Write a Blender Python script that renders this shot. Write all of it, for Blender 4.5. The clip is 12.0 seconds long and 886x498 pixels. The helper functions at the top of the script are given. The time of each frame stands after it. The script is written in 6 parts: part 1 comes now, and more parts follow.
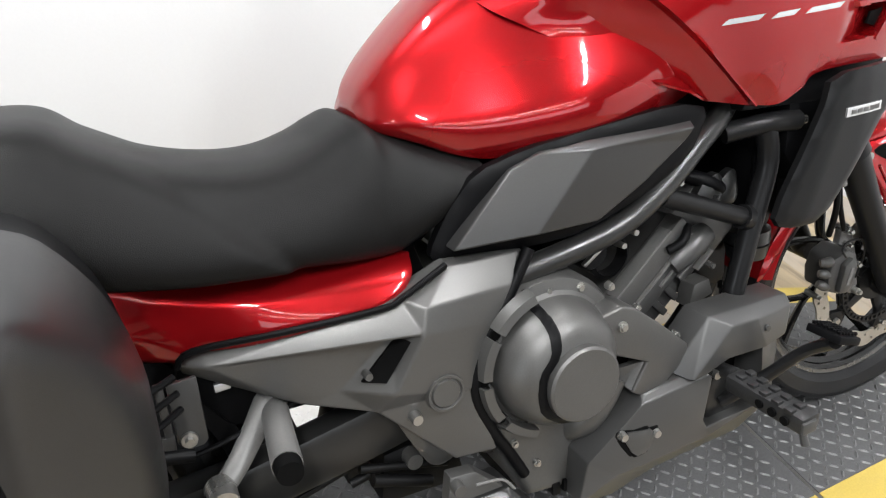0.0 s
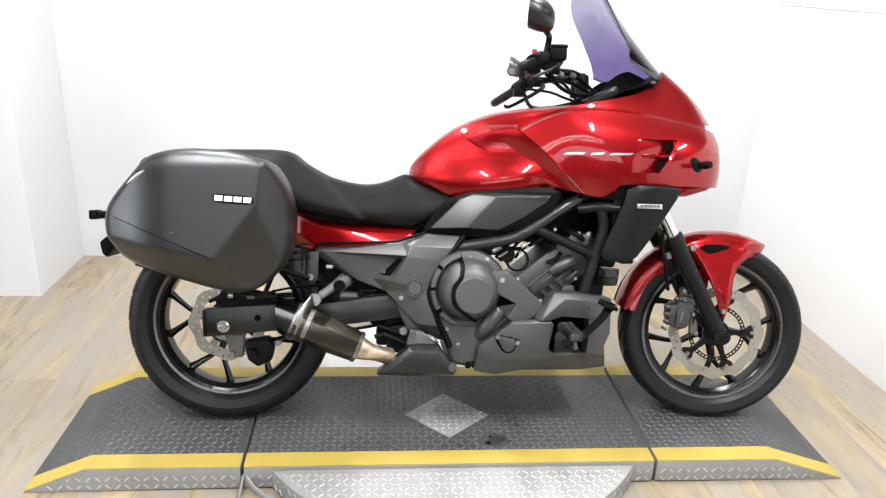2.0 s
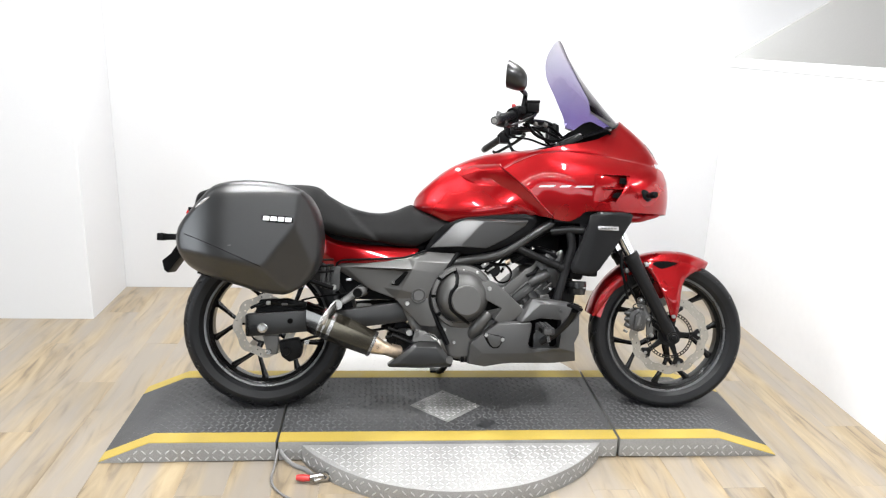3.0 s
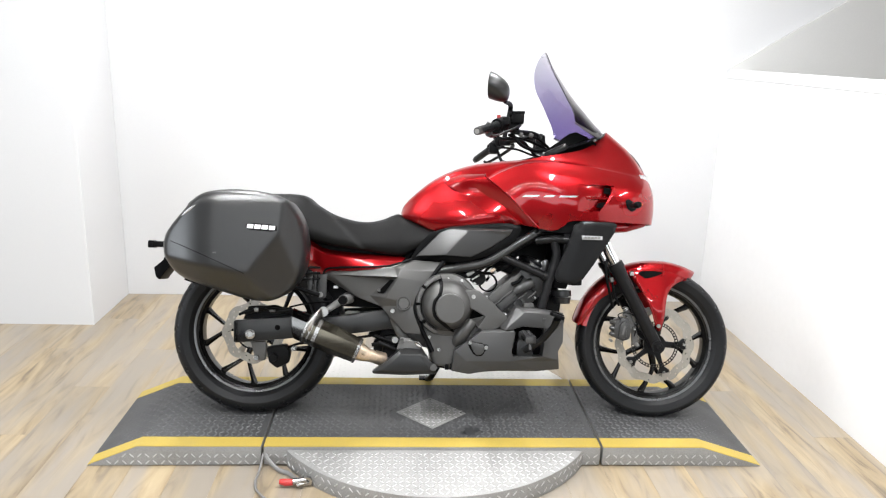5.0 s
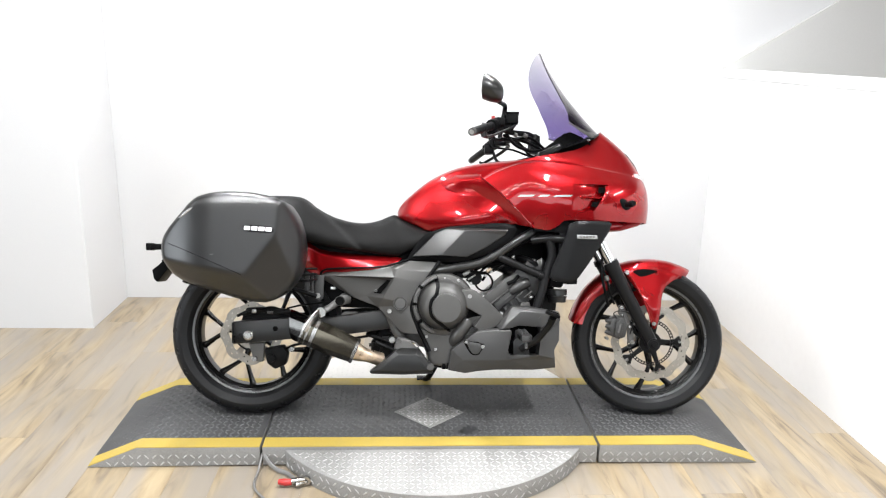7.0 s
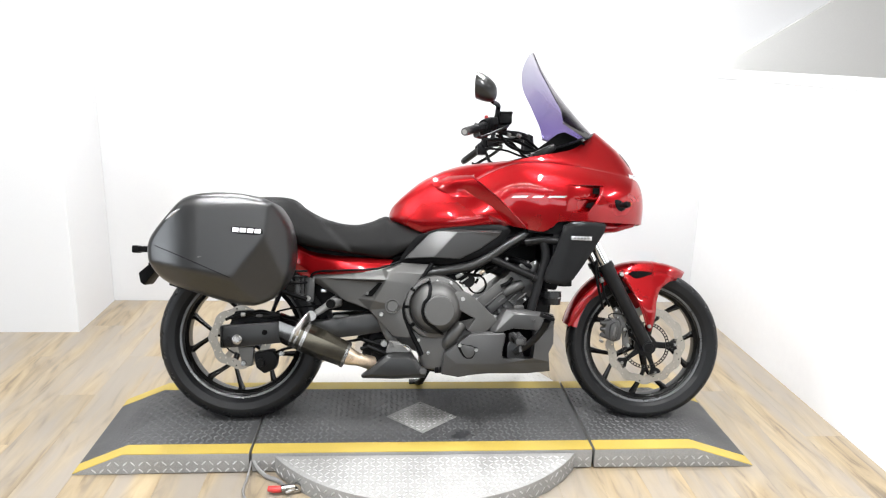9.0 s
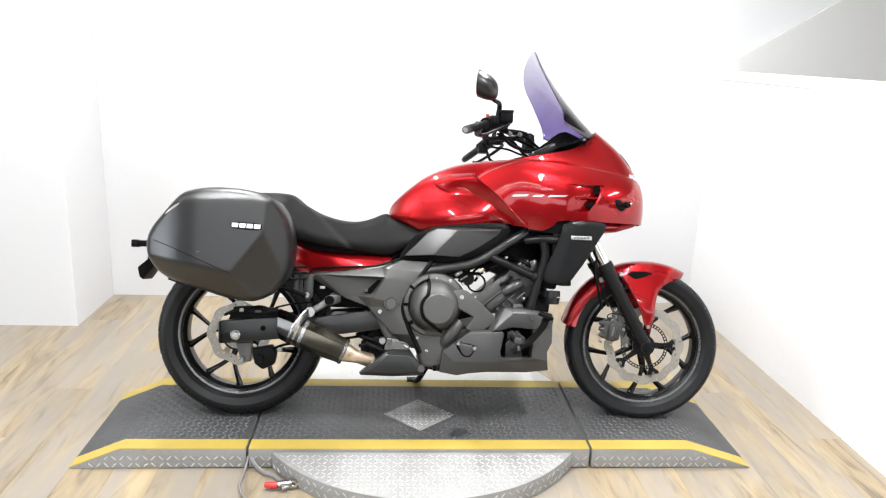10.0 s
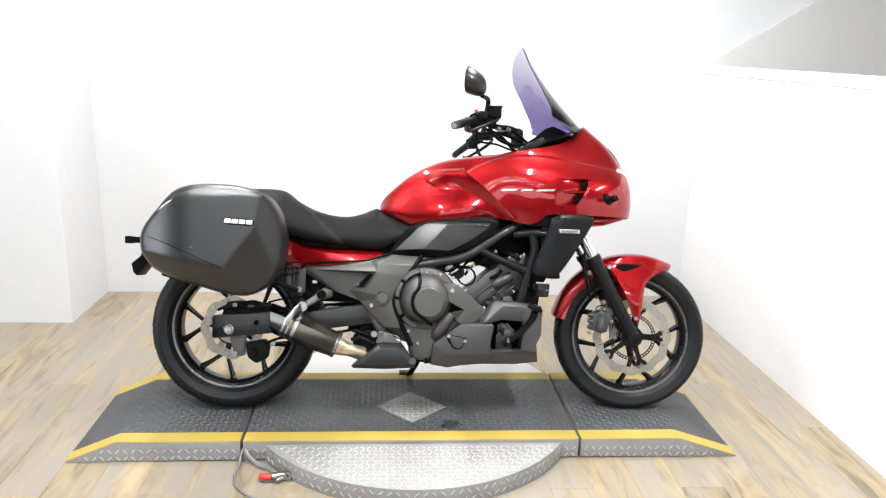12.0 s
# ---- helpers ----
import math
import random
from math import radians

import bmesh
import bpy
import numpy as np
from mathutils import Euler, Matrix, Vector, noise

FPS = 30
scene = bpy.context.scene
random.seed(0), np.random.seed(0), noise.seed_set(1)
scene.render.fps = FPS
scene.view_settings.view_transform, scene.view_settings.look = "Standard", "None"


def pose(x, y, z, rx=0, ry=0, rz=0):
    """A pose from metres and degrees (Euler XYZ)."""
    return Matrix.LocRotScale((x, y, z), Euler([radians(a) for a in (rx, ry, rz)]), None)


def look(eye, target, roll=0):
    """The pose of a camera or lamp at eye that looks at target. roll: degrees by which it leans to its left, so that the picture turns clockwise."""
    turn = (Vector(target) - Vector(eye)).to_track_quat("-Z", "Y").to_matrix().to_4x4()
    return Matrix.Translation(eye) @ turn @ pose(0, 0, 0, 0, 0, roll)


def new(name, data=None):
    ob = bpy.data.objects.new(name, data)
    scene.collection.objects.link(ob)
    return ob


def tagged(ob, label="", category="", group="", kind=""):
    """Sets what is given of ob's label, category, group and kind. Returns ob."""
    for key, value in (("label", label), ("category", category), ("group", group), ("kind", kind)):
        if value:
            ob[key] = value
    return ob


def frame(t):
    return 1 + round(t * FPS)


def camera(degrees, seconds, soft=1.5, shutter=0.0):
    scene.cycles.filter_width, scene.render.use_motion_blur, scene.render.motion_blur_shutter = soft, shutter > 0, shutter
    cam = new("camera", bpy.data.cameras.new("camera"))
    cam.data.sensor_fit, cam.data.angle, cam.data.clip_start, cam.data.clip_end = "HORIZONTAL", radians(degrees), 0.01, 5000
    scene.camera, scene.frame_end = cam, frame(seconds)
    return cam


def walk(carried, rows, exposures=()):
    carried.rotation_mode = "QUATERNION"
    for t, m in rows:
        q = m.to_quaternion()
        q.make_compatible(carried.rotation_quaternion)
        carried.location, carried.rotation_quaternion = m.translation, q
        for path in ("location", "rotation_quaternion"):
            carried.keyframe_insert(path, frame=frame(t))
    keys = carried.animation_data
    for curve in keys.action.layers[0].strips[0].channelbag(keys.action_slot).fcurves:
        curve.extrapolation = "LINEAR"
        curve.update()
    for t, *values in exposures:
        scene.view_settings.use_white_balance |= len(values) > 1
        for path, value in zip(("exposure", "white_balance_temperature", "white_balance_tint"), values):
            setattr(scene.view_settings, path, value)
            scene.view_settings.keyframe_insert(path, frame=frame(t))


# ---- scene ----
cam = camera(61.8, 12.0, 1.2)
PATH = [
    (0, (-0.503, -0.654, 1.248), (0.242, 0.779, 0.069), 1.9),
    (0.5, (-0.445, -1.011, 1.315), (-0.039, 0.661, 0.295), -0.0),
    (1, (-0.396, -1.385, 1.364), (-0.126, 0.412, 0.528), -0.4),
    (1.5, (-0.394, -1.743, 1.381), (-0.142, 0.074, 0.585), 1.2),
    (2, (-0.302, -2.071, 1.413), (-0.127, -0.205, 0.715), 2.5),
    (2.5, (-0.298, -2.375, 1.429), (-0.135, -0.458, 0.883), 1.9),
    (3, (-0.329, -2.594, 1.445), (-0.163, -0.678, 0.893), 2.1),
    (5, (-0.214, -2.637, 1.453), (-0.095, -0.711, 0.926), 2.0),
    (5.5, (-0.214, -2.65, 1.447), (-0.103, -0.725, 0.917), 1.5),
    (6, (-0.209, -2.655, 1.457), (-0.102, -0.728, 0.932), 1.4),
    (6.5, (-0.218, -2.662, 1.45), (-0.103, -0.735, 0.929), 1.6),
    (7, (-0.202, -2.658, 1.451), (-0.082, -0.731, 0.93), 1.5),
    (9, (-0.206, -2.615, 1.44), (-0.061, -0.688, 0.924), 1.6),
    (9.5, (-0.206, -2.611, 1.442), (-0.06, -0.685, 0.925), 2.1),
    (10, (-0.204, -2.614, 1.436), (-0.059, -0.687, 0.917), 2.3),
    (10.5, (-0.198, -2.622, 1.439), (-0.045, -0.696, 0.918), 2.2),
    (11, (-0.194, -2.631, 1.441), (-0.041, -0.706, 0.919), 2.1),
    (11.5, (-0.193, -2.645, 1.442), (-0.037, -0.719, 0.923), 2.1),
    (12, (-0.19, -2.653, 1.44), (-0.031, -0.73, 0.911), 2.0),
]
walk(cam, [(t, look(eye, target, roll)) for t, eye, target, roll in PATH], [(0, -0.08), (0.5, -0.18), (1, -0.14), (2, 0.02), (3, 0.02), (5, -0.05), (7, 0.03), (9, 0.10), (12, 0.03)])

# ---- light ----
world = bpy.data.worlds.new("world")
scene.world = world
world.use_nodes = True
world.node_tree.nodes["Background"].inputs["Color"].default_value = (0.9, 0.95, 1.0, 1)
world.node_tree.nodes["Background"].inputs["Strength"].default_value = 0.25

CEILING = 2.75


def strip_lamp(x, y, length, width, watts, turn=0.0):
    """A ceiling lamp: the light of a long diffuser just below its housing."""
    data = bpy.data.lights.new("strip_light", "AREA")
    data.shape, data.size, data.size_y, data.energy = "RECTANGLE", length, width, watts
    data.color = (0.97, 0.985, 1.0)
    ob = new("strip_light", data)
    ob.matrix_world = pose(x, y, CEILING - 0.09, 0, 0, turn)
    return ob


LAMPS = [(-0.95, 0.50, 0.9, 0.06, 62, 90), (0.80, 0.50, 0.9, 0.06, 62, 90), (-0.95, -1.35, 0.9, 0.06, 88, 90), (0.80, -1.35, 0.9, 0.06, 88, 90),
         (-2.9, -0.9, 1.2, 0.07, 22, 90), (2.9, -0.9, 1.2, 0.07, 40, 90), (-0.3, -3.5, 3.2, 0.06, 44, 0), (-0.3, -4.5, 3.2, 0.06, 42, 0)]
for row in LAMPS:
    strip_lamp(*row)


def daylight(at, face, wide, high, watts):
    """The sky's cool light in a window opening."""
    data = bpy.data.lights.new("window_light", "AREA")
    data.shape, data.size, data.size_y, data.energy, data.color = "RECTANGLE", wide, high, watts, (0.88, 0.94, 1.0)
    new("window_light", data).matrix_world = look(at, face)


daylight((-5.10, -2.1, 1.35), (0, -2.1, 1.35), 2.6, 1.7, 130)
daylight((-0.3, -6.10, 2.02), (-0.3, 0, 2.02), 5.4, 0.95, 62)

# ---- materials ----


def material(name, color, rough=0.5, metal=0.0, coat=0.0, grain=200.0, vary=0.12, bump=0.0, stain=3.0, dirt=0.0, spec=0.5):
    """A principled surface with colour and gloss varied at two scales and a fine relief."""
    m = bpy.data.materials.new(name)
    m.use_nodes = True
    nt = m.node_tree
    b = nt.nodes["Principled BSDF"]
    co = nt.nodes.new("ShaderNodeTexCoord")
    fine, broad = nt.nodes.new("ShaderNodeTexNoise"), nt.nodes.new("ShaderNodeTexNoise")
    fine.inputs["Scale"].default_value, fine.inputs["Detail"].default_value = grain, 3
    broad.inputs["Scale"].default_value, broad.inputs["Detail"].default_value = stain, 5
    for n in (fine, broad):
        nt.links.new(co.outputs["Object"], n.inputs["Vector"])
    ramp = nt.nodes.new("ShaderNodeMapRange")
    ramp.inputs["From Min"].default_value, ramp.inputs["From Max"].default_value = 0.3, 0.7
    ramp.inputs["To Min"].default_value, ramp.inputs["To Max"].default_value = 1 - vary, 1 + vary
    add = nt.nodes.new("ShaderNodeMath")
    add.operation = "ADD"
    half = nt.nodes.new("ShaderNodeMath")
    half.operation, half.inputs[1].default_value = "MULTIPLY", 0.5
    nt.links.new(fine.outputs["Fac"], add.inputs[0])
    nt.links.new(broad.outputs["Fac"], add.inputs[1])
    nt.links.new(add.outputs[0], half.inputs[0])
    nt.links.new(half.outputs[0], ramp.inputs["Value"])
    mul = nt.nodes.new("ShaderNodeVectorMath")
    mul.operation = "SCALE"
    mul.inputs[0].default_value = color
    nt.links.new(ramp.outputs[0], mul.inputs["Scale"])
    nt.links.new(mul.outputs[0], b.inputs["Base Color"])
    rr = nt.nodes.new("ShaderNodeMapRange")
    rr.inputs["From Min"].default_value, rr.inputs["From Max"].default_value = 0.3, 0.7
    rr.inputs["To Min"].default_value, rr.inputs["To Max"].default_value = max(0.02, rough * 0.82), min(1, rough * 1.18 + dirt)
    nt.links.new(broad.outputs["Fac"], rr.inputs["Value"])
    nt.links.new(rr.outputs[0], b.inputs["Roughness"])
    b.inputs["Metallic"].default_value = metal
    b.inputs["Coat Weight"].default_value = coat
    b.inputs["Coat Roughness"].default_value = 0.03
    b.inputs["Specular IOR Level"].default_value = spec
    if bump:
        bm_ = nt.nodes.new("ShaderNodeBump")
        bm_.inputs["Strength"].default_value, bm_.inputs["Distance"].default_value = bump, 0.002
        nt.links.new(fine.outputs["Fac"], bm_.inputs["Height"])
        nt.links.new(bm_.outputs[0], b.inputs["Normal"])
    return m


RED = material("candy_red_paint", (0.235, 0.0045, 0.0066), 0.30, 0.66, 0.8, 900, 0.06, 0.0, 2.0, spec=0.3)
RED.node_tree.nodes["Principled BSDF"].inputs["Specular Tint"].default_value = (0.80, 0.10, 0.11, 1)
RED.node_tree.nodes["Principled BSDF"].inputs["Coat Roughness"].default_value = 0.045
SATIN_GREY = material("satin_grey_plastic", (0.084, 0.0825, 0.080), 0.41, 0.65, 0.0, 600, 0.08, 0.05, 6.0, spec=0.4)
BLACK = material("black_plastic", (0.0025, 0.0025, 0.0028), 0.42, 0.0, 0.0, 500, 0.15, 0.08, 5.0, spec=0.07)
SATIN_BLACK = material("satin_black_paint", (0.0062, 0.0062, 0.0065), 0.33, 0.0, 0.0, 500, 0.12, 0.03, 6.0, spec=0.15)
DARK_COVER = material("dark_grey_plastic", (0.009, 0.009, 0.0089), 0.31, 0.0, 0.0, 500, 0.12, 0.06, 5.0, spec=0.45)
INSERT = material("satin_dark_metallic", (0.038, 0.0375, 0.037), 0.34, 0.55, 0.0, 600, 0.10, 0.04, 6.0, spec=0.5)
VINYL = material("black_seat_vinyl", (0.0040, 0.0039, 0.0038), 0.42, 0.0, 0.0, 900, 0.12, 0.22, 4.0, spec=0.105)
CASE = material("textured_black_case", (0.0048, 0.0048, 0.0050), 0.37, 0.0, 0.0, 1100, 0.15, 0.10, 4.0, spec=0.66)
ENGINE = material("dark_engine_metal", (0.076, 0.0745, 0.072), 0.43, 0.60, 0.0, 500, 0.12, 0.08, 8.0)
ENGINE_DARK = material("black_engine_metal", (0.003, 0.003, 0.0032), 0.5, 0.0, 0.0, 400, 0.15, 0.1, 8.0, spec=0.14)
STEEL = material("brushed_steel", (0.40, 0.39, 0.375), 0.24, 1.0, 0.0, 300, 0.1, 0.05, 9.0)
CHROME = material("chrome", (0.75, 0.75, 0.76), 0.10, 1.0, 0.0, 300, 0.05, 0.0, 9.0)
BOLT = material("zinc_bolt", (0.33, 0.325, 0.31), 0.28, 0.9, 0.0, 300, 0.1, 0.0, 9.0)
DISC = material("brake_disc_steel", (0.30, 0.280, 0.248), 0.34, 0.70, 0.0, 400, 0.15, 0.1, 20.0)
COWL = material("cowl_plastic", (0.0255, 0.0252, 0.0247), 0.40, 0.0, 0.0, 500, 0.12, 0.06, 5.0, spec=0.50)
# Near-black: paints the shade inside recesses, and colours some black parts.
SHADE_AND_BLACK = material("recess_shade_and_black", (0.002, 0.002, 0.002), 0.8, spec=0.05)
RUBBER = material("tyre_rubber", (0.0068, 0.0070, 0.0077), 0.34, 0.0, 0.0, 300, 0.2, 0.2, 9.0, 0.1, spec=0.22)
RIM = material("gloss_black_rim", (0.004, 0.004, 0.004), 0.22, 0.0, 0.0, 300, 0.15, 0.0, 9.0, spec=0.35)
RIM_LIP = material("worn_rim_lip", (0.13, 0.13, 0.13), 0.28, 0.8, 0.0, 300, 0.15, 0.0, 9.0)
MUFFLER = material("satin_black_silencer", (0.120, 0.108, 0.082), 0.20, 0.95, 0.0, 350, 0.12, 0.0, 12.0)
DARK_CHROME = material("dark_polished_steel", (0.15, 0.147, 0.141), 0.13, 1.0, 0.0, 300, 0.1, 0.0, 9.0)
HEAT = material("heat_tinted_steel", (0.60, 0.48, 0.36), 0.32, 0.9, 0.0, 60, 0.35, 0.1, 25.0)
PEG_RUBBER = material("worn_peg_rubber", (0.010, 0.010, 0.0103), 0.45, 0.0, 0.0, 300, 0.2, 0.2, 9.0, spec=0.4)
PEG = material("cast_aluminium", (0.10, 0.098, 0.095), 0.48, 0.25, 0.0, 300, 0.12, 0.1, 9.0, spec=0.4)
SILVER = material("silver_badge", (0.52, 0.52, 0.525), 0.25, 0.7, 0.0, 300, 0.05)
WHITE_MARK = material("white_lettering", (0.85, 0.85, 0.85), 0.45)
RED_SWITCH = material("red_switch", (0.30, 0.02, 0.02), 0.4)
AMBER = material("amber_lens", (0.30, 0.07, 0.012), 0.2, 0.0, 0.3)
LAMP_RED = material("red_lens", (0.5, 0.01, 0.01), 0.15, 0.0, 0.6)
MIRROR = material("mirror_glass", (0.85, 0.86, 0.87), 0.03, 1.0)
WALL = material("white_wall_paint", (0.53, 0.53, 0.533), 0.55, 0.0, 0.0, 160, 0.02, 0.06, 1.2)
GLOSS_WALL = material("glossy_white_panel", (0.66, 0.66, 0.662), 0.20, 0.0, 0.0, 30, 0.02, 0.02, 1.5)
GREY_SHEET = material("flat_grey", (0.50, 0.495, 0.48), 0.6, 0.0, 0.0, 160, 0.04, 0.06, 1.2)
CEIL = material("ceiling_paint", (0.48, 0.48, 0.48), 0.8, 0.0, 0.0, 120, 0.04, 0.2, 1.0)
YELLOW = material("yellow_safety_paint", (0.35, 0.255, 0.048), 0.5, 0.0, 0.0, 260, 0.14, 0.15, 14.0, 0.1)
DECK = material("black_tread_plate", (0.052, 0.052, 0.053), 0.45, 0.15, 0.0, 220, 0.3, 0.15, 4.0, 0.15)
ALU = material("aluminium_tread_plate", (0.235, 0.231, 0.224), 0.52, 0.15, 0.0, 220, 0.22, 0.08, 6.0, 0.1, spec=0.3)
# Same aluminium, with the white wall's reflection painted in as a paler base.
WALL_LIT_ALU = material("wall_lit_pale_plate", (0.60, 0.585, 0.56), 0.38, 0.25, 0.0, 220, 0.06, 0.04, 6.0, 0.05)
ALU_TREAD = material("bright_worn_treads", (0.40, 0.395, 0.385), 0.38, 0.6, 0.0, 220, 0.16, 0.05, 6.0, 0.05)
DARK_WALL = material("dark_showroom_wall", (0.07, 0.07, 0.075), 0.7, 0.0, 0.0, 160, 0.05, 0.06, 1.2)
TREAD = material("worn_dark_tread", (0.088, 0.088, 0.089), 0.44, 0.25, 0.0, 220, 0.3, 0.1, 5.0, 0.1)
SCUFF = material("rubber_scuff", (0.022, 0.022, 0.024), 0.6, 0.0, 0.0, 300, 0.4, 0.1, 30.0)
CABLE = material("grey_cable_sheath", (0.16, 0.155, 0.15), 0.5)
CLAMP_RED = material("red_clamp_grip", (0.42, 0.03, 0.028), 0.4)


def plank_material():
    m = bpy.data.materials.new("weathered_oak_plank")
    m.use_nodes = True
    nt = m.node_tree
    b = nt.nodes["Principled BSDF"]
    co, info = nt.nodes.new("ShaderNodeTexCoord"), nt.nodes.new("ShaderNodeObjectInfo")
    shift = nt.nodes.new("ShaderNodeVectorMath")
    shift.operation = "MULTIPLY_ADD"
    shift.inputs[1].default_value = (1, 1, 1)
    off = nt.nodes.new("ShaderNodeVectorMath")
    off.operation = "SCALE"
    off.inputs[0].default_value = (37, 91, 13)
    nt.links.new(info.outputs["Random"], off.inputs["Scale"])
    nt.links.new(co.outputs["Object"], shift.inputs[0])
    nt.links.new(off.outputs[0], shift.inputs[2])
    stretch = nt.nodes.new("ShaderNodeVectorMath")
    stretch.operation = "MULTIPLY"
    stretch.inputs[1].default_value = (7.5, 1.05, 1)
    nt.links.new(shift.outputs[0], stretch.inputs[0])
    grain, broad = nt.nodes.new("ShaderNodeTexNoise"), nt.nodes.new("ShaderNodeTexNoise")
    grain.inputs["Scale"].default_value, grain.inputs["Detail"].default_value, grain.inputs["Distortion"].default_value = 2.6, 9, 1.4
    broad.inputs["Scale"].default_value, broad.inputs["Detail"].default_value = 0.9, 4
    nt.links.new(stretch.outputs[0], grain.inputs["Vector"])
    nt.links.new(stretch.outputs[0], broad.inputs["Vector"])
    ramp = nt.nodes.new("ShaderNodeValToRGB")
    cr = ramp.color_ramp
    cr.elements[0].position, cr.elements[0].color = 0.25, (0.080, 0.059, 0.037, 1)
    cr.elements[1].position, cr.elements[1].color = 0.72, (0.350, 0.276, 0.172, 1)
    e = cr.elements.new(0.45)
    e.color = (0.252, 0.192, 0.117, 1)
    nt.links.new(grain.outputs["Fac"], ramp.inputs["Fac"])
    grey = nt.nodes.new("ShaderNodeMix")
    grey.data_type = "RGBA"
    grey.inputs[7].default_value = (0.232, 0.205, 0.174, 1)
    mr = nt.nodes.new("ShaderNodeMapRange")
    mr.inputs["From Min"].default_value, mr.inputs["From Max"].default_value = 0.40, 0.60
    mr.inputs["To Min"].default_value, mr.inputs["To Max"].default_value = 0.0, 0.90
    nt.links.new(broad.outputs["Fac"], mr.inputs["Value"])
    nt.links.new(mr.outputs[0], grey.inputs[0])
    nt.links.new(ramp.outputs[0], grey.inputs[6])
    tone = nt.nodes.new("ShaderNodeVectorMath")
    tone.operation = "SCALE"
    tr = nt.nodes.new("ShaderNodeMapRange")
    tr.inputs["To Min"].default_value, tr.inputs["To Max"].default_value = 0.90, 1.08
    nt.links.new(info.outputs["Random"], tr.inputs["Value"])
    nt.links.new(grey.outputs[2], tone.inputs[0])
    nt.links.new(tr.outputs[0], tone.inputs["Scale"])
    nt.links.new(tone.outputs[0], b.inputs["Base Color"])
    b.inputs["Roughness"].default_value = 0.33
    bump = nt.nodes.new("ShaderNodeBump")
    bump.inputs["Strength"].default_value, bump.inputs["Distance"].default_value = 0.15, 0.001
    nt.links.new(grain.outputs["Fac"], bump.inputs["Height"])
    nt.links.new(bump.outputs[0], b.inputs["Normal"])
    return m


PLANK = plank_material()


def screen_material():
    """Tinted, clear plastic: light passes dyed, with a glossy surface; shade is painted into the -y half."""
    m = bpy.data.materials.new("violet_tinted_acrylic")
    m.use_nodes = True
    nt = m.node_tree
    nt.nodes.remove(nt.nodes["Principled BSDF"])
    out = nt.nodes["Material Output"]
    clear, gloss, mix, face = (nt.nodes.new(k) for k in ("ShaderNodeBsdfTransparent", "ShaderNodeBsdfGlossy", "ShaderNodeMixShader", "ShaderNodeLayerWeight"))
    co, sep, tint, power, scale = (nt.nodes.new(k) for k in ("ShaderNodeTexCoord", "ShaderNodeSeparateXYZ", "ShaderNodeValToRGB", "ShaderNodeMath", "ShaderNodeMapRange"))
    tint.color_ramp.elements[0].position, tint.color_ramp.elements[0].color = 0.0, (0.43, 0.38, 0.59, 1)
    tint.color_ramp.elements[1].position, tint.color_ramp.elements[1].color = 1.0, (0.70, 0.69, 0.75, 1)
    height = nt.nodes.new("ShaderNodeMapRange")
    height.inputs["From Min"].default_value, height.inputs["From Max"].default_value = 1.16, 1.40
    nt.links.new(co.outputs["Object"], sep.inputs[0])
    nt.links.new(sep.outputs["Z"], height.inputs["Value"])
    nt.links.new(height.outputs[0], tint.inputs["Fac"])
    # Darker -y half: the near side's shade painted into the tint.
    side, near_shade = nt.nodes.new("ShaderNodeMapRange"), nt.nodes.new("ShaderNodeMix")
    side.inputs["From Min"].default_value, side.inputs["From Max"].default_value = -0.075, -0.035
    near_shade.data_type, near_shade.inputs[6].default_value = "RGBA", (0.25, 0.235, 0.235, 1)
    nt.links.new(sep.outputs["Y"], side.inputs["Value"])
    nt.links.new(side.outputs[0], near_shade.inputs[0])
    nt.links.new(tint.outputs[0], near_shade.inputs[7])
    nt.links.new(near_shade.outputs[2], clear.inputs["Color"])
    gloss.inputs["Roughness"].default_value = 0.05
    gloss.inputs["Color"].default_value = (0.9, 0.88, 0.9, 1)
    face.inputs["Blend"].default_value = 0.5
    power.operation, power.inputs[1].default_value = "POWER", 4.0
    scale.inputs["To Min"].default_value, scale.inputs["To Max"].default_value = 0.04, 0.9
    nt.links.new(face.outputs["Facing"], power.inputs[0])
    nt.links.new(power.outputs[0], scale.inputs["Value"])
    nt.links.new(scale.outputs[0], mix.inputs[0])
    nt.links.new(clear.outputs[0], mix.inputs[1])
    nt.links.new(gloss.outputs[0], mix.inputs[2])
    nt.links.new(mix.outputs[0], out.inputs["Surface"])
    return m


SCREEN = screen_material()

# ---- mesh tools ----
from mathutils.bvhtree import BVHTree
from mathutils.geometry import delaunay_2d_cdt


def part(name, bm, mat, parent=None, label="", sharp=38, xf=None):
    """Links a bmesh as one mesh object, under a thing or a part."""
    if xf is not None:
        bm.transform(xf)
    bmesh.ops.recalc_face_normals(bm, faces=bm.faces)
    me = bpy.data.meshes.new(name)
    bm.to_mesh(me)
    bm.free()
    for m in mat if isinstance(mat, (list, tuple)) else [mat]:
        me.materials.append(m)
    if sharp:
        me.shade_smooth()
        me.set_sharp_from_angle(angle=radians(sharp))
    ob = new(name, me)
    ob.parent = parent
    if label:
        ob["label"] = label
    return ob


def merged(*bms, slots=None):
    """One bmesh from several; slots gives the material slot of each."""
    out = bmesh.new()
    for i, b in enumerate(bms):
        if slots:
            for f in b.faces:
                f.material_index = slots[i]
        me = bpy.data.meshes.new("tmp")
        b.to_mesh(me)
        b.free()
        out.from_mesh(me)
        bpy.data.meshes.remove(me)
    return out


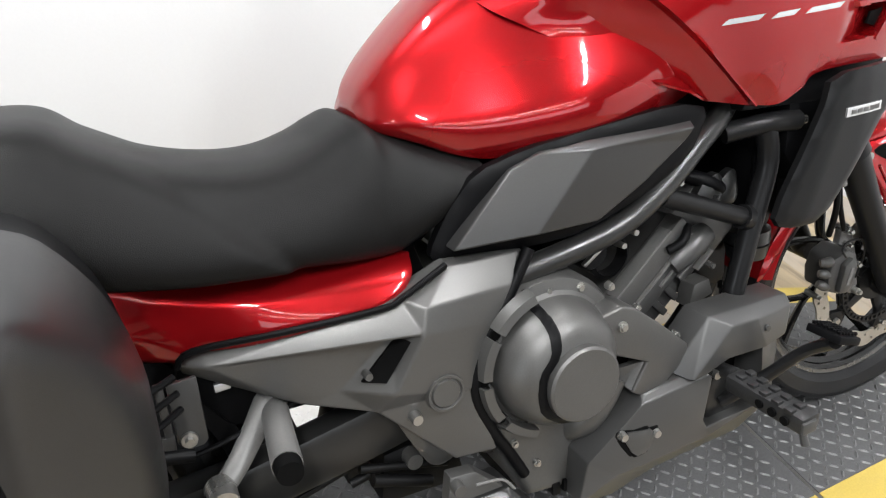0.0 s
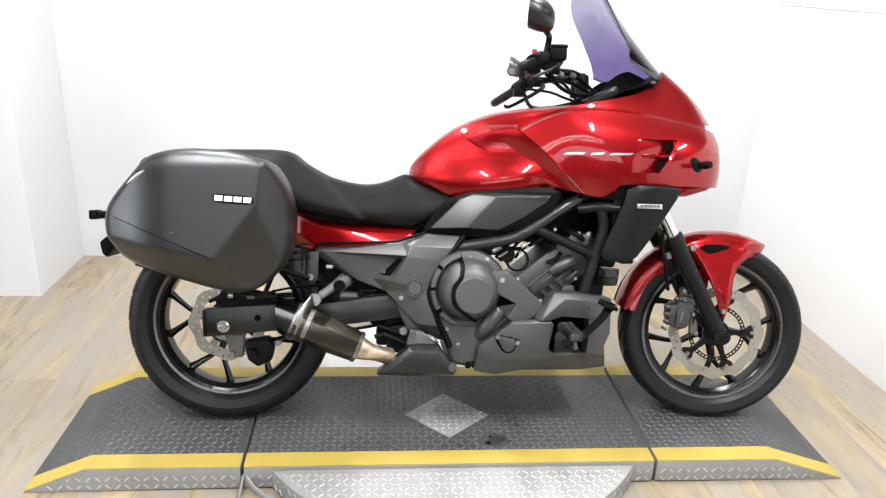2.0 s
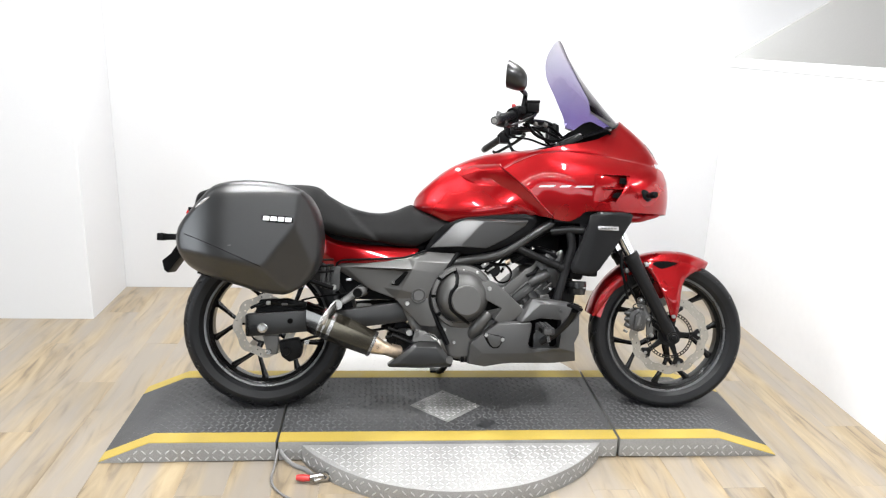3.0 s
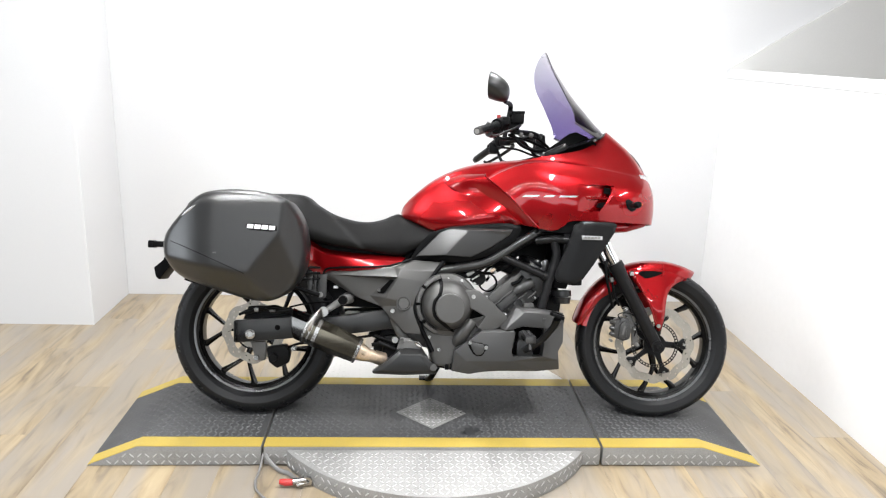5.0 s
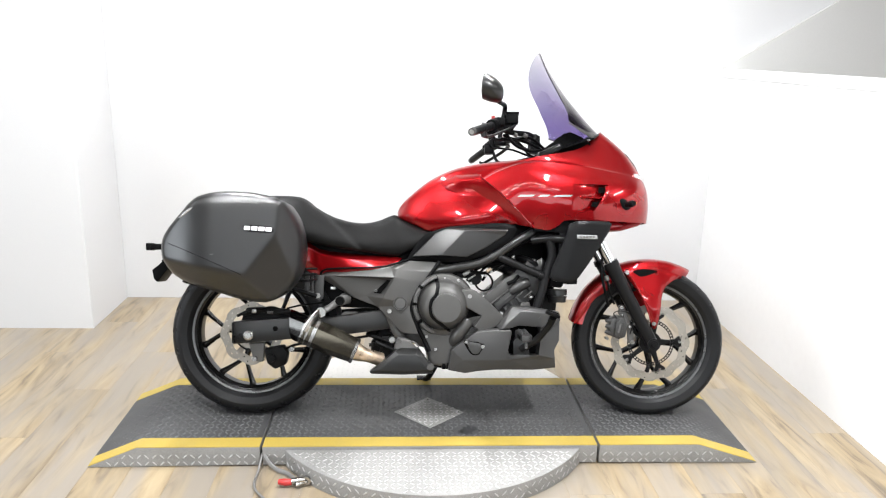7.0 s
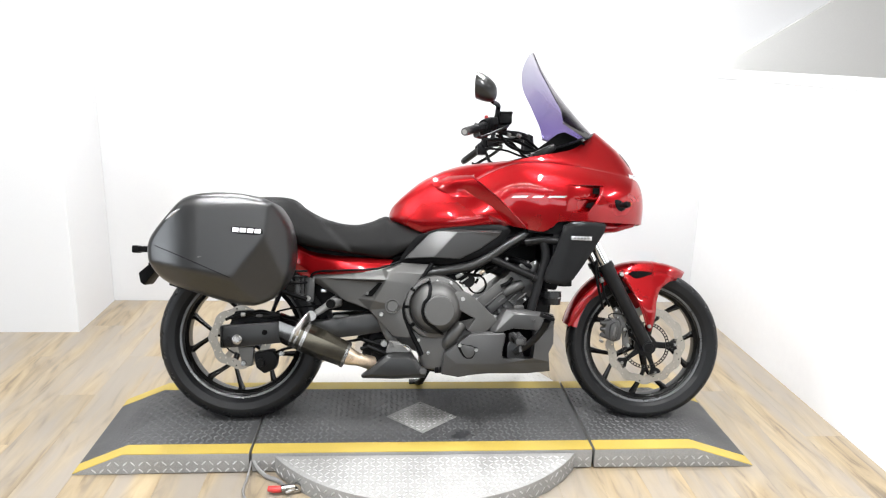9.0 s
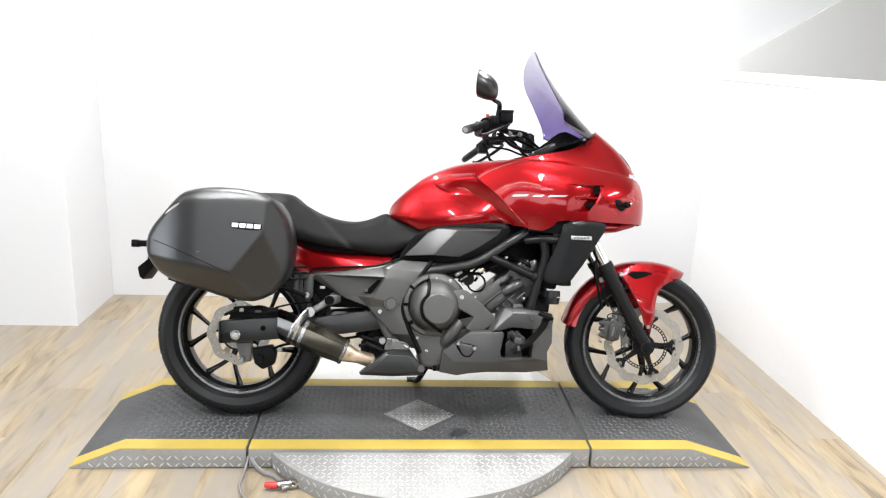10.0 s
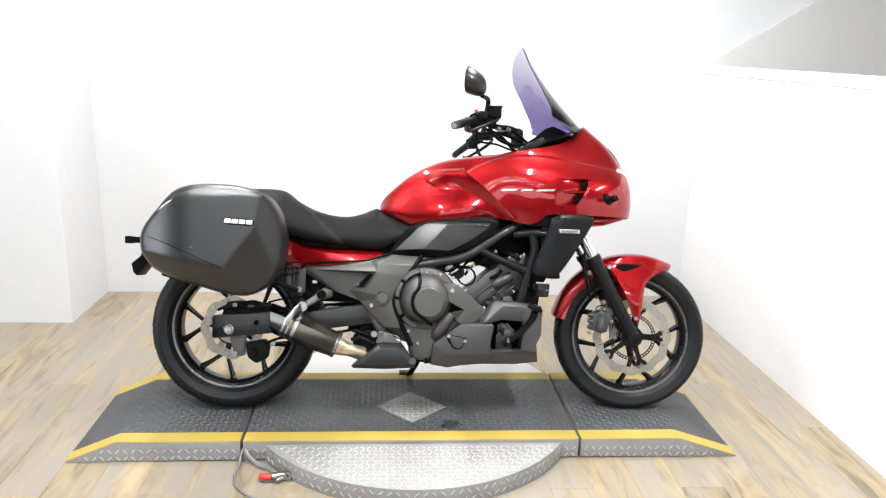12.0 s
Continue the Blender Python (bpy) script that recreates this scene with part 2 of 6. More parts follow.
def mirrored(bm):
    """The same shape on the other side of the bike."""
    bm.transform(Matrix.Diagonal((1, -1, 1, 1)))
    bmesh.ops.reverse_faces(bm, faces=bm.faces)
    return bm


def rounded(bm, bevel, segs=2, angle=30):
    edges = [e for e in bm.edges if len(e.link_faces) == 2 and e.calc_face_angle(0) > radians(angle)]
    if bevel and edges:
        bmesh.ops.bevel(bm, geom=edges, offset=bevel, segments=segs, profile=0.6, affect="EDGES", clamp_overlap=True)
    return bm


def box(x, y, z, sx, sy, sz, bevel=0.0, turn=None):
    bm = bmesh.new()
    bmesh.ops.create_cube(bm, size=1)
    bm.transform(Matrix.Diagonal((sx, sy, sz, 1)))
    rounded(bm, bevel)
    bm.transform(Matrix.Translation((x, y, z)) @ (turn or Matrix()))
    return bm


def prism(outline, y0, y1, bevel=0.0, axis="y", segs=2):
    """An outline in x and z drawn out along y (or one in x and y drawn out along z)."""
    bm = bmesh.new()
    put = (lambda a, b, c: (a, c, b)) if axis == "y" else (lambda a, b, c: (a, b, c))
    vs = [bm.verts.new(put(a, b, y0)) for a, b in outline]
    f = bm.faces.new(vs)
    ex = bmesh.ops.extrude_face_region(bm, geom=[f])
    d = put(0, 0, y1 - y0)
    bmesh.ops.translate(bm, vec=d, verts=[v for v in ex["geom"] if isinstance(v, bmesh.types.BMVert)])
    bmesh.ops.recalc_face_normals(bm, faces=bm.faces)
    return rounded(bm, bevel, segs)


def curve(points, n=6, closed=False):
    """A smooth line through the points."""
    p = [np.array(q, float) for q in points]
    if len(p) < 3 and not closed:
        return [p[0] + (p[-1] - p[0]) * k / n for k in range(n + 1)]
    out, count = [], len(p)
    for i in range(count if closed else count - 1):
        if closed:
            a, b, c, d = p[i - 1], p[i], p[(i + 1) % count], p[(i + 2) % count]
        else:
            a, b, c, d = p[max(i - 1, 0)], p[i], p[i + 1], p[min(i + 2, count - 1)]
        for k in range(n):
            u = k / n
            out.append(0.5 * (2 * b + (c - a) * u + (2 * a - 5 * b + 4 * c - d) * u * u + (3 * b - a - 3 * c + d) * u ** 3))
    if not closed:
        out.append(p[-1])
    return out


def tube(points, r, segs=12, n=6, flat=1.0):
    """A round bar along a smooth line; r may be a list, one radius a point."""
    pts = curve(points, n) if n else [np.array(q, float) for q in points]
    if isinstance(r, (list, tuple)):
        rs = np.interp(np.linspace(0, 1, len(pts)), np.linspace(0, 1, len(r)), r)
    else:
        rs = [r] * len(pts)
    bm, rings, up = bmesh.new(), [], None
    for i, p in enumerate(pts):
        t = Vector(pts[min(i + 1, len(pts) - 1)] - pts[max(i - 1, 0)]).normalized()
        if up is None:
            up = t.orthogonal().normalized()
        up = (up - t * up.dot(t)).normalized()
        side = t.cross(up)
        rings.append([bm.verts.new(Vector(p) + float(rs[i]) * (math.cos(a) * up + flat * math.sin(a) * side)) for a in (2 * math.pi * k / segs for k in range(segs))])
    for a, b in zip(rings, rings[1:]):
        for k in range(segs):
            bm.faces.new((a[k], a[(k + 1) % segs], b[(k + 1) % segs], b[k]))
    bm.faces.new(rings[0])
    bm.faces.new(rings[-1])
    return bm


def rod(p0, p1, r0, r1=None, segs=16, bevel=0.0):
    bm = tube([p0, p1], [r0, r0 if r1 is None else r1], segs, 1)
    return rounded(bm, bevel, 2, 50)


def lathe(profile, cx, cz, segs=64, closed=False, y0=0.0):
    """A profile of (radius, y) turned about the line along y through (cx, cz)."""
    bm, rings = bmesh.new(), []
    for k in range(segs):
        a = 2 * math.pi * k / segs
        rings.append([bm.verts.new((cx + r * math.cos(a), y0 + y, cz + r * math.sin(a))) for r, y in profile])
    n = len(profile)
    for k in range(segs):
        a, b = rings[k], rings[(k + 1) % segs]
        for j in range(n if closed else n - 1):
            bm.faces.new((a[j], a[(j + 1) % n], b[(j + 1) % n], b[j]))
    bmesh.ops.remove_doubles(bm, verts=bm.verts, dist=1e-5)
    return bm


def soft_outline(points, turns=2):
    """Corners cut to a rounded outline."""
    p = [np.array(q, float) for q in points]
    for _ in range(turns):
        p = [q for a, b in zip(p, p[1:] + p[:1]) for q in (a * 0.8 + b * 0.2, a * 0.2 + b * 0.8)]
    return p


def off_edge(q, ring):
    """How far the points q lie from a closed outline."""
    a, b = np.array(ring), np.roll(np.array(ring), -1, 0)
    d = b - a
    u = np.clip(((q[:, None] - a) * d).sum(-1) / ((d * d).sum(-1) + 1e-12), 0, 1)
    return np.sqrt((((a + u[..., None] * d) - q[:, None]) ** 2).sum(-1)).min(1)


def inside(q, ring):
    a, b = np.array(ring), np.roll(np.array(ring), -1, 0)
    x, z = q[:, 0][:, None], q[:, 1][:, None]
    cross = ((a[:, 1] > z) != (b[:, 1] > z)) & (x < (b[:, 0] - a[:, 0]) * (z - a[:, 1]) / (b[:, 1] - a[:, 1] + 1e-12) + a[:, 0])
    return cross.sum(1) % 2 == 1


def panel(outline, f, thick=0.008, rim=0.012, drop=0.008, step=0.012, turns=2, sign=1):
    """A moulded panel: an outline in x and z filled with a skin at y = f(x, z), its rim rolled inwards (sign 1: towards +y)."""
    ring = soft_outline(outline, turns)
    dense = []
    for a, b in zip(ring, ring[1:] + ring[:1]):
        k = max(1, round(float(np.linalg.norm(b - a)) / step))
        dense += [a + (b - a) * i / k for i in range(k)]
    lo, hi = np.min(dense, 0), np.max(dense, 0)
    gx, gz = np.meshgrid(np.arange(lo[0], hi[0], step), np.arange(lo[1], hi[1], step * 0.87))
    gx = gx + (np.arange(gx.shape[0]) % 2)[:, None] * step / 2
    grid = np.stack([gx.ravel(), gz.ravel()], 1)
    grid = grid[inside(grid, dense)]
    if len(grid):
        grid = grid[off_edge(grid, dense) > step * 0.55]
    n = len(dense)
    flat = [Vector(q) for q in dense] + [Vector(q) for q in grid]
    vs, _, fs, *_ = delaunay_2d_cdt(flat, [(i, (i + 1) % n) for i in range(n)], [], 1, 1e-7)
    q = np.array([tuple(v) for v in vs])
    d = off_edge(q, dense)
    bm = bmesh.new()
    ys = [f(x, z) + sign * drop * (1 - min(e / rim, 1)) ** 2 for (x, z), e in zip(q, d)]
    front = [bm.verts.new((x, y, z)) for (x, z), y in zip(q, ys)]
    back = [bm.verts.new((x, y + sign * (thick - (drop * (1 - min(e / rim, 1)) ** 2)), z)) for (x, z), y, e in zip(q, ys, d)]
    edges = {}
    for t in fs:
        bm.faces.new([front[i] for i in t])
        bm.faces.new([back[i] for i in reversed(t)])
        for a, b in zip(t, list(t[1:]) + [t[0]]):
            edges[(a, b)] = 1
    for a, b in edges:
        if (b, a) not in edges:
            bm.faces.new((front[b], front[a], back[a], back[b]))
    return bm


def facets(points, faces, depth=0.02, bevel=0.003, angle=13, segs=2):
    """A crisp moulded piece: flat facets between corners, softened edges, and a skirt towards +y."""
    bm = bmesh.new()
    vs = [bm.verts.new(p) for p in points]
    for f in faces:
        bm.faces.new([vs[i] for i in f])
    rim = [e for e in bm.edges if len(e.link_faces) == 1]
    ex = bmesh.ops.extrude_edge_only(bm, edges=rim)
    bmesh.ops.translate(bm, vec=(0, depth, 0), verts=[v for v in ex["geom"] if isinstance(v, bmesh.types.BMVert)])
    bmesh.ops.triangulate(bm, faces=bm.faces[:])
    bmesh.ops.recalc_face_normals(bm, faces=bm.faces)
    return rounded(bm, bevel, segs, angle)


def skin(grid, thick=0.0, closed=False):
    """A sheet through rows of points; thick: metres, along the normals inwards."""
    bm = bmesh.new()
    vs = [[bm.verts.new(p) for p in row] for row in grid]
    for a, b in zip(vs, vs[1:]):
        n = len(a)
        for k in range(n if closed else n - 1):
            bm.faces.new((a[k], a[(k + 1) % n], b[(k + 1) % n], b[k]))
    bmesh.ops.remove_doubles(bm, verts=bm.verts, dist=1e-5)
    if thick:
        bmesh.ops.recalc_face_normals(bm, faces=bm.faces)
        bmesh.ops.solidify(bm, geom=bm.faces[:], thickness=thick)
    return bm


def loft(stations, ring, n=4):
    """A body along x: stations of (x, top, bottom, half width), each section the half ring of (across, up) mirrored to both sides."""
    rows = curve(stations, n)
    half = [np.array(q, float) for q in curve(ring, 3)]
    bm, rings = bmesh.new(), []
    for x, top, low, w in rows:
        side = [(x, -w * a, low + (top - low) * b) for a, b in half]
        other = [(x, w * a, low + (top - low) * b) for a, b in half[1:]]
        rings.append([bm.verts.new(p) for p in side[::-1] + other])
    for a, b in zip(rings, rings[1:]):
        for k in range(len(a)):
            bm.faces.new((a[k], a[(k + 1) % len(a)], b[(k + 1) % len(a)], b[k]))
    bm.faces.new(rings[0])
    bm.faces.new(rings[-1])
    return bm


def surface_of(bm):
    """y of the bike's skin, looked at from its right side, as a function of x and z."""
    tree = BVHTree.FromBMesh(bm)

    def y(x, z):
        hit = tree.ray_cast(Vector((x, -1.5, z)), Vector((0, 1, 0)))[0]
        return hit.y if hit else -0.2
    return y


def ramp01(v, a, b):
    k = min(max((v - a) / (b - a), 0.0), 1.0)
    return k * k * (3 - 2 * k)

# ---- the place ----
DECK_TOP = 0.075
NEAR, FAR = -0.283, 0.283
BACK, RIGHT, PILLAR_X, PILLAR_Y = 1.56, 1.615, -1.785, 1.055


def wall(name, x0, x1, y0, y1, z0, z1, mat, label, bevel=0.0):
    return tagged(part(name, box((x0 + x1) / 2, (y0 + y1) / 2, (z0 + z1) / 2, x1 - x0, y1 - y0, z1 - z0, bevel), mat, sharp=0), label, "wall", kind="structure")


wall("wall_back", -5.0, 5.2, BACK, BACK + 0.15, -0.1, CEILING, WALL, "plain white painted wall behind the motorcycle")
wall("wall_pillar", -5.0, PILLAR_X, PILLAR_Y, BACK - 0.002, -0.1, CEILING, WALL, "white painted wall projection with a square corner", 0.004)
wall("wall_low_partition", RIGHT, RIGHT + 0.10, -2.6, BACK - 0.002, -0.1, 1.335, GLOSS_WALL, "glossy white half-height partition wall panel")
wall("partition_cap", RIGHT - 0.003, RIGHT + 0.103, -2.6, BACK - 0.002, 1.3345, 1.385, WALL, "white painted cap on the half-height partition", 0.004)
wall("wall_right", 5.2, 5.35, -6.0, BACK, -0.1, CEILING, DARK_WALL, "dark far side wall of the showroom")


def window_wall(name, window, span, opening, bars, xf, label):
    """A wall along x with one window opening through it, and the window's frame and bars in it."""
    (a, b), (x0, x1, z0, z1) = span, opening
    ob = part(name, merged(box((a + x0) / 2, 0, 1.325, x0 - a, 0.15, 2.85), box((x1 + b) / 2, 0, 1.325, b - x1, 0.15, 2.85),
                           box((x0 + x1) / 2, 0, (z0 - 0.1) / 2, x1 - x0, 0.15, z0 + 0.1), box((x0 + x1) / 2, 0, (z1 + CEILING) / 2, x1 - x0, 0.15, CEILING - z1)), DARK_WALL, sharp=0, xf=xf)
    tagged(ob, label, "wall", kind="structure")
    frame_bm = merged(*[box(x0 + (x1 - x0) * k / bars, 0, (z0 + z1) / 2, 0.05, 0.07, z1 - z0, 0.004) for k in range(bars + 1)],
                      box((x0 + x1) / 2, 0, z0 + 0.022, x1 - x0, 0.066, 0.044, 0.004), box((x0 + x1) / 2, 0, z1 - 0.022, x1 - x0, 0.066, 0.044, 0.004))
    win = part(window, frame_bm, WALL, sharp=0, xf=xf)
    tagged(win, "white framed showroom window letting daylight in", "window", kind="structure")


window_wall("wall_left", "window_1", (-6.0, BACK), (-3.4, -0.8, 0.5, 2.2), 2, Matrix.Translation((-5.075, 0, 0)) @ Matrix.Rotation(radians(90), 4, "Z"), "dark side wall of the showroom with a window")
window_wall("wall_front", "window_2", (-5.0, 5.2), (-3.0, 2.4, 1.54, 2.5), 4, Matrix.Translation((0, -6.075, 0)), "dark wall of the showroom with a wide window")
# Thin grey sheet close against the back wall, its upper edge sloping.
slope = prism([(1.62, 1.30), (1.62, 1.395), (2.10, 1.69), (3.83, 2.75), (5.19, 2.75), (5.19, 1.30)], BACK - 0.03, BACK - 0.004, 0.0)
tagged(part("sloped_grey_sheet", slope, GREY_SHEET, sharp=0), "thin grey sheet with a sloping upper edge above the partition", "bulkhead", kind="structure")
tagged(part("ceiling", box(0.1, -2.3, CEILING + 0.06, 10.5, 7.9, 0.12), CEIL, sharp=0), "off-white painted showroom ceiling", "ceiling", kind="structure")


def lamp_housing(x, y, length, width, turn):
    h = bpy.data.objects.new("strip_lamp", None)
    scene.collection.objects.link(h)
    h.matrix_world = pose(x, y, CEILING, 0, 0, turn)
    part("housing", prism([(-width * 0.9, 0), (-width * 0.6, -0.06), (width * 0.6, -0.06), (width * 0.9, 0)], -length / 2 - 0.02, length / 2 + 0.02, 0.003), WALL, h,
         xf=pose(0, 0, 0, 0, 0, 90))
    return tagged(h, "long white ceiling strip lamp, switched on", "ceiling lamp", "ceiling strip lamps")


for lx, ly, ll, lw, _, turn in LAMPS:
    lamp_housing(lx, ly, ll, lw, turn)

floor = tagged(part("floor", box(0.1, -2.3, -0.06, 10.6, 8.0, 0.112), PLANK, sharp=0), "weathered grey-brown wood plank floor", "floor", kind="structure")


def stretch_ring(cx, cy, r, a0, a1, n):
    return [(cx + r * math.cos(radians(a0 + (a1 - a0) * k / n)), cy + r * math.sin(radians(a0 + (a1 - a0) * k / n))) for k in range(n + 1)]


def tread(x0, x1, y0, y1, z, pitch=0.0215, long=0.0215, wide=0.0070, high=0.0026, keep=None, slope_at=None):
    """Raised tread bars, set crosswise in turn, over a stretch of plate."""
    vs, fs = [], []
    for i in range(int((x1 - x0) / pitch) + 1):
        for j in range(int((y1 - y0) / pitch) + 1):
            cx, cy = x0 + i * pitch, y0 + j * pitch
            if cx > x1 or cy > y1 or (keep and not keep(cx, cy)):
                continue
            a = radians(45 if (i + j) % 2 else -45)
            c, s = math.cos(a), math.sin(a)
            k = len(vs)
            for u, v, h in ((-1, 0, 0), (-0.55, -1, 0), (0.55, -1, 0), (1, 0, 0), (0.55, 1, 0), (-0.55, 1, 0), (-0.55, 0, 1), (0.55, 0, 1)):
                px, py = u * long / 2, v * wide / 2
                gx, gy = cx + c * px - s * py, cy + s * px + c * py
                gz = z + h * high - 0.0002
                vs.append((gx, gy, gz if slope_at is None else gz + slope_at(gx)))
            for q in ((0, 1, 6), (1, 2, 7, 6), (2, 3, 7), (3, 4, 7), (4, 5, 6, 7), (5, 0, 6)):
                fs.append([k + e for e in q])
    bm = bmesh.new()
    me = bpy.data.meshes.new("tmp")
    me.from_pydata(vs, [], fs)
    bm.from_mesh(me)
    bpy.data.meshes.remove(me)
    return bm


STRIPE = 0.066
END_L, TOP_L, GAP_L, GAP_R, TOP_R, END_R = -1.285, -1.112, -0.681, 0.532, 0.905, 1.13


def ramp_section(name, label, profile, x0, x1, fall):
    """A platform section: a body of plate, its black deck with treads, two yellow edge stripes and bright side plates."""
    base = bpy.data.objects.new(name, None)
    scene.collection.objects.link(base)
    base.matrix_world = pose(0, 0, 0)
    part("body", prism([(x, z if z else (0.0 if x in (END_L, END_R) else 0.006)) for x, z in profile], NEAR, FAR, 0.0015), ALU, base, sharp=30)
    # Black box added as the shadow line below the side plates.
    part("shadow_strip", box((x0 + x1) / 2, 0, 0.0045, (x1 - x0) * 0.8, FAR - NEAR - 0.02, 0.009), SHADE_AND_BLACK, base, "black strip painted as the shadow under the platform edge")

    def skin_at(y0, y1, lift):
        line = sorted([(x, z) for x, z in profile if not (z < 0.004 and x0 + 0.3 * (x1 - x0) < x < x0 + 0.7 * (x1 - x0))])
        upper = []
        for x, z in line:
            if not upper or x - upper[-1][0] > 1e-4:
                upper.append((x, z))
            else:
                upper[-1] = (x, max(z, upper[-1][1]))
        ring = [(x, z + lift) for x, z in upper] + [(x, z + 0.0004) for x, z in reversed(upper)]
        return prism(ring, y0, y1)
    part("deck", skin_at(NEAR + STRIPE, FAR - STRIPE, 0.0022), DECK, base, "black worn tread-plate deck", sharp=30)
    part("stripe", skin_at(NEAR + 0.001, NEAR + STRIPE - 0.001, 0.0026), YELLOW, base, "yellow safety stripe", sharp=30)
    part("stripe", skin_at(FAR - STRIPE + 0.001, FAR - 0.001, 0.0026), YELLOW, base, "yellow safety stripe", sharp=30)
    keep = (lambda x, y: abs(x + 0.076) / 0.142 + abs(y + 0.03) / 0.132 > 1.02 and ((x - 0.062) / 0.048) ** 2 + ((y + 0.170) / 0.038) ** 2 > 1) if name == "platform_centre" else None
    tr = part("tread", tread(x0 + 0.012, x1 - 0.01, NEAR + STRIPE + 0.01, FAR - STRIPE - 0.008, DECK_TOP + 0.0022, keep=keep, slope_at=fall), TREAD, base, sharp=0)
    tr["kind"] = "stuff"
    side = tread(x0 + 0.02, x1 - 0.012, 0.014, 0.064, 0, 0.0265, 0.024, 0.006, 0.002,
                 keep=lambda x, y: y < DECK_TOP + (fall(x) if fall else 0) - 0.012)
    side.transform(Matrix.Translation((0, NEAR, 0)) @ Matrix.Rotation(radians(90), 4, "X"))
    tr = part("tread", side, ALU_TREAD, base, "bright raised treads", sharp=0)
    tr["kind"] = "stuff"
    return tagged(base, label, "ramp", "platform sections")


fall_l = lambda x: min(0.0, (x - TOP_L) * DECK_TOP / (TOP_L - END_L))
fall_r = lambda x: min(0.0, (TOP_R - x) * DECK_TOP / (END_R - TOP_R))
ramp_section("platform_rear_ramp", "black tread-plate ramp with yellow edges under the rear wheel", [(END_L, 0.0), (END_L, 0.003), (TOP_L, DECK_TOP), (GAP_L - 0.005, DECK_TOP), (GAP_L - 0.005, 0.0)], END_L, GAP_L - 0.005, fall_l)
ramp_section("platform_front_ramp", "black tread-plate ramp with yellow edges under the front wheel", [(GAP_R + 0.005, 0.0), (GAP_R + 0.005, DECK_TOP), (TOP_R, DECK_TOP), (END_R, 0.003), (END_R, 0.0)], GAP_R + 0.005, END_R, fall_r)
centre = ramp_section("platform_centre", "black tread-plate centre platform with yellow edge stripes", [(GAP_L + 0.005, 0.0), (GAP_L + 0.005, DECK_TOP), (GAP_R - 0.005, DECK_TOP), (GAP_R - 0.005, 0.0)], GAP_L + 0.005, GAP_R - 0.005, None)
diamond = [(-0.212, -0.027), (-0.076, -0.156), (0.059, -0.033), (-0.077, 0.096)]
dia = part("diamond_plate", prism(diamond, DECK_TOP + 0.0022, DECK_TOP + 0.0046, 0.0006, axis="z"), ALU, centre, "bright aluminium diamond-shaped tread plate")
part("tread", tread(-0.2, 0.06, -0.15, 0.095, DECK_TOP + 0.0044, keep=lambda x, y: abs(x + 0.076) / 0.128 + abs(y + 0.03) / 0.118 < 1), ALU_TREAD, dia, sharp=0)["kind"] = "stuff"
for sx, sy in ((-0.190, -0.028), (0.040, -0.032), (-0.077, 0.076), (-0.076, -0.136)):
    part("screw", rod((sx, sy, DECK_TOP + 0.004), (sx, sy, DECK_TOP + 0.0058), 0.0045, 0.003, 10), BOLT, dia)
blots = []
for bx, by, br in ((0.062, -0.172, 0.026), (0.090, -0.158, 0.012), (0.036, -0.184, 0.012), (0.068, -0.142, 0.008), (0.108, -0.176, 0.007), (0.050, -0.150, 0.006)):
    blots.append(prism([(bx + br * (1 + 0.5 * noise.noise(Vector((k * 0.9, bx * 50, by * 50)))) * math.cos(2 * math.pi * k / 18),
                         by + br * (1 + 0.5 * noise.noise(Vector((k * 0.9, bx * 50, by * 50)))) * math.sin(2 * math.pi * k / 18)) for k in range(18)], DECK_TOP + 0.0018, DECK_TOP + 0.0026, axis="z"))
part("black_stain", merged(*blots), SCUFF, centre, "blotchy black rubber scuff")

table = bpy.data.objects.new("turntable", None)
scene.collection.objects.link(table)
table.matrix_world = pose(0, 0, 0)
TX, TY, TR = -0.067, 0.06, 0.632
# The far plate is coloured paler to stand for light off the wall.
for a0, a1, finish, words in ((213.2, 326.8, ALU, "trodden aluminium tread plate"), (21.5, 158.5, WALL_LIT_ALU, "aluminium plate painted pale as if reflecting the wall")):
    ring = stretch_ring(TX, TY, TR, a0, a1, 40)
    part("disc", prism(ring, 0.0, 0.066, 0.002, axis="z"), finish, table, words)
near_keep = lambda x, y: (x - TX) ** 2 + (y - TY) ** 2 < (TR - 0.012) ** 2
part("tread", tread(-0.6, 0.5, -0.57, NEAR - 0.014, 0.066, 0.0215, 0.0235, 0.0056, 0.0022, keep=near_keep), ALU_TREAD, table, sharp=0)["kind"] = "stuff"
part("tread", tread(-0.6, 0.5, FAR + 0.014, 0.69, 0.066, 0.0225, 0.021, 0.0050, 0.0010, keep=near_keep), WALL_LIT_ALU, table, sharp=0)["kind"] = "stuff"
edge = bmesh.new()
for a in np.arange(215, 326, 2.65):
    for j, zz in enumerate((0.018, 0.046)):
        t = tread(0, 0.001, 0, 0.001, 0, 0.03, 0.024, 0.0055, 0.002)
        t.transform(Matrix.Translation((TX + TR * math.cos(radians(a + j * 1.3)), TY + TR * math.sin(radians(a + j * 1.3)), zz))
                    @ Matrix.Rotation(radians(a + 90), 4, "Z") @ Matrix.Rotation(radians(90), 4, "X") @ Matrix.Rotation(radians(90 * ((int(a * 10) + j) % 2)), 4, "Z"))
        me = bpy.data.meshes.new("tmp")
        t.to_mesh(me)
        t.free()
        edge.from_mesh(me)
        bpy.data.meshes.remove(me)
part("tread", edge, ALU_TREAD, table, sharp=0)["kind"] = "stuff"
tagged(table, "round aluminium tread-plate turntable under the platform", "turntable")

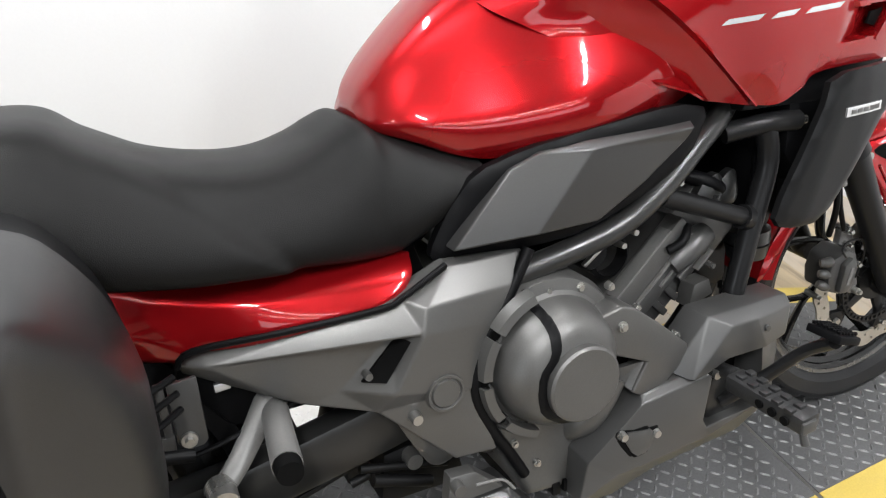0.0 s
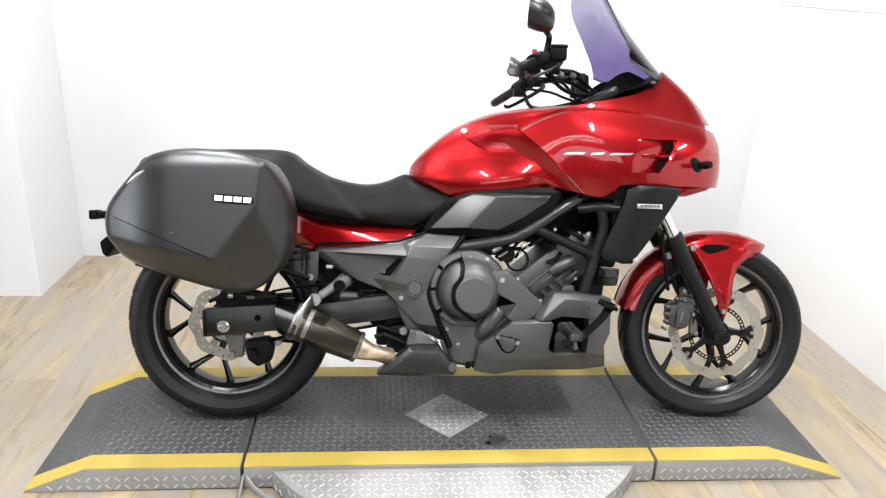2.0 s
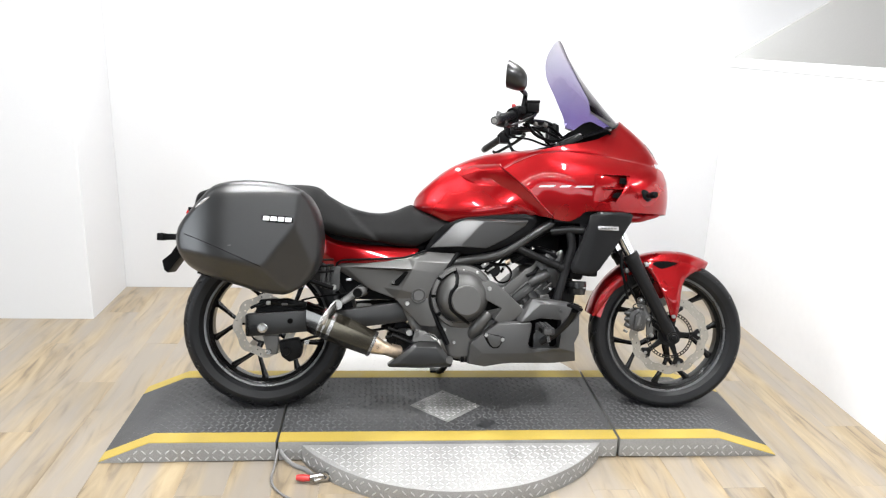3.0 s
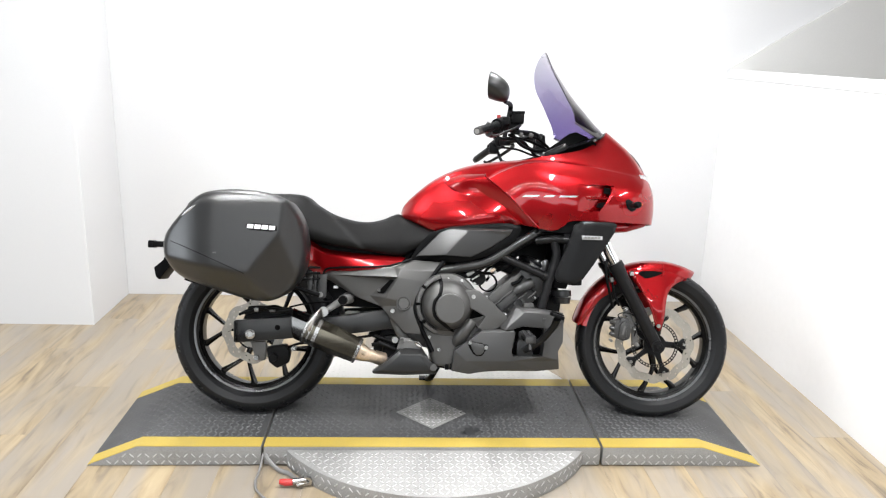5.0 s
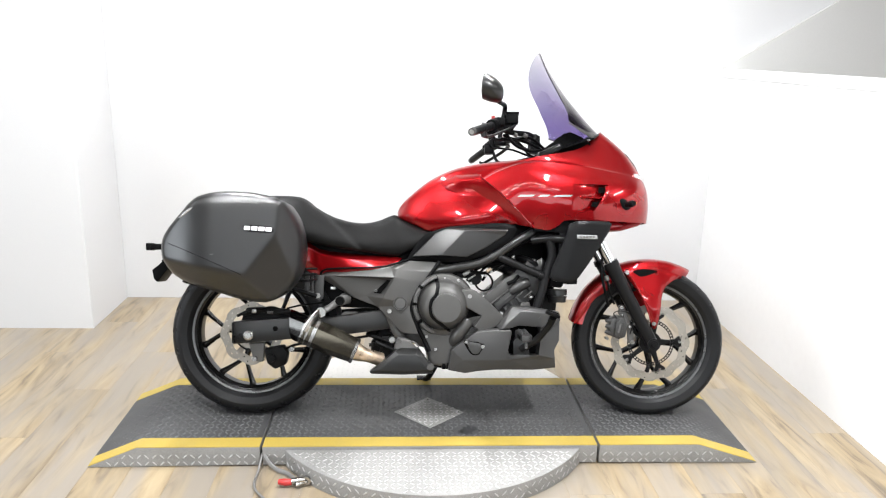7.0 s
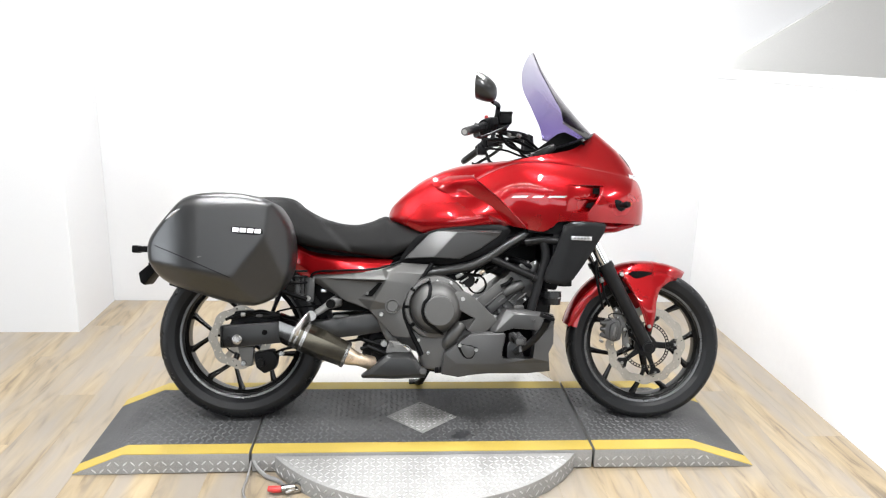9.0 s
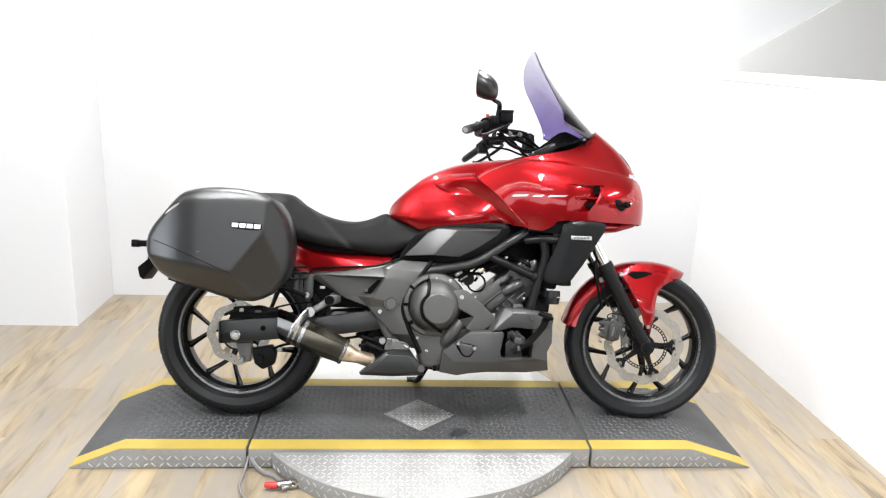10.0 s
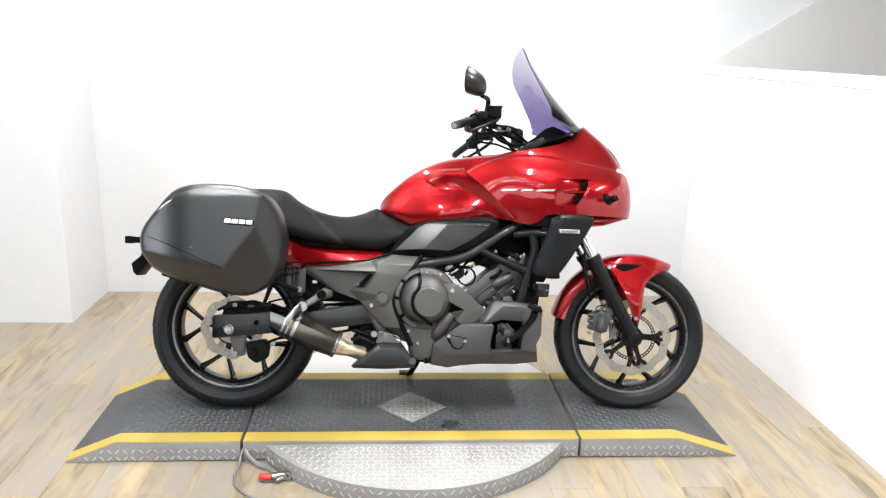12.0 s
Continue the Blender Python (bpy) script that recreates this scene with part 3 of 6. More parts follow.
# ---- the motorcycle ----
LEAN_LEFT = 16.0
bike = bpy.data.objects.new("motorcycle", None)
scene.collection.objects.link(bike)
bike.matrix_world = pose(0, 0, DECK_TOP + 0.003, -LEAN_LEFT, 0, 0)
tagged(bike, "red touring motorcycle with black seat, leaning on its stand", "motorcycle")
RAKE = radians(28)
AXIS = Vector((-math.sin(RAKE), 0, math.cos(RAKE)))
STEER_BAR = Matrix.Translation((0.725, 0, 0.30)) @ Matrix.Rotation(radians(-6), 4, AXIS) @ Matrix.Translation((-0.725, 0, -0.30))
STEER = Matrix.Translation((0.006, -0.026, -0.010)) @ STEER_BAR
REAR, FRONT = (-0.753, 0.303), (0.779, 0.289)
GUARD = (0.779, 0.298)


def wheel(name, label, cx, cz, radius, width, lip_r, phase, xf):
    """A cast wheel with five forked spokes, tyre and disc."""
    w, g = width / 2, lip_r - 0.2245
    rim = lathe([(r + g, y * w) for r, y in ((0.223, -0.66), (0.218, -0.62), (0.212, -0.5), (0.197, -0.34), (0.194, 0), (0.197, 0.34), (0.212, 0.5), (0.223, 0.66), (0.208, 0.55), (0.204, 0), (0.208, -0.55))], cx, cz, 72, True)
    hub = lathe([(0.0, -w * 0.75), (0.030, -w * 0.75), (0.042, -w * 0.5), (0.046, 0), (0.042, w * 0.5), (0.030, w * 0.75), (0.0, w * 0.75)], cx, cz, 32)
    body = part(name, merged(rim), RIM, bike, label, xf=xf)
    part("hub", hub, RIM, body, xf=xf)
    at = lambda r, deg: (cx + r * math.cos(radians(deg)), 0.0, cz + r * math.sin(radians(deg)))
    for k in range(5):
        a = phase + 72 * k
        fork = [tube([at(0.088, a), at(0.125, a + d * 0.30), at(0.203 + g, a + d)], [0.0088, 0.0068, 0.0066, 0.0075, 0.0115], 8, 5, 1.4) for d in (-19, 19)]
        part("spoke", merged(tube([at(0.035, a), at(0.098, a)], [0.0125, 0.0095], 8, 2, 1.4), *fork), RIM, body, "forked black spoke", xf=xf)
    lip = lathe([(lip_r, -w * 0.68), (lip_r - 0.008, -w * 0.66), (lip_r - 0.0085, -w * 0.6), (lip_r - 0.002, -w * 0.62)], cx, cz, 72, True)
    part("rim_lip", lip, RIM_LIP, body, "worn bright rim edge", xf=xf)
    prof = []
    for k in range(25):
        u = -1 + k / 12
        y = w * math.sin(u * math.pi / 2)
        prof.append((radius - (radius - 0.262 - g) * (1 - math.cos(abs(u) * math.pi / 2)) ** 1.25, y))
    prof = [(0.221 + g, -w * 0.60), (0.226 + g, -w * 0.74), (0.238 + g, -w * 0.90)] + prof + [(0.238 + g, w * 0.90), (0.226 + g, w * 0.74), (0.221 + g, w * 0.60)]
    segs, bm, rings = 220, bmesh.new(), []
    for k in range(segs):
        a = 2 * math.pi * k / segs
        ring = []
        for r, y in prof:
            groove = 0.0
            if r > 0.268 + g:
                for side, lag in ((1, 0.0), (-1, 0.5)):
                    if y * side > -0.1 * w:
                        turn = (k * 22 / segs + lag + abs(y) / w * 0.8) % 1.0
                        groove = max(groove, 0.006 if turn < 0.15 and 0.12 * w < abs(y) < 0.93 * w else 0.0)
            ring.append(bm.verts.new((cx + (r - groove) * math.cos(a), y, cz + (r - groove) * math.sin(a))))
        rings.append(ring)
    for k in range(segs):
        a, b = rings[k], rings[(k + 1) % segs]
        for j in range(len(prof) - 1):
            bm.faces.new((a[j], a[j + 1], b[j + 1], b[j]))
    part("tyre", bm, RUBBER, body, "black rubber road tyre with angled grooves", sharp=17, xf=xf)
    return body


def brake_disc(owner, cx, cz, y, r_out, r_in, waves, holes, xf):
    """A flat ring with a wavy edge and real drilled holes."""
    loops, drilled, segs = [], [], 144
    wave = lambda a: 0.0038 * math.copysign(abs(math.cos(waves * a)) ** 0.6, math.cos(waves * a))
    for r, k in ((r_out, 1.0), (r_in, 0.7)):
        loops.append([((r + k * wave(2 * math.pi * i / segs)) * math.cos(2 * math.pi * i / segs), (r + k * wave(2 * math.pi * i / segs)) * math.sin(2 * math.pi * i / segs)) for i in range(segs)])
    for k in range(holes):
        a = 2 * math.pi * k / holes
        r = r_in + (r_out - r_in) * (0.30 + 0.42 * (k % 2))
        drilled.append((r * math.cos(a), r * math.sin(a)))
        loops.append([(r * math.cos(a) + 0.0030 * math.cos(math.pi * i / 4), r * math.sin(a) + 0.0030 * math.sin(math.pi * i / 4)) for i in range(8)])
    pts, edges = [], []
    for loop in loops:
        first = len(pts)
        pts += [Vector(p) for p in loop]
        edges += [(first + i, first + (i + 1) % len(loop)) for i in range(len(loop))]
    verts, _, faces, _, _, _ = delaunay_2d_cdt(pts, edges, [], 1, 1e-6)
    bm = bmesh.new()
    vs = [bm.verts.new((cx + p[0], y - 0.002, cz + p[1])) for p in verts]
    for f in faces:
        mx, mz = (sum(verts[i][j] for i in f) / len(f) for j in (0, 1))
        on_ring = r_in + 0.7 * wave(math.atan2(mz, mx)) - 0.0004 < math.hypot(mx, mz)
        if on_ring and all(math.hypot(mx - x, mz - z) > 0.0029 for x, z in drilled):
            bm.faces.new([vs[i] for i in f])
    bmesh.ops.delete(bm, geom=[v for v in bm.verts if not v.link_faces], context="VERTS")
    bmesh.ops.solidify(bm, geom=bm.faces[:], thickness=0.004)
    return part("brake_disc", bm, DISC, owner, "drilled wave-edged steel brake disc", sharp=30, xf=xf)


rear_wheel = wheel("rear_wheel", "gloss black cast wheel", REAR[0], REAR[1], 0.311, 0.160, 0.2315, 177, None)
front_wheel = wheel("front_wheel", "gloss black cast wheel", FRONT[0], FRONT[1], 0.2935, 0.120, 0.2285, 207.5, STEER)
brake_disc(rear_wheel, REAR[0], REAR[1], -0.078, 0.116, 0.084, 8, 40, None)
brake_disc(front_wheel, FRONT[0], FRONT[1], -0.072, 0.1485, 0.117, 12, 48, STEER)


def arms(cx, cz, y, r0, r1, phase, count, wide, head, mat_w, xf, owner, name, label=""):
    bms = []
    for k in range(count):
        a = radians(phase + 360 / count * k)
        u, v = np.array((math.cos(a), math.sin(a))), np.array((-math.sin(a), math.cos(a)))
        c = np.array((cx, cz))
        half = [(r0, wide), (r1 - 0.050, wide * 0.66), (r1 - 0.028, wide * 0.72), (r1 - 0.012, wide * head), (r1 + 0.004, wide * head), (r1 - 0.001, wide * 0.4)]
        ring = [c + u * r - v * h for r, h in half] + [c + u * r + v * h for r, h in reversed(half)]
        bms.append(prism([tuple(q) for q in ring], y - 0.004, y + 0.006, 0.0015))
    bms.append(lathe([(0.0, -0.006), (r0 + 0.012, -0.006), (r0 + 0.012, 0.008), (0.0, 0.008)], cx, cz, 32, False, y))
    return part(name, merged(*bms), mat_w, owner, label, xf=xf)


arms(FRONT[0], FRONT[1], -0.070, 0.030, 0.121, 2, 5, 0.0125, 1.75, SATIN_BLACK, STEER, front_wheel, "disc_carrier", "black five-arm disc carrier")
for k in range(5):
    a = radians(2 + 72 * k)
    bx, bz = FRONT[0] + 0.112 * math.cos(a), FRONT[1] + 0.112 * math.sin(a)
    part("disc_bolt", rod((bx, -0.072, bz), (bx, -0.081, bz), 0.0065, 0.0055, 14, 0.001), BOLT, front_wheel, xf=STEER)
ringm = []
for k in range(44):
    a = 2 * math.pi * k / 44
    ringm.append(box(0, 0, 0, 0.009, 0.004, 0.0045, 0, Matrix()))
    ringm[-1].transform(Matrix.Translation((FRONT[0], -0.080, FRONT[1])) @ Matrix.Rotation(-a, 4, "Y") @ Matrix.Translation((0.083, 0, 0)))
sensor = merged(lathe([(0.0765, -0.0015), (0.0795, -0.0015), (0.0795, 0.0015), (0.0765, 0.0015)], FRONT[0], FRONT[1], 64, True, -0.080),
                lathe([(0.0865, -0.0015), (0.0895, -0.0015), (0.0895, 0.0015), (0.0865, 0.0015)], FRONT[0], FRONT[1], 64, True, -0.080), *ringm)
part("sensor_ring", sensor, SATIN_BLACK, front_wheel, "black slotted wheel-speed ring", xf=STEER)
arms(REAR[0], REAR[1], -0.076, 0.046, 0.088, 20, 5, 0.012, 1.0, DISC, None, rear_wheel, "disc_carrier")
part("sensor_ring", lathe([(0.060, -0.002), (0.066, -0.002), (0.066, 0.002), (0.060, 0.002)], REAR[0], REAR[1], 64, True, -0.083), SATIN_BLACK, rear_wheel)

# red bodywork
tank_rows = [(-0.207, 0.772, 0.752, 0.045), (-0.196, 0.798, 0.744, 0.080), (-0.160, 0.838, 0.730, 0.112), (-0.090, 0.896, 0.700, 0.140), (-0.020, 0.934, 0.694, 0.168),
             (0.055, 0.960, 0.698, 0.186), (0.150, 0.976, 0.712, 0.184), (0.260, 0.988, 0.735, 0.160), (0.360, 0.998, 0.800, 0.145)]
tank_ring = [(0.0, 1.0), (0.28, 0.985), (0.46, 0.94), (0.56, 0.86), (0.64, 0.74), (0.84, 0.49), (1.0, 0.25), (0.99, 0.10), (0.93, 0.0)]
tank = part("tank_cover", loft(tank_rows, tank_ring, 5), RED, bike, "glossy candy red tank cover", sharp=50)


def line3(points, n):
    pts = curve(points, 8)
    keep = np.linspace(0, len(pts) - 1, n)
    return [pts[int(k)] + (pts[min(int(k) + 1, len(pts) - 1)] - pts[int(k)]) * (k - int(k)) for k in keep]


NA, NB = 150, 116


def smooth(xs, ys):
    """A smooth function through the given values."""
    line = curve(list(zip(xs, ys)), 10)
    return lambda v: np.interp(v, [p[0] for p in line], [p[1] for p in line])


rear_x = smooth([0, 0.18, 0.56, 1], [0.293, 0.262, 0.200, 0.108])
nose_x = smooth([0, 0.13, 0.28, 0.42, 0.585, 0.80, 1], [0.784, 0.790, 0.790, 0.780, 0.750, 0.690, 0.602])
low_z = smooth([0, 0.12, 0.20, 0.27, 0.6, 0.85, 1], [0.713, 0.703, 0.720, 0.740, 0.738, 0.736, 0.738])
top_z = smooth([0, 0.1, 0.25, 0.45, 0.65, 0.78, 0.9, 1], [0.896, 0.928, 0.960, 0.984, 1.004, 1.024, 1.062, 1.108])
width_line = curve([(0, 0.214), (0.2, 0.226), (0.4, 0.2305), (0.55, 0.2285), (0.66, 0.2210), (0.77, 0.2080)], 8) + curve([(0.785, 0.2010), (0.83, 0.1935), (0.90, 0.1865), (1, 0.180)], 8)
half_w = lambda c: np.interp(c, [p[0] for p in width_line], [p[1] for p in width_line])
shoulder = smooth([0, 0.3, 0.53, 0.75, 0.93, 1], [0.97, 0.94, 0.85, 0.70, 0.52, 0.47])


def fairing_half():
    """Side to nose: a full, flaring plan that rounds off quickly at the front, with one shoulder crease."""
    rows = []
    for i in range(NA):
        s = math.sin(math.pi / 2 * (i / (NA - 1)) ** 0.85)
        row = []
        for j in range(NB):
            c = j / (NB - 1)
            b = c * shoulder(s) / 0.77 if c < 0.77 else shoulder(s) + (c - 0.77) * (1 - shoulder(s)) / 0.23
            x = rear_x(b) + (nose_x(b) - rear_x(b)) * s
            z = low_z(s) + (top_z(s) - low_z(s)) * b
            w = half_w(c) * (0.93 + 0.07 * ramp01(s, 0, 0.28) + 0.14 * s * (1 - 0.8 * b * b)) * math.sqrt(max(0.0, 1 - s ** (3.4 - 0.8 * ramp01(b, 0.15, 0.9))))
            row.append(np.array((x, -w, z)))
        rows.append(row)
    for _ in range(3):
        g = np.array(rows)
        g[1:-1, 1:-1] = 0.5 * g[1:-1, 1:-1] + 0.25 * (g[:-2, 1:-1] + g[2:, 1:-1])
        rows = [list(r) for r in g]
    return rows


half = fairing_half()
rows = [r for r in half] + [[p * np.array((1, -1, 1)) for p in r] for r in reversed(half[:-1])]
fair_bm = skin(rows)
fair_y = surface_of(fair_bm)


def vent_depth(x, z):
    """The scoop in the fairing's flank: it deepens forwards to a sharp edge, with one fin across it."""
    end = np.interp(z, [0.776, 0.814, 0.836, 0.871], [0.524, 0.553, 0.566, 0.577])
    if not (0.777 < z < 0.873 and 0.44 < x < end):
        return 0.0
    d = 0.032 * ((x - 0.44) / (end - 0.44)) ** 1.2
    return 0.1 * d if abs(z - 0.825) < 0.0045 and x > 0.47 else d


for v in fair_bm.verts:
    v.co.y -= math.copysign(vent_depth(v.co.x, v.co.z), v.co.y)
bmesh.ops.recalc_face_normals(fair_bm, faces=fair_bm.faces)
bmesh.ops.solidify(fair_bm, geom=fair_bm.faces[:], thickness=0.006)
fairing = part("fairing", fair_bm, RED, bike, "glossy candy red front fairing", sharp=16)
crease = [(-0.050, -0.085, 0.888), (-0.030, -0.116, 0.868), (0.030, -0.147, 0.832), (0.080, -0.168, 0.800), (0.150, -0.186, 0.766), (0.208, -0.196, 0.744)]
groove = [(0.015, -0.105, 0.914), (0.034, -0.150, 0.889), (0.080, -0.156, 0.853), (0.130, -0.163, 0.815), (0.190, -0.174, 0.770), (0.250, -0.186, 0.722)]
edge_in = [(0.1015, -0.152, 0.913), (0.106, -0.174, 0.896), (0.152, -0.192, 0.858), (0.198, -0.204, 0.815), (0.250, -0.212, 0.762), (0.296, -0.214, 0.712)]
edge_out = [(0.1040, -0.162, 0.914), (0.108, -0.186, 0.896), (0.156, -0.203, 0.857), (0.200, -0.216, 0.815), (0.254, -0.224, 0.755), (0.296, -0.226, 0.712)]
for s in (1, -1):
    flip = np.array((1, s, 1))
    rows = []
    for la, lb in ((crease, groove), (groove, edge_in), (edge_in, edge_out)):
        ca, cb = line3(la, 24), line3(lb, 24)
        for u in (np.linspace(0, 1, 5)[:-1] if lb is not edge_out else np.linspace(0, 1, 3)):
            rows.append([(p + (q - p) * u) * flip for p, q in zip(ca, cb)])
    part("side_facet", skin(rows, 0.003), RED, tank, sharp=14)


def on_fairing(outline, mat, name, label="", lift=0.0025, step=0.008, thick=0.004, turns=1, owner=None, drop=0.002):
    return part(name, panel(outline, lambda x, z: fair_y(x, z) - lift, thick, 0.004, drop, step, turns), mat, owner or fairing, label)


# Black plates sunk in the scoop paint its deepest shade.
on_fairing([(0.545, 0.866), (0.574, 0.865), (0.566, 0.842), (0.541, 0.845)], SHADE_AND_BLACK, "vent", "black slot-shaped vent", lift=-0.014, turns=0, step=0.006, drop=0.0)
on_fairing([(0.518, 0.809), (0.549, 0.812), (0.532, 0.788), (0.512, 0.794)], SHADE_AND_BLACK, "vent", "black slot-shaped vent", lift=-0.012, turns=0, step=0.006, drop=0.0)
on_fairing([(0.566, 0.872), (0.582, 0.868), (0.578, 0.846), (0.562, 0.814), (0.528, 0.768), (0.519, 0.772), (0.550, 0.816), (0.567, 0.848)], RED, "vent_blade", lift=0.004, thick=0.012)
on_fairing([(0.622, 0.822), (0.640, 0.826), (0.666, 0.810), (0.672, 0.790), (0.652, 0.778), (0.630, 0.792)], BLACK, "signal_mount", lift=0.003)
part("headlight_trim", tube([(0.706, 0, 1.024), (0.738, 0, 0.982), (0.763, 0, 0.932), (0.776, 0, 0.884), (0.782, 0, 0.856)], [0.002, 0.004, 0.005, 0.004, 0.002], 10, 6), BLACK, fairing, "black headlight trim")
signal = part("turn_signal", tube([(0.646, -0.225, 0.801), (0.650, -0.248, 0.801), (0.658, -0.270, 0.802)], [0.010, 0.010, 0.013, 0.010], 14, 4), BLACK, fairing, "black turn signal with amber lens")
part("lens", lathe([(0.0, -0.002), (0.003, -0.0015), (0.004, 0.002), (0.004, 0.006)], 0, 0, 16), AMBER, signal, xf=pose(0.669, -0.264, 0.803, 0, 0, 75))
# model mark on the fairing: three plain slanted shapes
for x0, x1 in ((0.235, 0.300), (0.310, 0.356), (0.366, 0.440)):
    on_fairing([(x0, 0.8245), (x0 + 0.010, 0.8315), (x1, 0.8325), (x1 - 0.010, 0.8255)], SILVER, "badge", "plain silver badge shape", lift=0.0030, step=0.006, turns=0)
part("dash_cowl", skin([[(0.50 - u * 0.17 + 0.09 * (1 - (y / 0.2) ** 2), y, 1.030 + 0.070 * (1 - (y / 0.2) ** 2) * (1 - 0.3 * u) - 0.045 * u) for u in np.linspace(0, 1, 8)] for y in np.linspace(-0.150, 0.150, 21)], 0.006), BLACK, fairing, "black inner cowl")
meter = part("instrument_panel", box(0.482, 0, 1.046, 0.045, 0.22, 0.045, 0.012, Matrix.Rotation(radians(-35), 4, "Y")), BLACK, fairing, "black instrument panel")
for s in (-1, 1):
    part("dash_side", prism([(0.352, 0.992), (0.380, 1.036), (0.402, 1.060), (0.430, 1.080), (0.458, 1.088), (0.500, 1.070), (0.538, 1.046), (0.534, 1.030), (0.490, 1.004)], s * 0.110, s * 0.100, 0.002), SHADE_AND_BLACK, fairing, "black inner side panel")
part("chin_panel", prism([(0.600, 0.748), (0.762, 0.748), (0.735, 0.728), (0.668, 0.708), (0.612, 0.706)], -0.090, 0.090, 0.010), RED, fairing)
headlight = part("headlight", skin([[(0.790 - 0.10 * (y / 0.13) ** 2 - 0.10 * max(0, z - 0.86) * 2.2 + 0.006, y, z) for z in np.linspace(0.80, 0.93, 7)] for y in np.linspace(-0.11, 0.11, 13)], 0.004), SILVER, fairing, "clear headlamp lens")


def screen_rows():
    mid = line3([(0.588, 0, 1.096), (0.545, 0, 1.138), (0.500, 0, 1.186), (0.443, 0, 1.252), (0.385, 0, 1.335), (0.342, 0, 1.411)], 34)
    rows = []
    for i, p in enumerate(mid):
        v = i / 33
        w = 0.186 + 0.010 * math.sin(math.pi * min(v * 1.6, 1)) - 0.016 * v
        w *= max(0.0, 1 - (max(0, v - 0.70) / 0.302) ** 2.6) ** 0.55
        sweep = 2.7 - 1.7 * v
        row = []
        for k in range(37):
            y = w * (-1 + k / 18)
            r = abs(y) / max(w, 1e-6)
            base = 0.050 * (1 - v) ** 2 * r * r
            e = (max(0.0, r - 0.70) / 0.30) ** 1.3 * max(0.0, 1 - v / 0.45) ** 1.5
            row.append(np.array((p[0] - sweep * y * y - 0.062 * e, y, p[2] - base - 0.40 * y * y + 0.078 * e)))
        rows.append(row)
    return rows


glass_rows = screen_rows()
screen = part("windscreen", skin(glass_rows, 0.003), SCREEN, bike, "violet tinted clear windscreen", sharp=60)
for ks in (range(0, 10), range(27, 37)):
    strip = [[glass_rows[0][k] + (glass_rows[3][k] - glass_rows[0][k]) * u + np.array((-0.001, 0.004 if k > 18 else -0.004, -0.003)) for u in np.linspace(-0.15, 1, 5)] for k in ks]
    part("trim_bar", skin(strip, 0.004), SATIN_GREY, screen, "grey plastic trim along the lower edge")
for s in (-1, 1):
    part("screw", rod((0.512, s * 0.172, 1.046), (0.515, s * 0.180, 1.047), 0.005, 0.004, 14), PEG, screen)

# seat and tail
seat_rows = [(-1.010, 0.770, 0.735, 0.090), (-0.990, 0.800, 0.712, 0.125), (-0.900, 0.820, 0.690, 0.150), (-0.692, 0.829, 0.668, 0.160), (-0.577, 0.825, 0.660, 0.162), (-0.522, 0.788, 0.648, 0.163), (-0.457, 0.753, 0.634, 0.163), (-0.387, 0.733, 0.624, 0.160), (-0.327, 0.729, 0.616, 0.157), (-0.277, 0.740, 0.607, 0.153), (-0.242, 0.755, 0.602, 0.148), (-0.215, 0.762, 0.600, 0.144), (-0.190, 0.747, 0.606, 0.145), (-0.130, 0.726, 0.636, 0.147), (-0.098, 0.711, 0.666, 0.145), (-0.080, 0.701, 0.688, 0.136)]
seat_bm = loft(seat_rows, [(0.0, 1.0), (0.40, 0.99), (0.66, 0.93), (0.82, 0.78), (0.93, 0.55), (1.0, 0.25), (0.97, 0.06), (0.90, 0.0)], 12)
for v in seat_bm.verts:
    d = (v.co.x + 0.480) * 0.707 + (v.co.z - 0.757) * 0.707
    if abs(v.co.y) > 0.08:
        v.co.y += math.copysign(0.014 * (1 - ramp01(d, -0.009, 0.007)), v.co.y)
seat = part("seat", seat_bm, VINYL, bike, "black vinyl stepped dual seat", sharp=60)

tail_edge = [(-0.186, 0.597), (-0.290, 0.603), (-0.400, 0.610), (-0.485, 0.620), (-0.545, 0.656), (-0.650, 0.690), (-0.850, 0.735), (-0.980, 0.755), (-1.010, 0.735), (-0.930, 0.650), (-0.720, 0.560), (-0.545, 0.528), (-0.480, 0.523), (-0.449, 0.535), (-0.262, 0.549), (-0.222, 0.562), (-0.200, 0.580)]
top_line = curve([(-1.0, 0.755), (-0.85, 0.735), (-0.65, 0.690), (-0.545, 0.652), (-0.485, 0.622), (-0.4, 0.610), (-0.29, 0.603), (-0.186, 0.597)], 6)
tail_top = lambda x: np.interp(x, [p[0] for p in top_line], [p[1] for p in top_line])


def tail_y(x, z):
    """The panel flares outwards towards its lower edge, with a bead along the top."""
    d = tail_top(x) - z
    flare = 0.75 * ramp01(x, -0.54, -0.22)
    y = -0.112 - 0.010 * ramp01(x, -0.45, -0.19) + 0.016 * math.exp(-((x + 0.52) / 0.07) ** 2) - 0.030 * ramp01(-x, 0.58, 0.72)
    y -= flare * 0.05 * math.sin(min(max(d, 0.0) / 0.065, 1.0) * math.pi / 2)
    y -= 0.026 * min(max(d, 0.0) / 0.019, 1.0) * (0.45 + 0.55 * ramp01(x, -0.50, -0.38))
    return y + 0.003 * math.exp(-((d - 0.006) / 0.003) ** 2) + 0.9 * max(0, d - 0.075) * ramp01(-x, 0.45, 0.6)


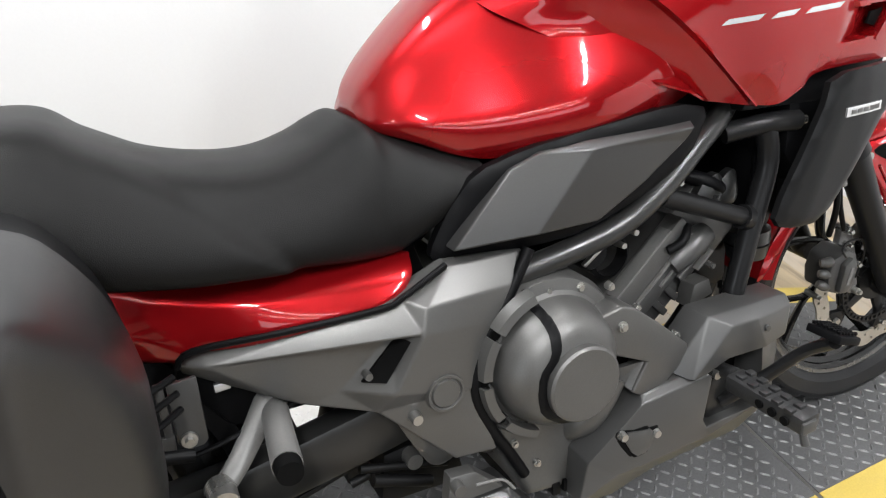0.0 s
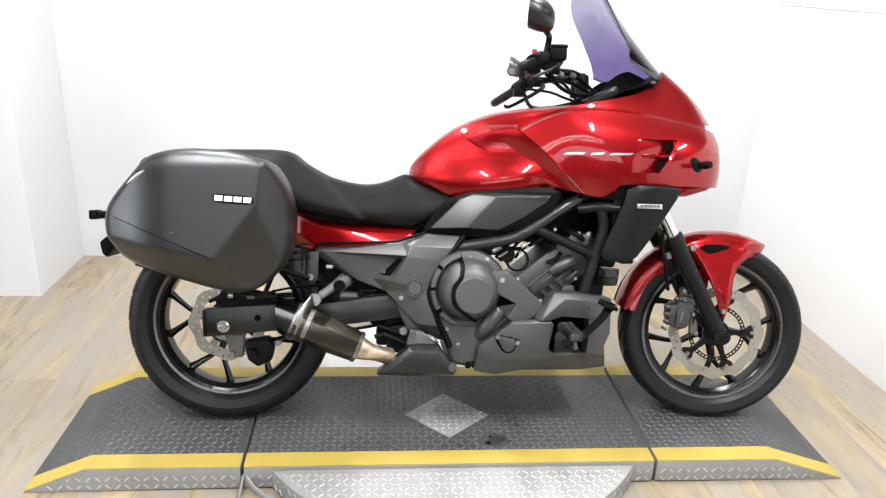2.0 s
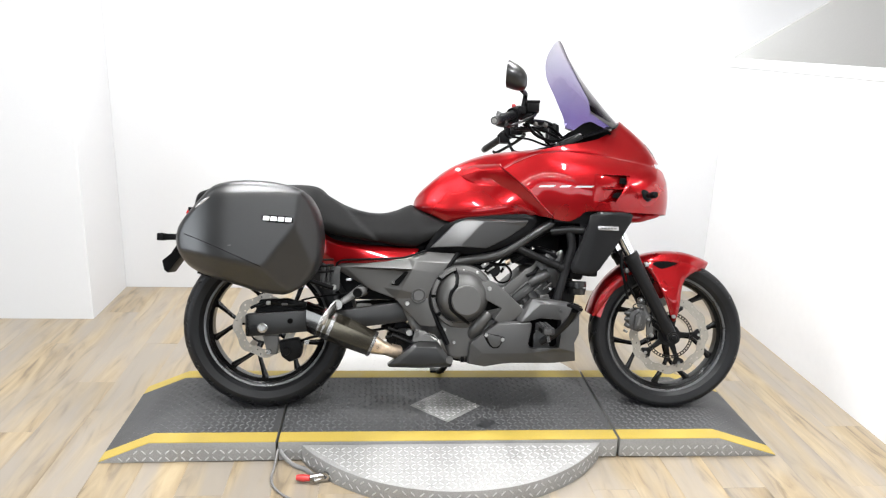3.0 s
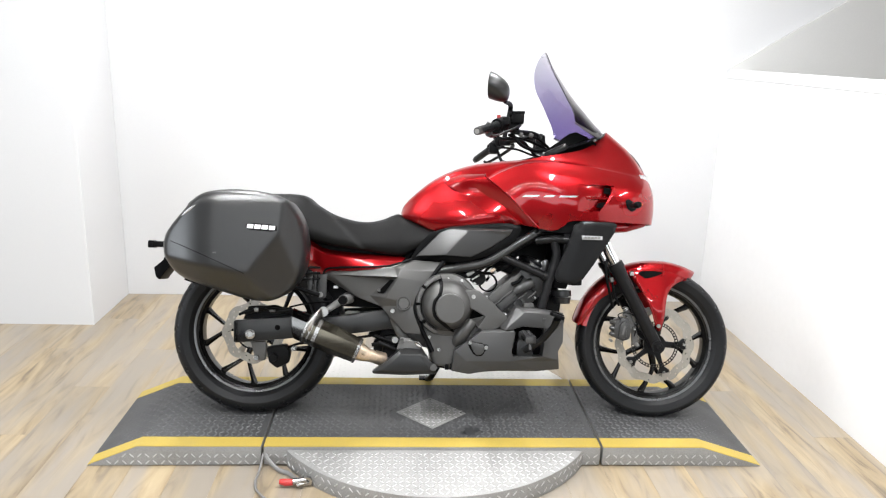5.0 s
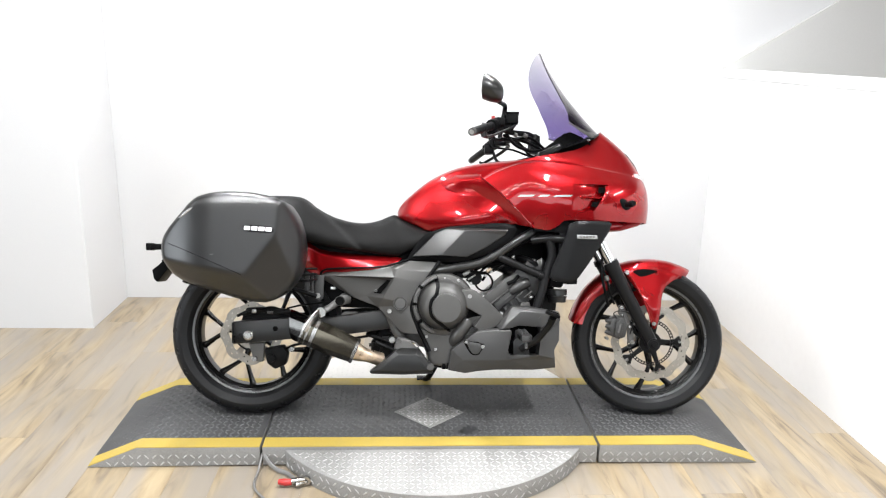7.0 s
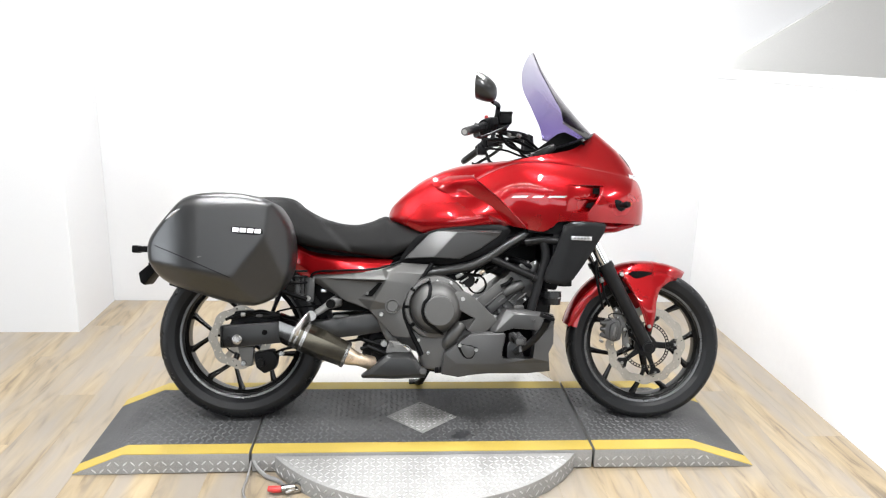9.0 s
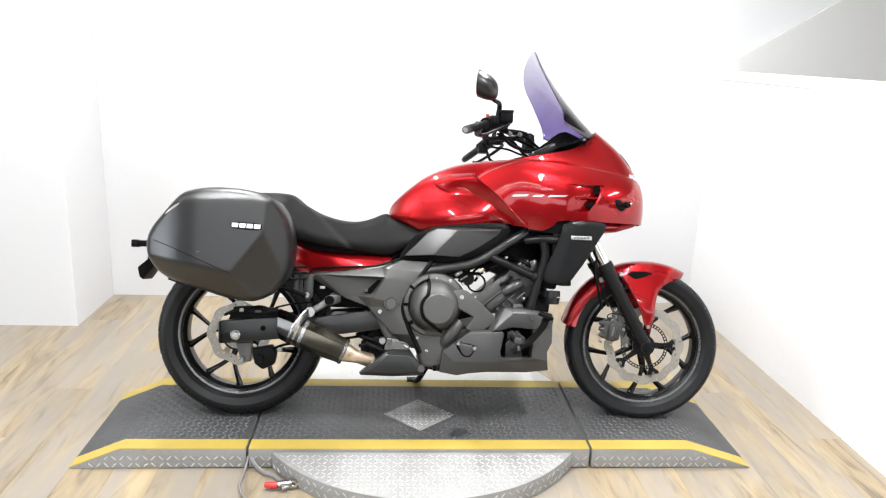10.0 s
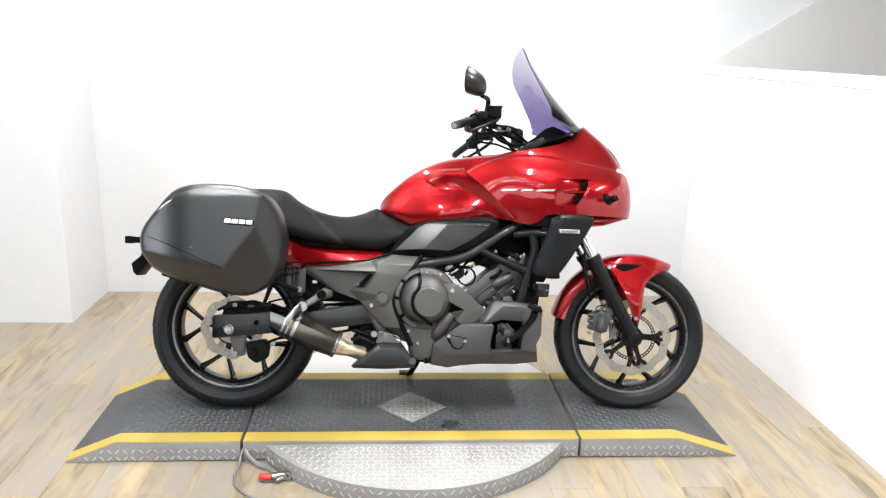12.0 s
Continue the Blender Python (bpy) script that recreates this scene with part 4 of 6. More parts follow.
for s in (1, -1):
    bm = panel(tail_edge, tail_y, 0.010, 0.007, 0.005, 0.005, 1)
    part("tail_panel", bm if s == 1 else mirrored(bm), RED, bike, "glossy candy red tail panel", sharp=50)
    bm = panel([(-0.50, 0.545), (-0.455, 0.552), (-0.235, 0.560), (-0.195, 0.578), (-0.150, 0.596), (-0.118, 0.648), (-0.132, 0.652), (-0.19, 0.606), (-0.30, 0.600), (-0.30, 0.57), (-0.49, 0.56)], lambda x, z: -0.100, 0.02, 0.01, 0.006, 0.012)
    part("seat_trim", bm if s == 1 else mirrored(bm), BLACK, bike)

# grey side cover with its winged recess
cover_pts = [(-0.492, -0.120, 0.529), (-0.470, -0.115, 0.545), (-0.262, -0.179, 0.557), (-0.231, -0.183, 0.563), (-0.160, -0.178, 0.585), (-0.052, -0.176, 0.579),
             (-0.083, -0.200, 0.546), (-0.110, -0.203, 0.505), (-0.138, -0.206, 0.458), (-0.147, -0.206, 0.420), (-0.140, -0.207, 0.365), (-0.127, -0.205, 0.313),
             (-0.186, -0.198, 0.317), (-0.278, -0.176, 0.413), (-0.365, -0.150, 0.443), (-0.489, -0.114, 0.514), (-0.206, -0.206, 0.551), (-0.462, -0.144, 0.526),
             (-0.216, -0.213, 0.521), (-0.258, -0.204, 0.446), (-0.246, -0.176, 0.514), (-0.318, -0.162, 0.452)]
cover_faces = [(1, 2, 18, 17), (2, 3, 16, 18), (0, 1, 17, 15), (3, 4, 5, 6, 16), (16, 6, 7, 8, 9, 10, 11, 12, 13, 19, 18), (13, 14, 21, 19), (17, 18, 20), (18, 19, 21, 20), (17, 20, 21, 14, 15)]
for s in (1, -1):
    mk = lambda bm: bm if s == 1 else mirrored(bm)
    cover = part("side_cover", mk(facets(cover_pts, cover_faces, 0.03, 0.0035, 10, 3)), SATIN_GREY, bike, "satin grey plastic side cover", sharp=50)
    part("seam", mk(tube([(-0.494, -0.128, 0.529), (-0.472, -0.136, 0.5490), (-0.37, -0.168, 0.5555), (-0.262, -0.193, 0.5615), (-0.231, -0.193, 0.5675), (-0.165, -0.181, 0.589)], 0.0042, 8, 4)), BLACK, cover, "black rubber seam")
    part("slot", mk(facets([(-0.243, -0.1825, 0.512), (-0.228, -0.2010, 0.513), (-0.266, -0.1950, 0.462), (-0.292, -0.1780, 0.464)], [(0, 1, 2, 3)], 0.004, 0.0)), SHADE_AND_BLACK, cover, "black slot")
    part("slot_pin", mk(rod((-0.284, -0.172, 0.472), (-0.284, -0.186, 0.472), 0.006, 0.005, 14, 0.001)), SATIN_GREY, cover)
    yc = -0.2045
    part("cap", mk(lathe([(0.0, -0.0035), (0.0185, -0.0035), (0.0205, -0.0005), (0.0225, -0.0035), (0.0255, -0.0035), (0.0275, 0.004)], -0.193, 0.427, 40, False, yc)), SATIN_GREY, cover)
    part("bolt", mk(rod((-0.233, -0.185, 0.397), (-0.233, -0.200, 0.397), 0.0085, 0.007, 16, 0.002)), BOLT, cover)

# black cover between tank and frame
air_edge = [(-0.170, 0.592), (-0.140, 0.642), (-0.100, 0.688), (-0.032, 0.710), (0.045, 0.719), (0.186, 0.730), (0.245, 0.716), (0.212, 0.655), (0.130, 0.612), (0.045, 0.584), (-0.040, 0.578), (-0.160, 0.576)]
air_y = lambda x, z: -0.150 - 0.09 * ramp01(x, -0.17, 0.03) * 0.45 - 0.010 * ramp01(x, 0.0, 0.2)
insert_pts = [(-0.150, -0.176, 0.600), (-0.064, -0.178, 0.688), (-0.025, -0.186, 0.704), (0.044, -0.206, 0.699), (-0.045, -0.206, 0.605),
              (0.201, -0.214, 0.699), (0.192, -0.208, 0.683), (0.125, -0.204, 0.637), (0.052, -0.202, 0.600), (0.206, -0.200, 0.706), (0.038, -0.192, 0.708)]
insert_faces = [(0, 1, 2, 3, 4), (3, 5, 6, 7, 8, 4), (3, 10, 9, 5), (2, 10, 3)]
for s in (1, -1):
    bm = panel(air_edge, air_y, 0.02, 0.010, 0.006, 0.010, 1)
    air = part("air_cover", bm if s == 1 else mirrored(bm), BLACK, bike, "matt black air cleaner cover", sharp=45)
    bm = facets(insert_pts, insert_faces, 0.03, 0.003, 8, 3)
    part("insert", bm if s == 1 else mirrored(bm), INSERT, air, "satin dark metallic insert", sharp=50)

# frame
for s in (-1, 1):
    y = s * 0.184
    main = part("frame_rail", tube([(-0.075, y * 0.95, 0.545), (0.022, y, 0.561), (0.100, y, 0.577), (0.165, y, 0.611), (0.230, y * 0.97, 0.656), (0.310, y * 0.85, 0.703), (0.40, y * 0.55, 0.78)], 0.0175, 14, 6), DARK_COVER, bike, "satin black steel frame tube")
    part("brace", tube([(0.172, y, 0.602), (0.345, y, 0.527)], 0.0145, 12, 1), SATIN_BLACK, main)
    part("down_tube", tube([(0.362, y, 0.668), (0.372, y, 0.610), (0.348, y, 0.523), (0.312, y, 0.395)], 0.0165, 12, 6), SATIN_BLACK, main)
    part("cross_stay", tube([(0.30, y * 0.9, 0.664), (0.36, y * 1.02, 0.672), (0.415, y * 1.05, 0.668)], 0.0155, 12, 4), SATIN_BLACK, main)
    part("end_bolt", rod((0.418, y * 1.05, 0.668), (0.430, y * 1.06, 0.667), 0.009, 0.008, 12), BOLT, main)
    part("collar", rod((0.325, y, 0.536), (0.338, y, 0.530), 0.019, 0.019, 14, 0.003), SATIN_BLACK, main)
    # radiator shroud
    shroud_edge = [(0.430, 0.736), (0.416, 0.680), (0.357, 0.536), (0.372, 0.512), (0.452, 0.508), (0.515, 0.598), (0.594, 0.726), (0.560, 0.738)]
    shroud_y = lambda x, z: -0.245 + 0.10 * max(0.0, 0.70 - z) + 0.10 * max(0.0, x - 0.5) + 0.16 * max(0, 0.455 - x - 0.25 * (0.7 - z))
    bm = panel(shroud_edge, shroud_y, 0.014, 0.005, 0.004, 0.010, 1)
    shroud = part("radiator_shroud", bm if s == -1 else mirrored(bm), SATIN_BLACK, bike, "dark grey plastic radiator shroud", sharp=40)
    bm = panel([(0.453, 0.6855), (0.529, 0.6845), (0.530, 0.6705), (0.454, 0.6715)], lambda x, z: shroud_y(x, z) - 0.004, 0.004, 0.002, 0.001, 0.006, 0)
    plate_ob = part("name_plate", bm if s == -1 else mirrored(bm), SILVER, shroud, "small silver plate with plain bars")
    for k in range(5):
        x = 0.466 + 0.0125 * k
        bm = box(x, shroud_y(x, 0.678) - 0.0045, 0.678, 0.009, 0.001, 0.0065)
        part("bar", bm if s == -1 else mirrored(bm), SATIN_GREY, plate_ob)
part("radiator", merged(box(0.455, 0, 0.60, 0.04, 0.34, 0.20, 0.006), box(0.415, 0, 0.60, 0.05, 0.26, 0.18, 0.02)), ENGINE_DARK, bike, "black radiator with fan")
part("exhaust_header", merged(prism([(0.300, 0.37), (0.300, 0.52), (0.405, 0.52), (0.405, 0.37)], -0.085, 0.085, 0.015), tube([(0.34, -0.06, 0.50), (0.395, -0.06, 0.44), (0.37, -0.05, 0.33), (0.30, -0.05, 0.26)], 0.022, 14, 5)), ENGINE_DARK, bike, "black exhaust header behind the frame")
part("frame_head", prism([(0.28, 0.70), (0.33, 0.98), (0.40, 1.0), (0.47, 0.78), (0.46, 0.68)], -0.07, 0.07, 0.01), SATIN_BLACK, bike)
part("inner_tray", merged(prism([(-0.12, 0.60), (-0.08, 0.675), (0.0, 0.70), (0.25, 0.76), (0.42, 0.73), (0.42, 0.66), (0.30, 0.66), (0.22, 0.62), (0.10, 0.58), (-0.1, 0.57)], -0.128, 0.128, 0.01), prism([(0.2, 0.73), (0.25, 0.95), (0.55, 1.02), (0.70, 0.85), (0.70, 0.755), (0.42, 0.74)], -0.125, 0.125, 0.02)), BLACK, bike, "black inner plastic tray")
part("radiator_duct", prism([(0.372, 0.49), (0.378, 0.66), (0.42, 0.66), (0.445, 0.545), (0.420, 0.485)], -0.150, 0.150, 0.008), BLACK, bike, "black radiator duct")
part("fairing_floor", prism([(0.300, 0.700), (0.320, 0.758), (0.600, 0.758), (0.585, 0.722), (0.450, 0.690)], -0.198, 0.198, 0.006), BLACK, bike, "black panel under the fairing")
part("shroud_back", prism([(0.395, 0.62), (0.400, 0.745), (0.575, 0.745), (0.520, 0.640), (0.450, 0.545)], -0.195, 0.195, 0.006), BLACK, bike, "black radiator surround")
part("battery_tray", merged(prism([(-0.50, 0.49), (-0.48, 0.61), (-0.17, 0.60), (-0.14, 0.50), (-0.2, 0.40), (-0.28, 0.400), (-0.445, 0.405)], -0.092, 0.092, 0.01), prism([(-1.03, 0.70), (-1.04, 0.74), (-0.48, 0.655), (-0.18, 0.605), (-0.18, 0.58), (-0.50, 0.56), (-0.75, 0.60)], -0.096, 0.096, 0.01)), BLACK, bike, "black tray under the seat")

for s in (-1, 1):
    part("seal_band", tube([(-0.048, s * 0.186, 0.582), (-0.088, s * 0.194, 0.528), (-0.128, s * 0.200, 0.478), (-0.150, s * 0.202, 0.414), (-0.131, s * 0.200, 0.345), (-0.104, s * 0.196, 0.292), (-0.085, s * 0.2, 0.25)], 0.0085, 10, 6), BLACK, bike, "black rubber seal band")

# engine
case = part("crankcase", merged(prism([(-0.135, 0.500), (-0.060, 0.528), (0.046, 0.490), (0.196, 0.370), (0.190, 0.300), (0.150, 0.205), (-0.010, 0.190), (-0.080, 0.200), (-0.118, 0.300)], -0.195, 0.19, 0.014, segs=3),
                                prism([(-0.20, 0.50), (-0.10, 0.54), (0.0, 0.45), (-0.1, 0.25), (-0.19, 0.30)], -0.15, 0.15, 0.02)), ENGINE, bike, "dark grey cast engine case")
CX, CZ = -0.034, 0.424
part("clutch_cover", lathe([(0.118, 0.045), (0.118, 0.010), (0.112, -0.002), (0.097, -0.005), (0.092, -0.010), (0.0895, -0.022), (0.085, -0.036), (0.078, -0.048), (0.068, -0.058), (0.056, -0.065), (0.0, -0.068)], CX, CZ, 72, False, -0.197), ENGINE, case, "round grey clutch cover", sharp=32)
part("clutch_cap", lathe([(0.0545, 0.012), (0.0535, -0.006), (0.050, -0.009), (0.0, -0.0095)], CX + 0.008, CZ - 0.010, 56, False, -0.266), ENGINE, case, "flat round clutch cap", sharp=25)
rim_bms = []
for a0, a1 in ((105, 140), (146, 176), (182, 212), (220, 250)):
    pts = []
    for k in range(9):
        a = radians(a0 + (a1 - a0) * k / 8)
        pts.append([(CX + r * math.cos(a), y, CZ + r * math.sin(a)) for r, y in ((0.098, -0.206), (0.100, -0.222), (0.112, -0.220), (0.117, -0.204))])
    rim_bms.append(skin(pts, 0.003))
part("cover_rim", merged(*rim_bms), SATIN_GREY, case, "lighter segmented rim")
for a in (143, 179, 216):
    a = radians(a)
    part("rim_gap", rod((CX + 0.1055 * math.cos(a), -0.20, CZ + 0.1055 * math.sin(a)), (CX + 0.1055 * math.cos(a), -0.2095, CZ + 0.1055 * math.sin(a)), 0.008, 0.008, 10), SHADE_AND_BLACK, case)
blade = [(-0.072, 0.533), (-0.058, 0.533), (-0.050, 0.498), (-0.057, 0.458), (-0.078, 0.437), (-0.079, 0.407), (-0.071, 0.383), (-0.038, 0.358), (-0.004, 0.327), (-0.012, 0.321), (-0.050, 0.350), (-0.085, 0.379), (-0.092, 0.411), (-0.088, 0.443), (-0.069, 0.464), (-0.064, 0.496)]
cover_face = lambda x, z: -0.197 - np.interp(math.hypot(x - CX, z - CZ), [0.056, 0.068, 0.078, 0.085, 0.0895, 0.092, 0.112, 0.14], [0.065, 0.058, 0.048, 0.036, 0.022, 0.010, 0.003, 0.0]) - 0.0035
part("cover_band", panel(blade, cover_face, 0.006, 0.004, 0.002, 0.007, 1), BLACK, case, "dark band across the clutch cover", sharp=40)
arm_pts = [(0.030, -0.236, 0.480), (0.063, -0.236, 0.484), (0.082, -0.236, 0.477), (0.129, -0.235, 0.437), (0.184, -0.230, 0.385), (0.187, -0.229, 0.366), (0.127, -0.235, 0.327), (0.094, -0.238, 0.333),
           (0.053, -0.238, 0.412), (0.104, -0.237, 0.385), (0.076, -0.238, 0.345), (0.020, -0.236, 0.430)]
part("case_arm", facets(arm_pts, [(0, 1, 2, 3, 4, 5, 9, 8, 11), (9, 5, 6, 7, 10)], 0.045, 0.004, 20, 3), ENGINE, case, "triangular arm of the engine case", sharp=50)
# Black sheet behind the arm paints the shade of its pocket.
part("pocket_shade", panel([(0.020, 0.420), (0.060, 0.420), (0.112, 0.386), (0.080, 0.338), (0.020, 0.370)], lambda x, z: -0.203, 0.003, 0.004, 0.001, 0.012, 0), SHADE_AND_BLACK, case, "black sheet painted as shade in the pocket")
part("pocket_rib", facets([(0.052, -0.208, 0.372), (0.102, -0.233, 0.386), (0.077, -0.235, 0.347), (0.066, -0.214, 0.356)], [(0, 1, 2, 3)], 0.01, 0.001), ENGINE, case)
part("case_duct", tube([(0.060, -0.212, 0.366), (0.038, -0.213, 0.338), (0.018, -0.202, 0.306), (0.004, -0.170, 0.280)], [0.021, 0.023, 0.024, 0.026], 24, 6), ENGINE, case, "smooth cast duct", sharp=50)
for bx, by, bz, r in ((0.060, -0.240, 0.456, 0.0115), (0.020, -0.20, 0.512, 0.011), (0.066, -0.206, 0.502, 0.009), (0.112, -0.206, 0.455, 0.008), (0.180, -0.21, 0.392, 0.009), (-0.078, -0.199, 0.334, 0.008), (-0.096, -0.199, 0.304, 0.0085), (-0.062, -0.199, 0.258, 0.009), (-0.030, -0.200, 0.521, 0.008)):
    part("bolt", merged(rod((bx, by + 0.008, bz), (bx, by - 0.001, bz), r * 0.68, r * 0.64, 16, 0.001), rod((bx, by - 0.0008, bz), (bx, by - 0.0045, bz), r * 0.48, r * 0.44, 6)), BOLT, case)
tilt = Matrix.Rotation(radians(-33), 4, "Y")
along, down = np.array((0.770, 0.638)), np.array((0.66, -0.75))
base_pt = np.array((0.106, 0.430))


def slab(u0, u1, v0, v1, y0, y1, bevel=0.002):
    """A block of the leaning cylinder: u along its axis, v across it."""
    q = lambda u, v: tuple(base_pt + along * u + down * v)
    return prism([q(u0, v0), q(u1, v0), q(u1, v1), q(u0, v1)], y0, y1, bevel)


cyl = part("cylinder", slab(0.0, 0.175, 0.0, 0.120, -0.122, 0.122, 0.006), COWL, bike, "dark finned cylinder block leaning forward")
for k in range(4):
    part("fin", slab(0.024 + 0.030 * k, 0.036 + 0.030 * k, 0.074, 0.118, -0.131, 0.131, 0.002), COWL, cyl)
part("water_jacket", slab(0.030, 0.160, 0.036, 0.072, -0.146, -0.118, 0.010), COWL, cyl, "rounded grey cylinder jacket")
part("cylinder_head", merged(slab(0.172, 0.245, -0.006, 0.120, -0.132, 0.132, 0.012), slab(0.240, 0.262, 0.010, 0.104, -0.118, 0.118, 0.008)), COWL, cyl)
plate_bm = slab(0.012, 0.178, -0.004, 0.030, -0.152, -0.120, 0.004)
part("side_plate", plate_bm, ENGINE, cyl, "grey cast side plate")
part("plate_rib", slab(0.016, 0.172, 0.030, 0.034, -0.156, -0.130, 0.001), PEG, cyl)
part("plate_rib", slab(0.020, 0.150, -0.008, -0.004, -0.154, -0.130, 0.001), PEG, cyl)
part("plug_cover", tube([(0.222, -0.148, 0.470), (0.256, -0.150, 0.492), (0.292, -0.146, 0.508)], [0.016, 0.021, 0.022, 0.018], 16, 5), COWL, cyl)
for k in range(3):
    part("rib", slab(0.080 + 0.030 * k, 0.120 + 0.030 * k, 0.052 + 0.020 * k, 0.056 + 0.020 * k, -0.150, -0.138, 0.001), PEG, cyl)
part("bracket", facets([(0.252, -0.158, 0.392), (0.262, -0.158, 0.430), (0.294, -0.156, 0.432), (0.303, -0.156, 0.404)], [(0, 1, 2, 3)], 0.03, 0.003), ENGINE, cyl)
part("spark_lead", tube([(0.210, -0.155, 0.500), (0.235, -0.160, 0.512), (0.252, -0.150, 0.530)], 0.007, 10, 4), BLACK, cyl)
part("hose", tube([(0.26, -0.10, 0.60), (0.30, -0.14, 0.585), (0.34, -0.13, 0.55), (0.36, -0.1, 0.47)], 0.012, 10, 6), BLACK, cyl)
for k in range(2):
    part("coil_cover", panel([(0.268 + 0.038 * k, 0.560), (0.288 + 0.038 * k, 0.590), (0.322 + 0.030 * k, 0.600), (0.330 + 0.03 * k, 0.545), (0.300 + 0.03 * k, 0.535)], lambda x, z: -0.150, 0.02, 0.008, 0.006, 0.01), DARK_COVER, cyl)
for bx, bz in ((0.218, 0.592), (0.236, 0.580), (0.232, 0.602), (0.150, 0.545), (0.128, 0.530), (0.300, 0.452)):
    part("bolt", rod((bx, -0.135, bz), (bx, -0.158, bz), 0.0056, 0.0045, 12, 0.001), BOLT, cyl)
intake = part("throttle_body", merged(lathe([(0.0, -0.012), (0.022, -0.012), (0.026, -0.004), (0.026, 0.05), (0.0, 0.05)], 0.090, 0.520, 24, False, -0.125), lathe([(0.03, -0.005), (0.036, 0.0), (0.036, 0.02), (0.03, 0.02)], 0.125, 0.505, 24, True, -0.125), box(0.05, -0.11, 0.535, 0.08, 0.06, 0.03, 0.006), tube([(-0.02, -0.12, 0.528), (0.05, -0.14, 0.548), (0.13, -0.13, 0.54), (0.2, -0.12, 0.57)], 0.006, 8, 5)), ENGINE_DARK, bike, "black throttle body and hoses")
part("connector", box(0.055, -0.150, 0.540, 0.030, 0.012, 0.014, 0.003, tilt), BOLT, intake, "pale connector plug")
part("connector", box(0.075, -0.150, 0.524, 0.034, 0.008, 0.006, 0.002, tilt), BOLT, intake, "pale connector plug")
part("connector", box(0.140, -0.146, 0.552, 0.022, 0.014, 0.012, 0.003, tilt), HEAT, intake, "brass connector")
part("mount_bolt", rod((-0.006, -0.15, 0.522), (-0.006, -0.172, 0.522), 0.0105, 0.009, 16, 0.002), BOLT, intake)
for k in range(5):
    part("hose", tube([(0.0 + 0.03 * k, -0.11 - 0.008 * (k % 2), 0.51), (0.04 + 0.03 * k, -0.13, 0.545 + 0.006 * k), (0.10 + 0.03 * k, -0.11, 0.57)], 0.005, 8, 5), BLACK, intake)
part("engine_back", prism([(0.235, 0.535), (0.10, 0.580), (0.10, 0.60), (0.22, 0.66), (0.40, 0.70), (0.40, 0.45), (0.30, 0.40), (0.245, 0.44)], 0.03, 0.15, 0.01), ENGINE_DARK, bike)
part("horn", merged(rod((0.408, -0.12, 0.458), (0.408, -0.12, 0.480), 0.037, 0.037, 28, 0.005), rod((0.409, -0.12, 0.430), (0.409, -0.12, 0.454), 0.031, 0.036, 28, 0.005), rod((0.409, -0.12, 0.45), (0.409, -0.12, 0.46), 0.024, 0.024, 20), box(0.375, -0.10, 0.470, 0.05, 0.02, 0.008, 0.002)), DARK_COVER, bike, "dark grey round horn")

# lower cowl, pegs and shields
cowl_y = lambda x, z: -0.250
cowl_pts = [(0.092, -0.238, 0.337), (0.208, -0.238, 0.342), (0.085, -0.250, 0.329), (0.208, -0.250, 0.334), (0.215, -0.250, 0.328), (0.200, -0.250, 0.259), (0.207, -0.250, 0.243), (0.210, -0.250, 0.225),
            (0.036, -0.248, 0.224), (-0.006, -0.244, 0.262), (0.320, -0.244, 0.345), (0.402, -0.195, 0.376), (0.398, -0.205, 0.292), (0.378, -0.216, 0.258), (0.380, -0.218, 0.226), (0.314, -0.248, 0.243), (0.320, -0.246, 0.300),
            (0.386, -0.200, 0.191), (0.300, -0.222, 0.186), (0.125, -0.226, 0.187), (0.046, -0.228, 0.174), (-0.016, -0.232, 0.186)]
cowl_faces = [(0, 1, 3, 2), (2, 3, 4, 5, 6, 7, 8, 9), (16, 10, 11, 12, 13), (15, 16, 13, 14), (6, 15, 14, 7), (7, 14, 17, 18, 19, 20, 8), (8, 20, 21, 9)]
upper_pts = [(0.155, -0.226, 0.345), (0.218, -0.234, 0.420), (0.293, -0.234, 0.417), (0.395, -0.215, 0.400), (0.173, -0.254, 0.337), (0.247, -0.254, 0.404), (0.296, -0.254, 0.401), (0.386, -0.234, 0.391),
             (0.399, -0.222, 0.368), (0.372, -0.240, 0.345), (0.320, -0.252, 0.345), (0.241, -0.254, 0.352), (0.205, -0.254, 0.341)]
upper_faces = [(0, 1, 5, 4), (1, 2, 6, 5), (2, 3, 7, 6), (4, 5, 6, 7, 8, 9, 10, 11, 12), (3, 8, 7)]


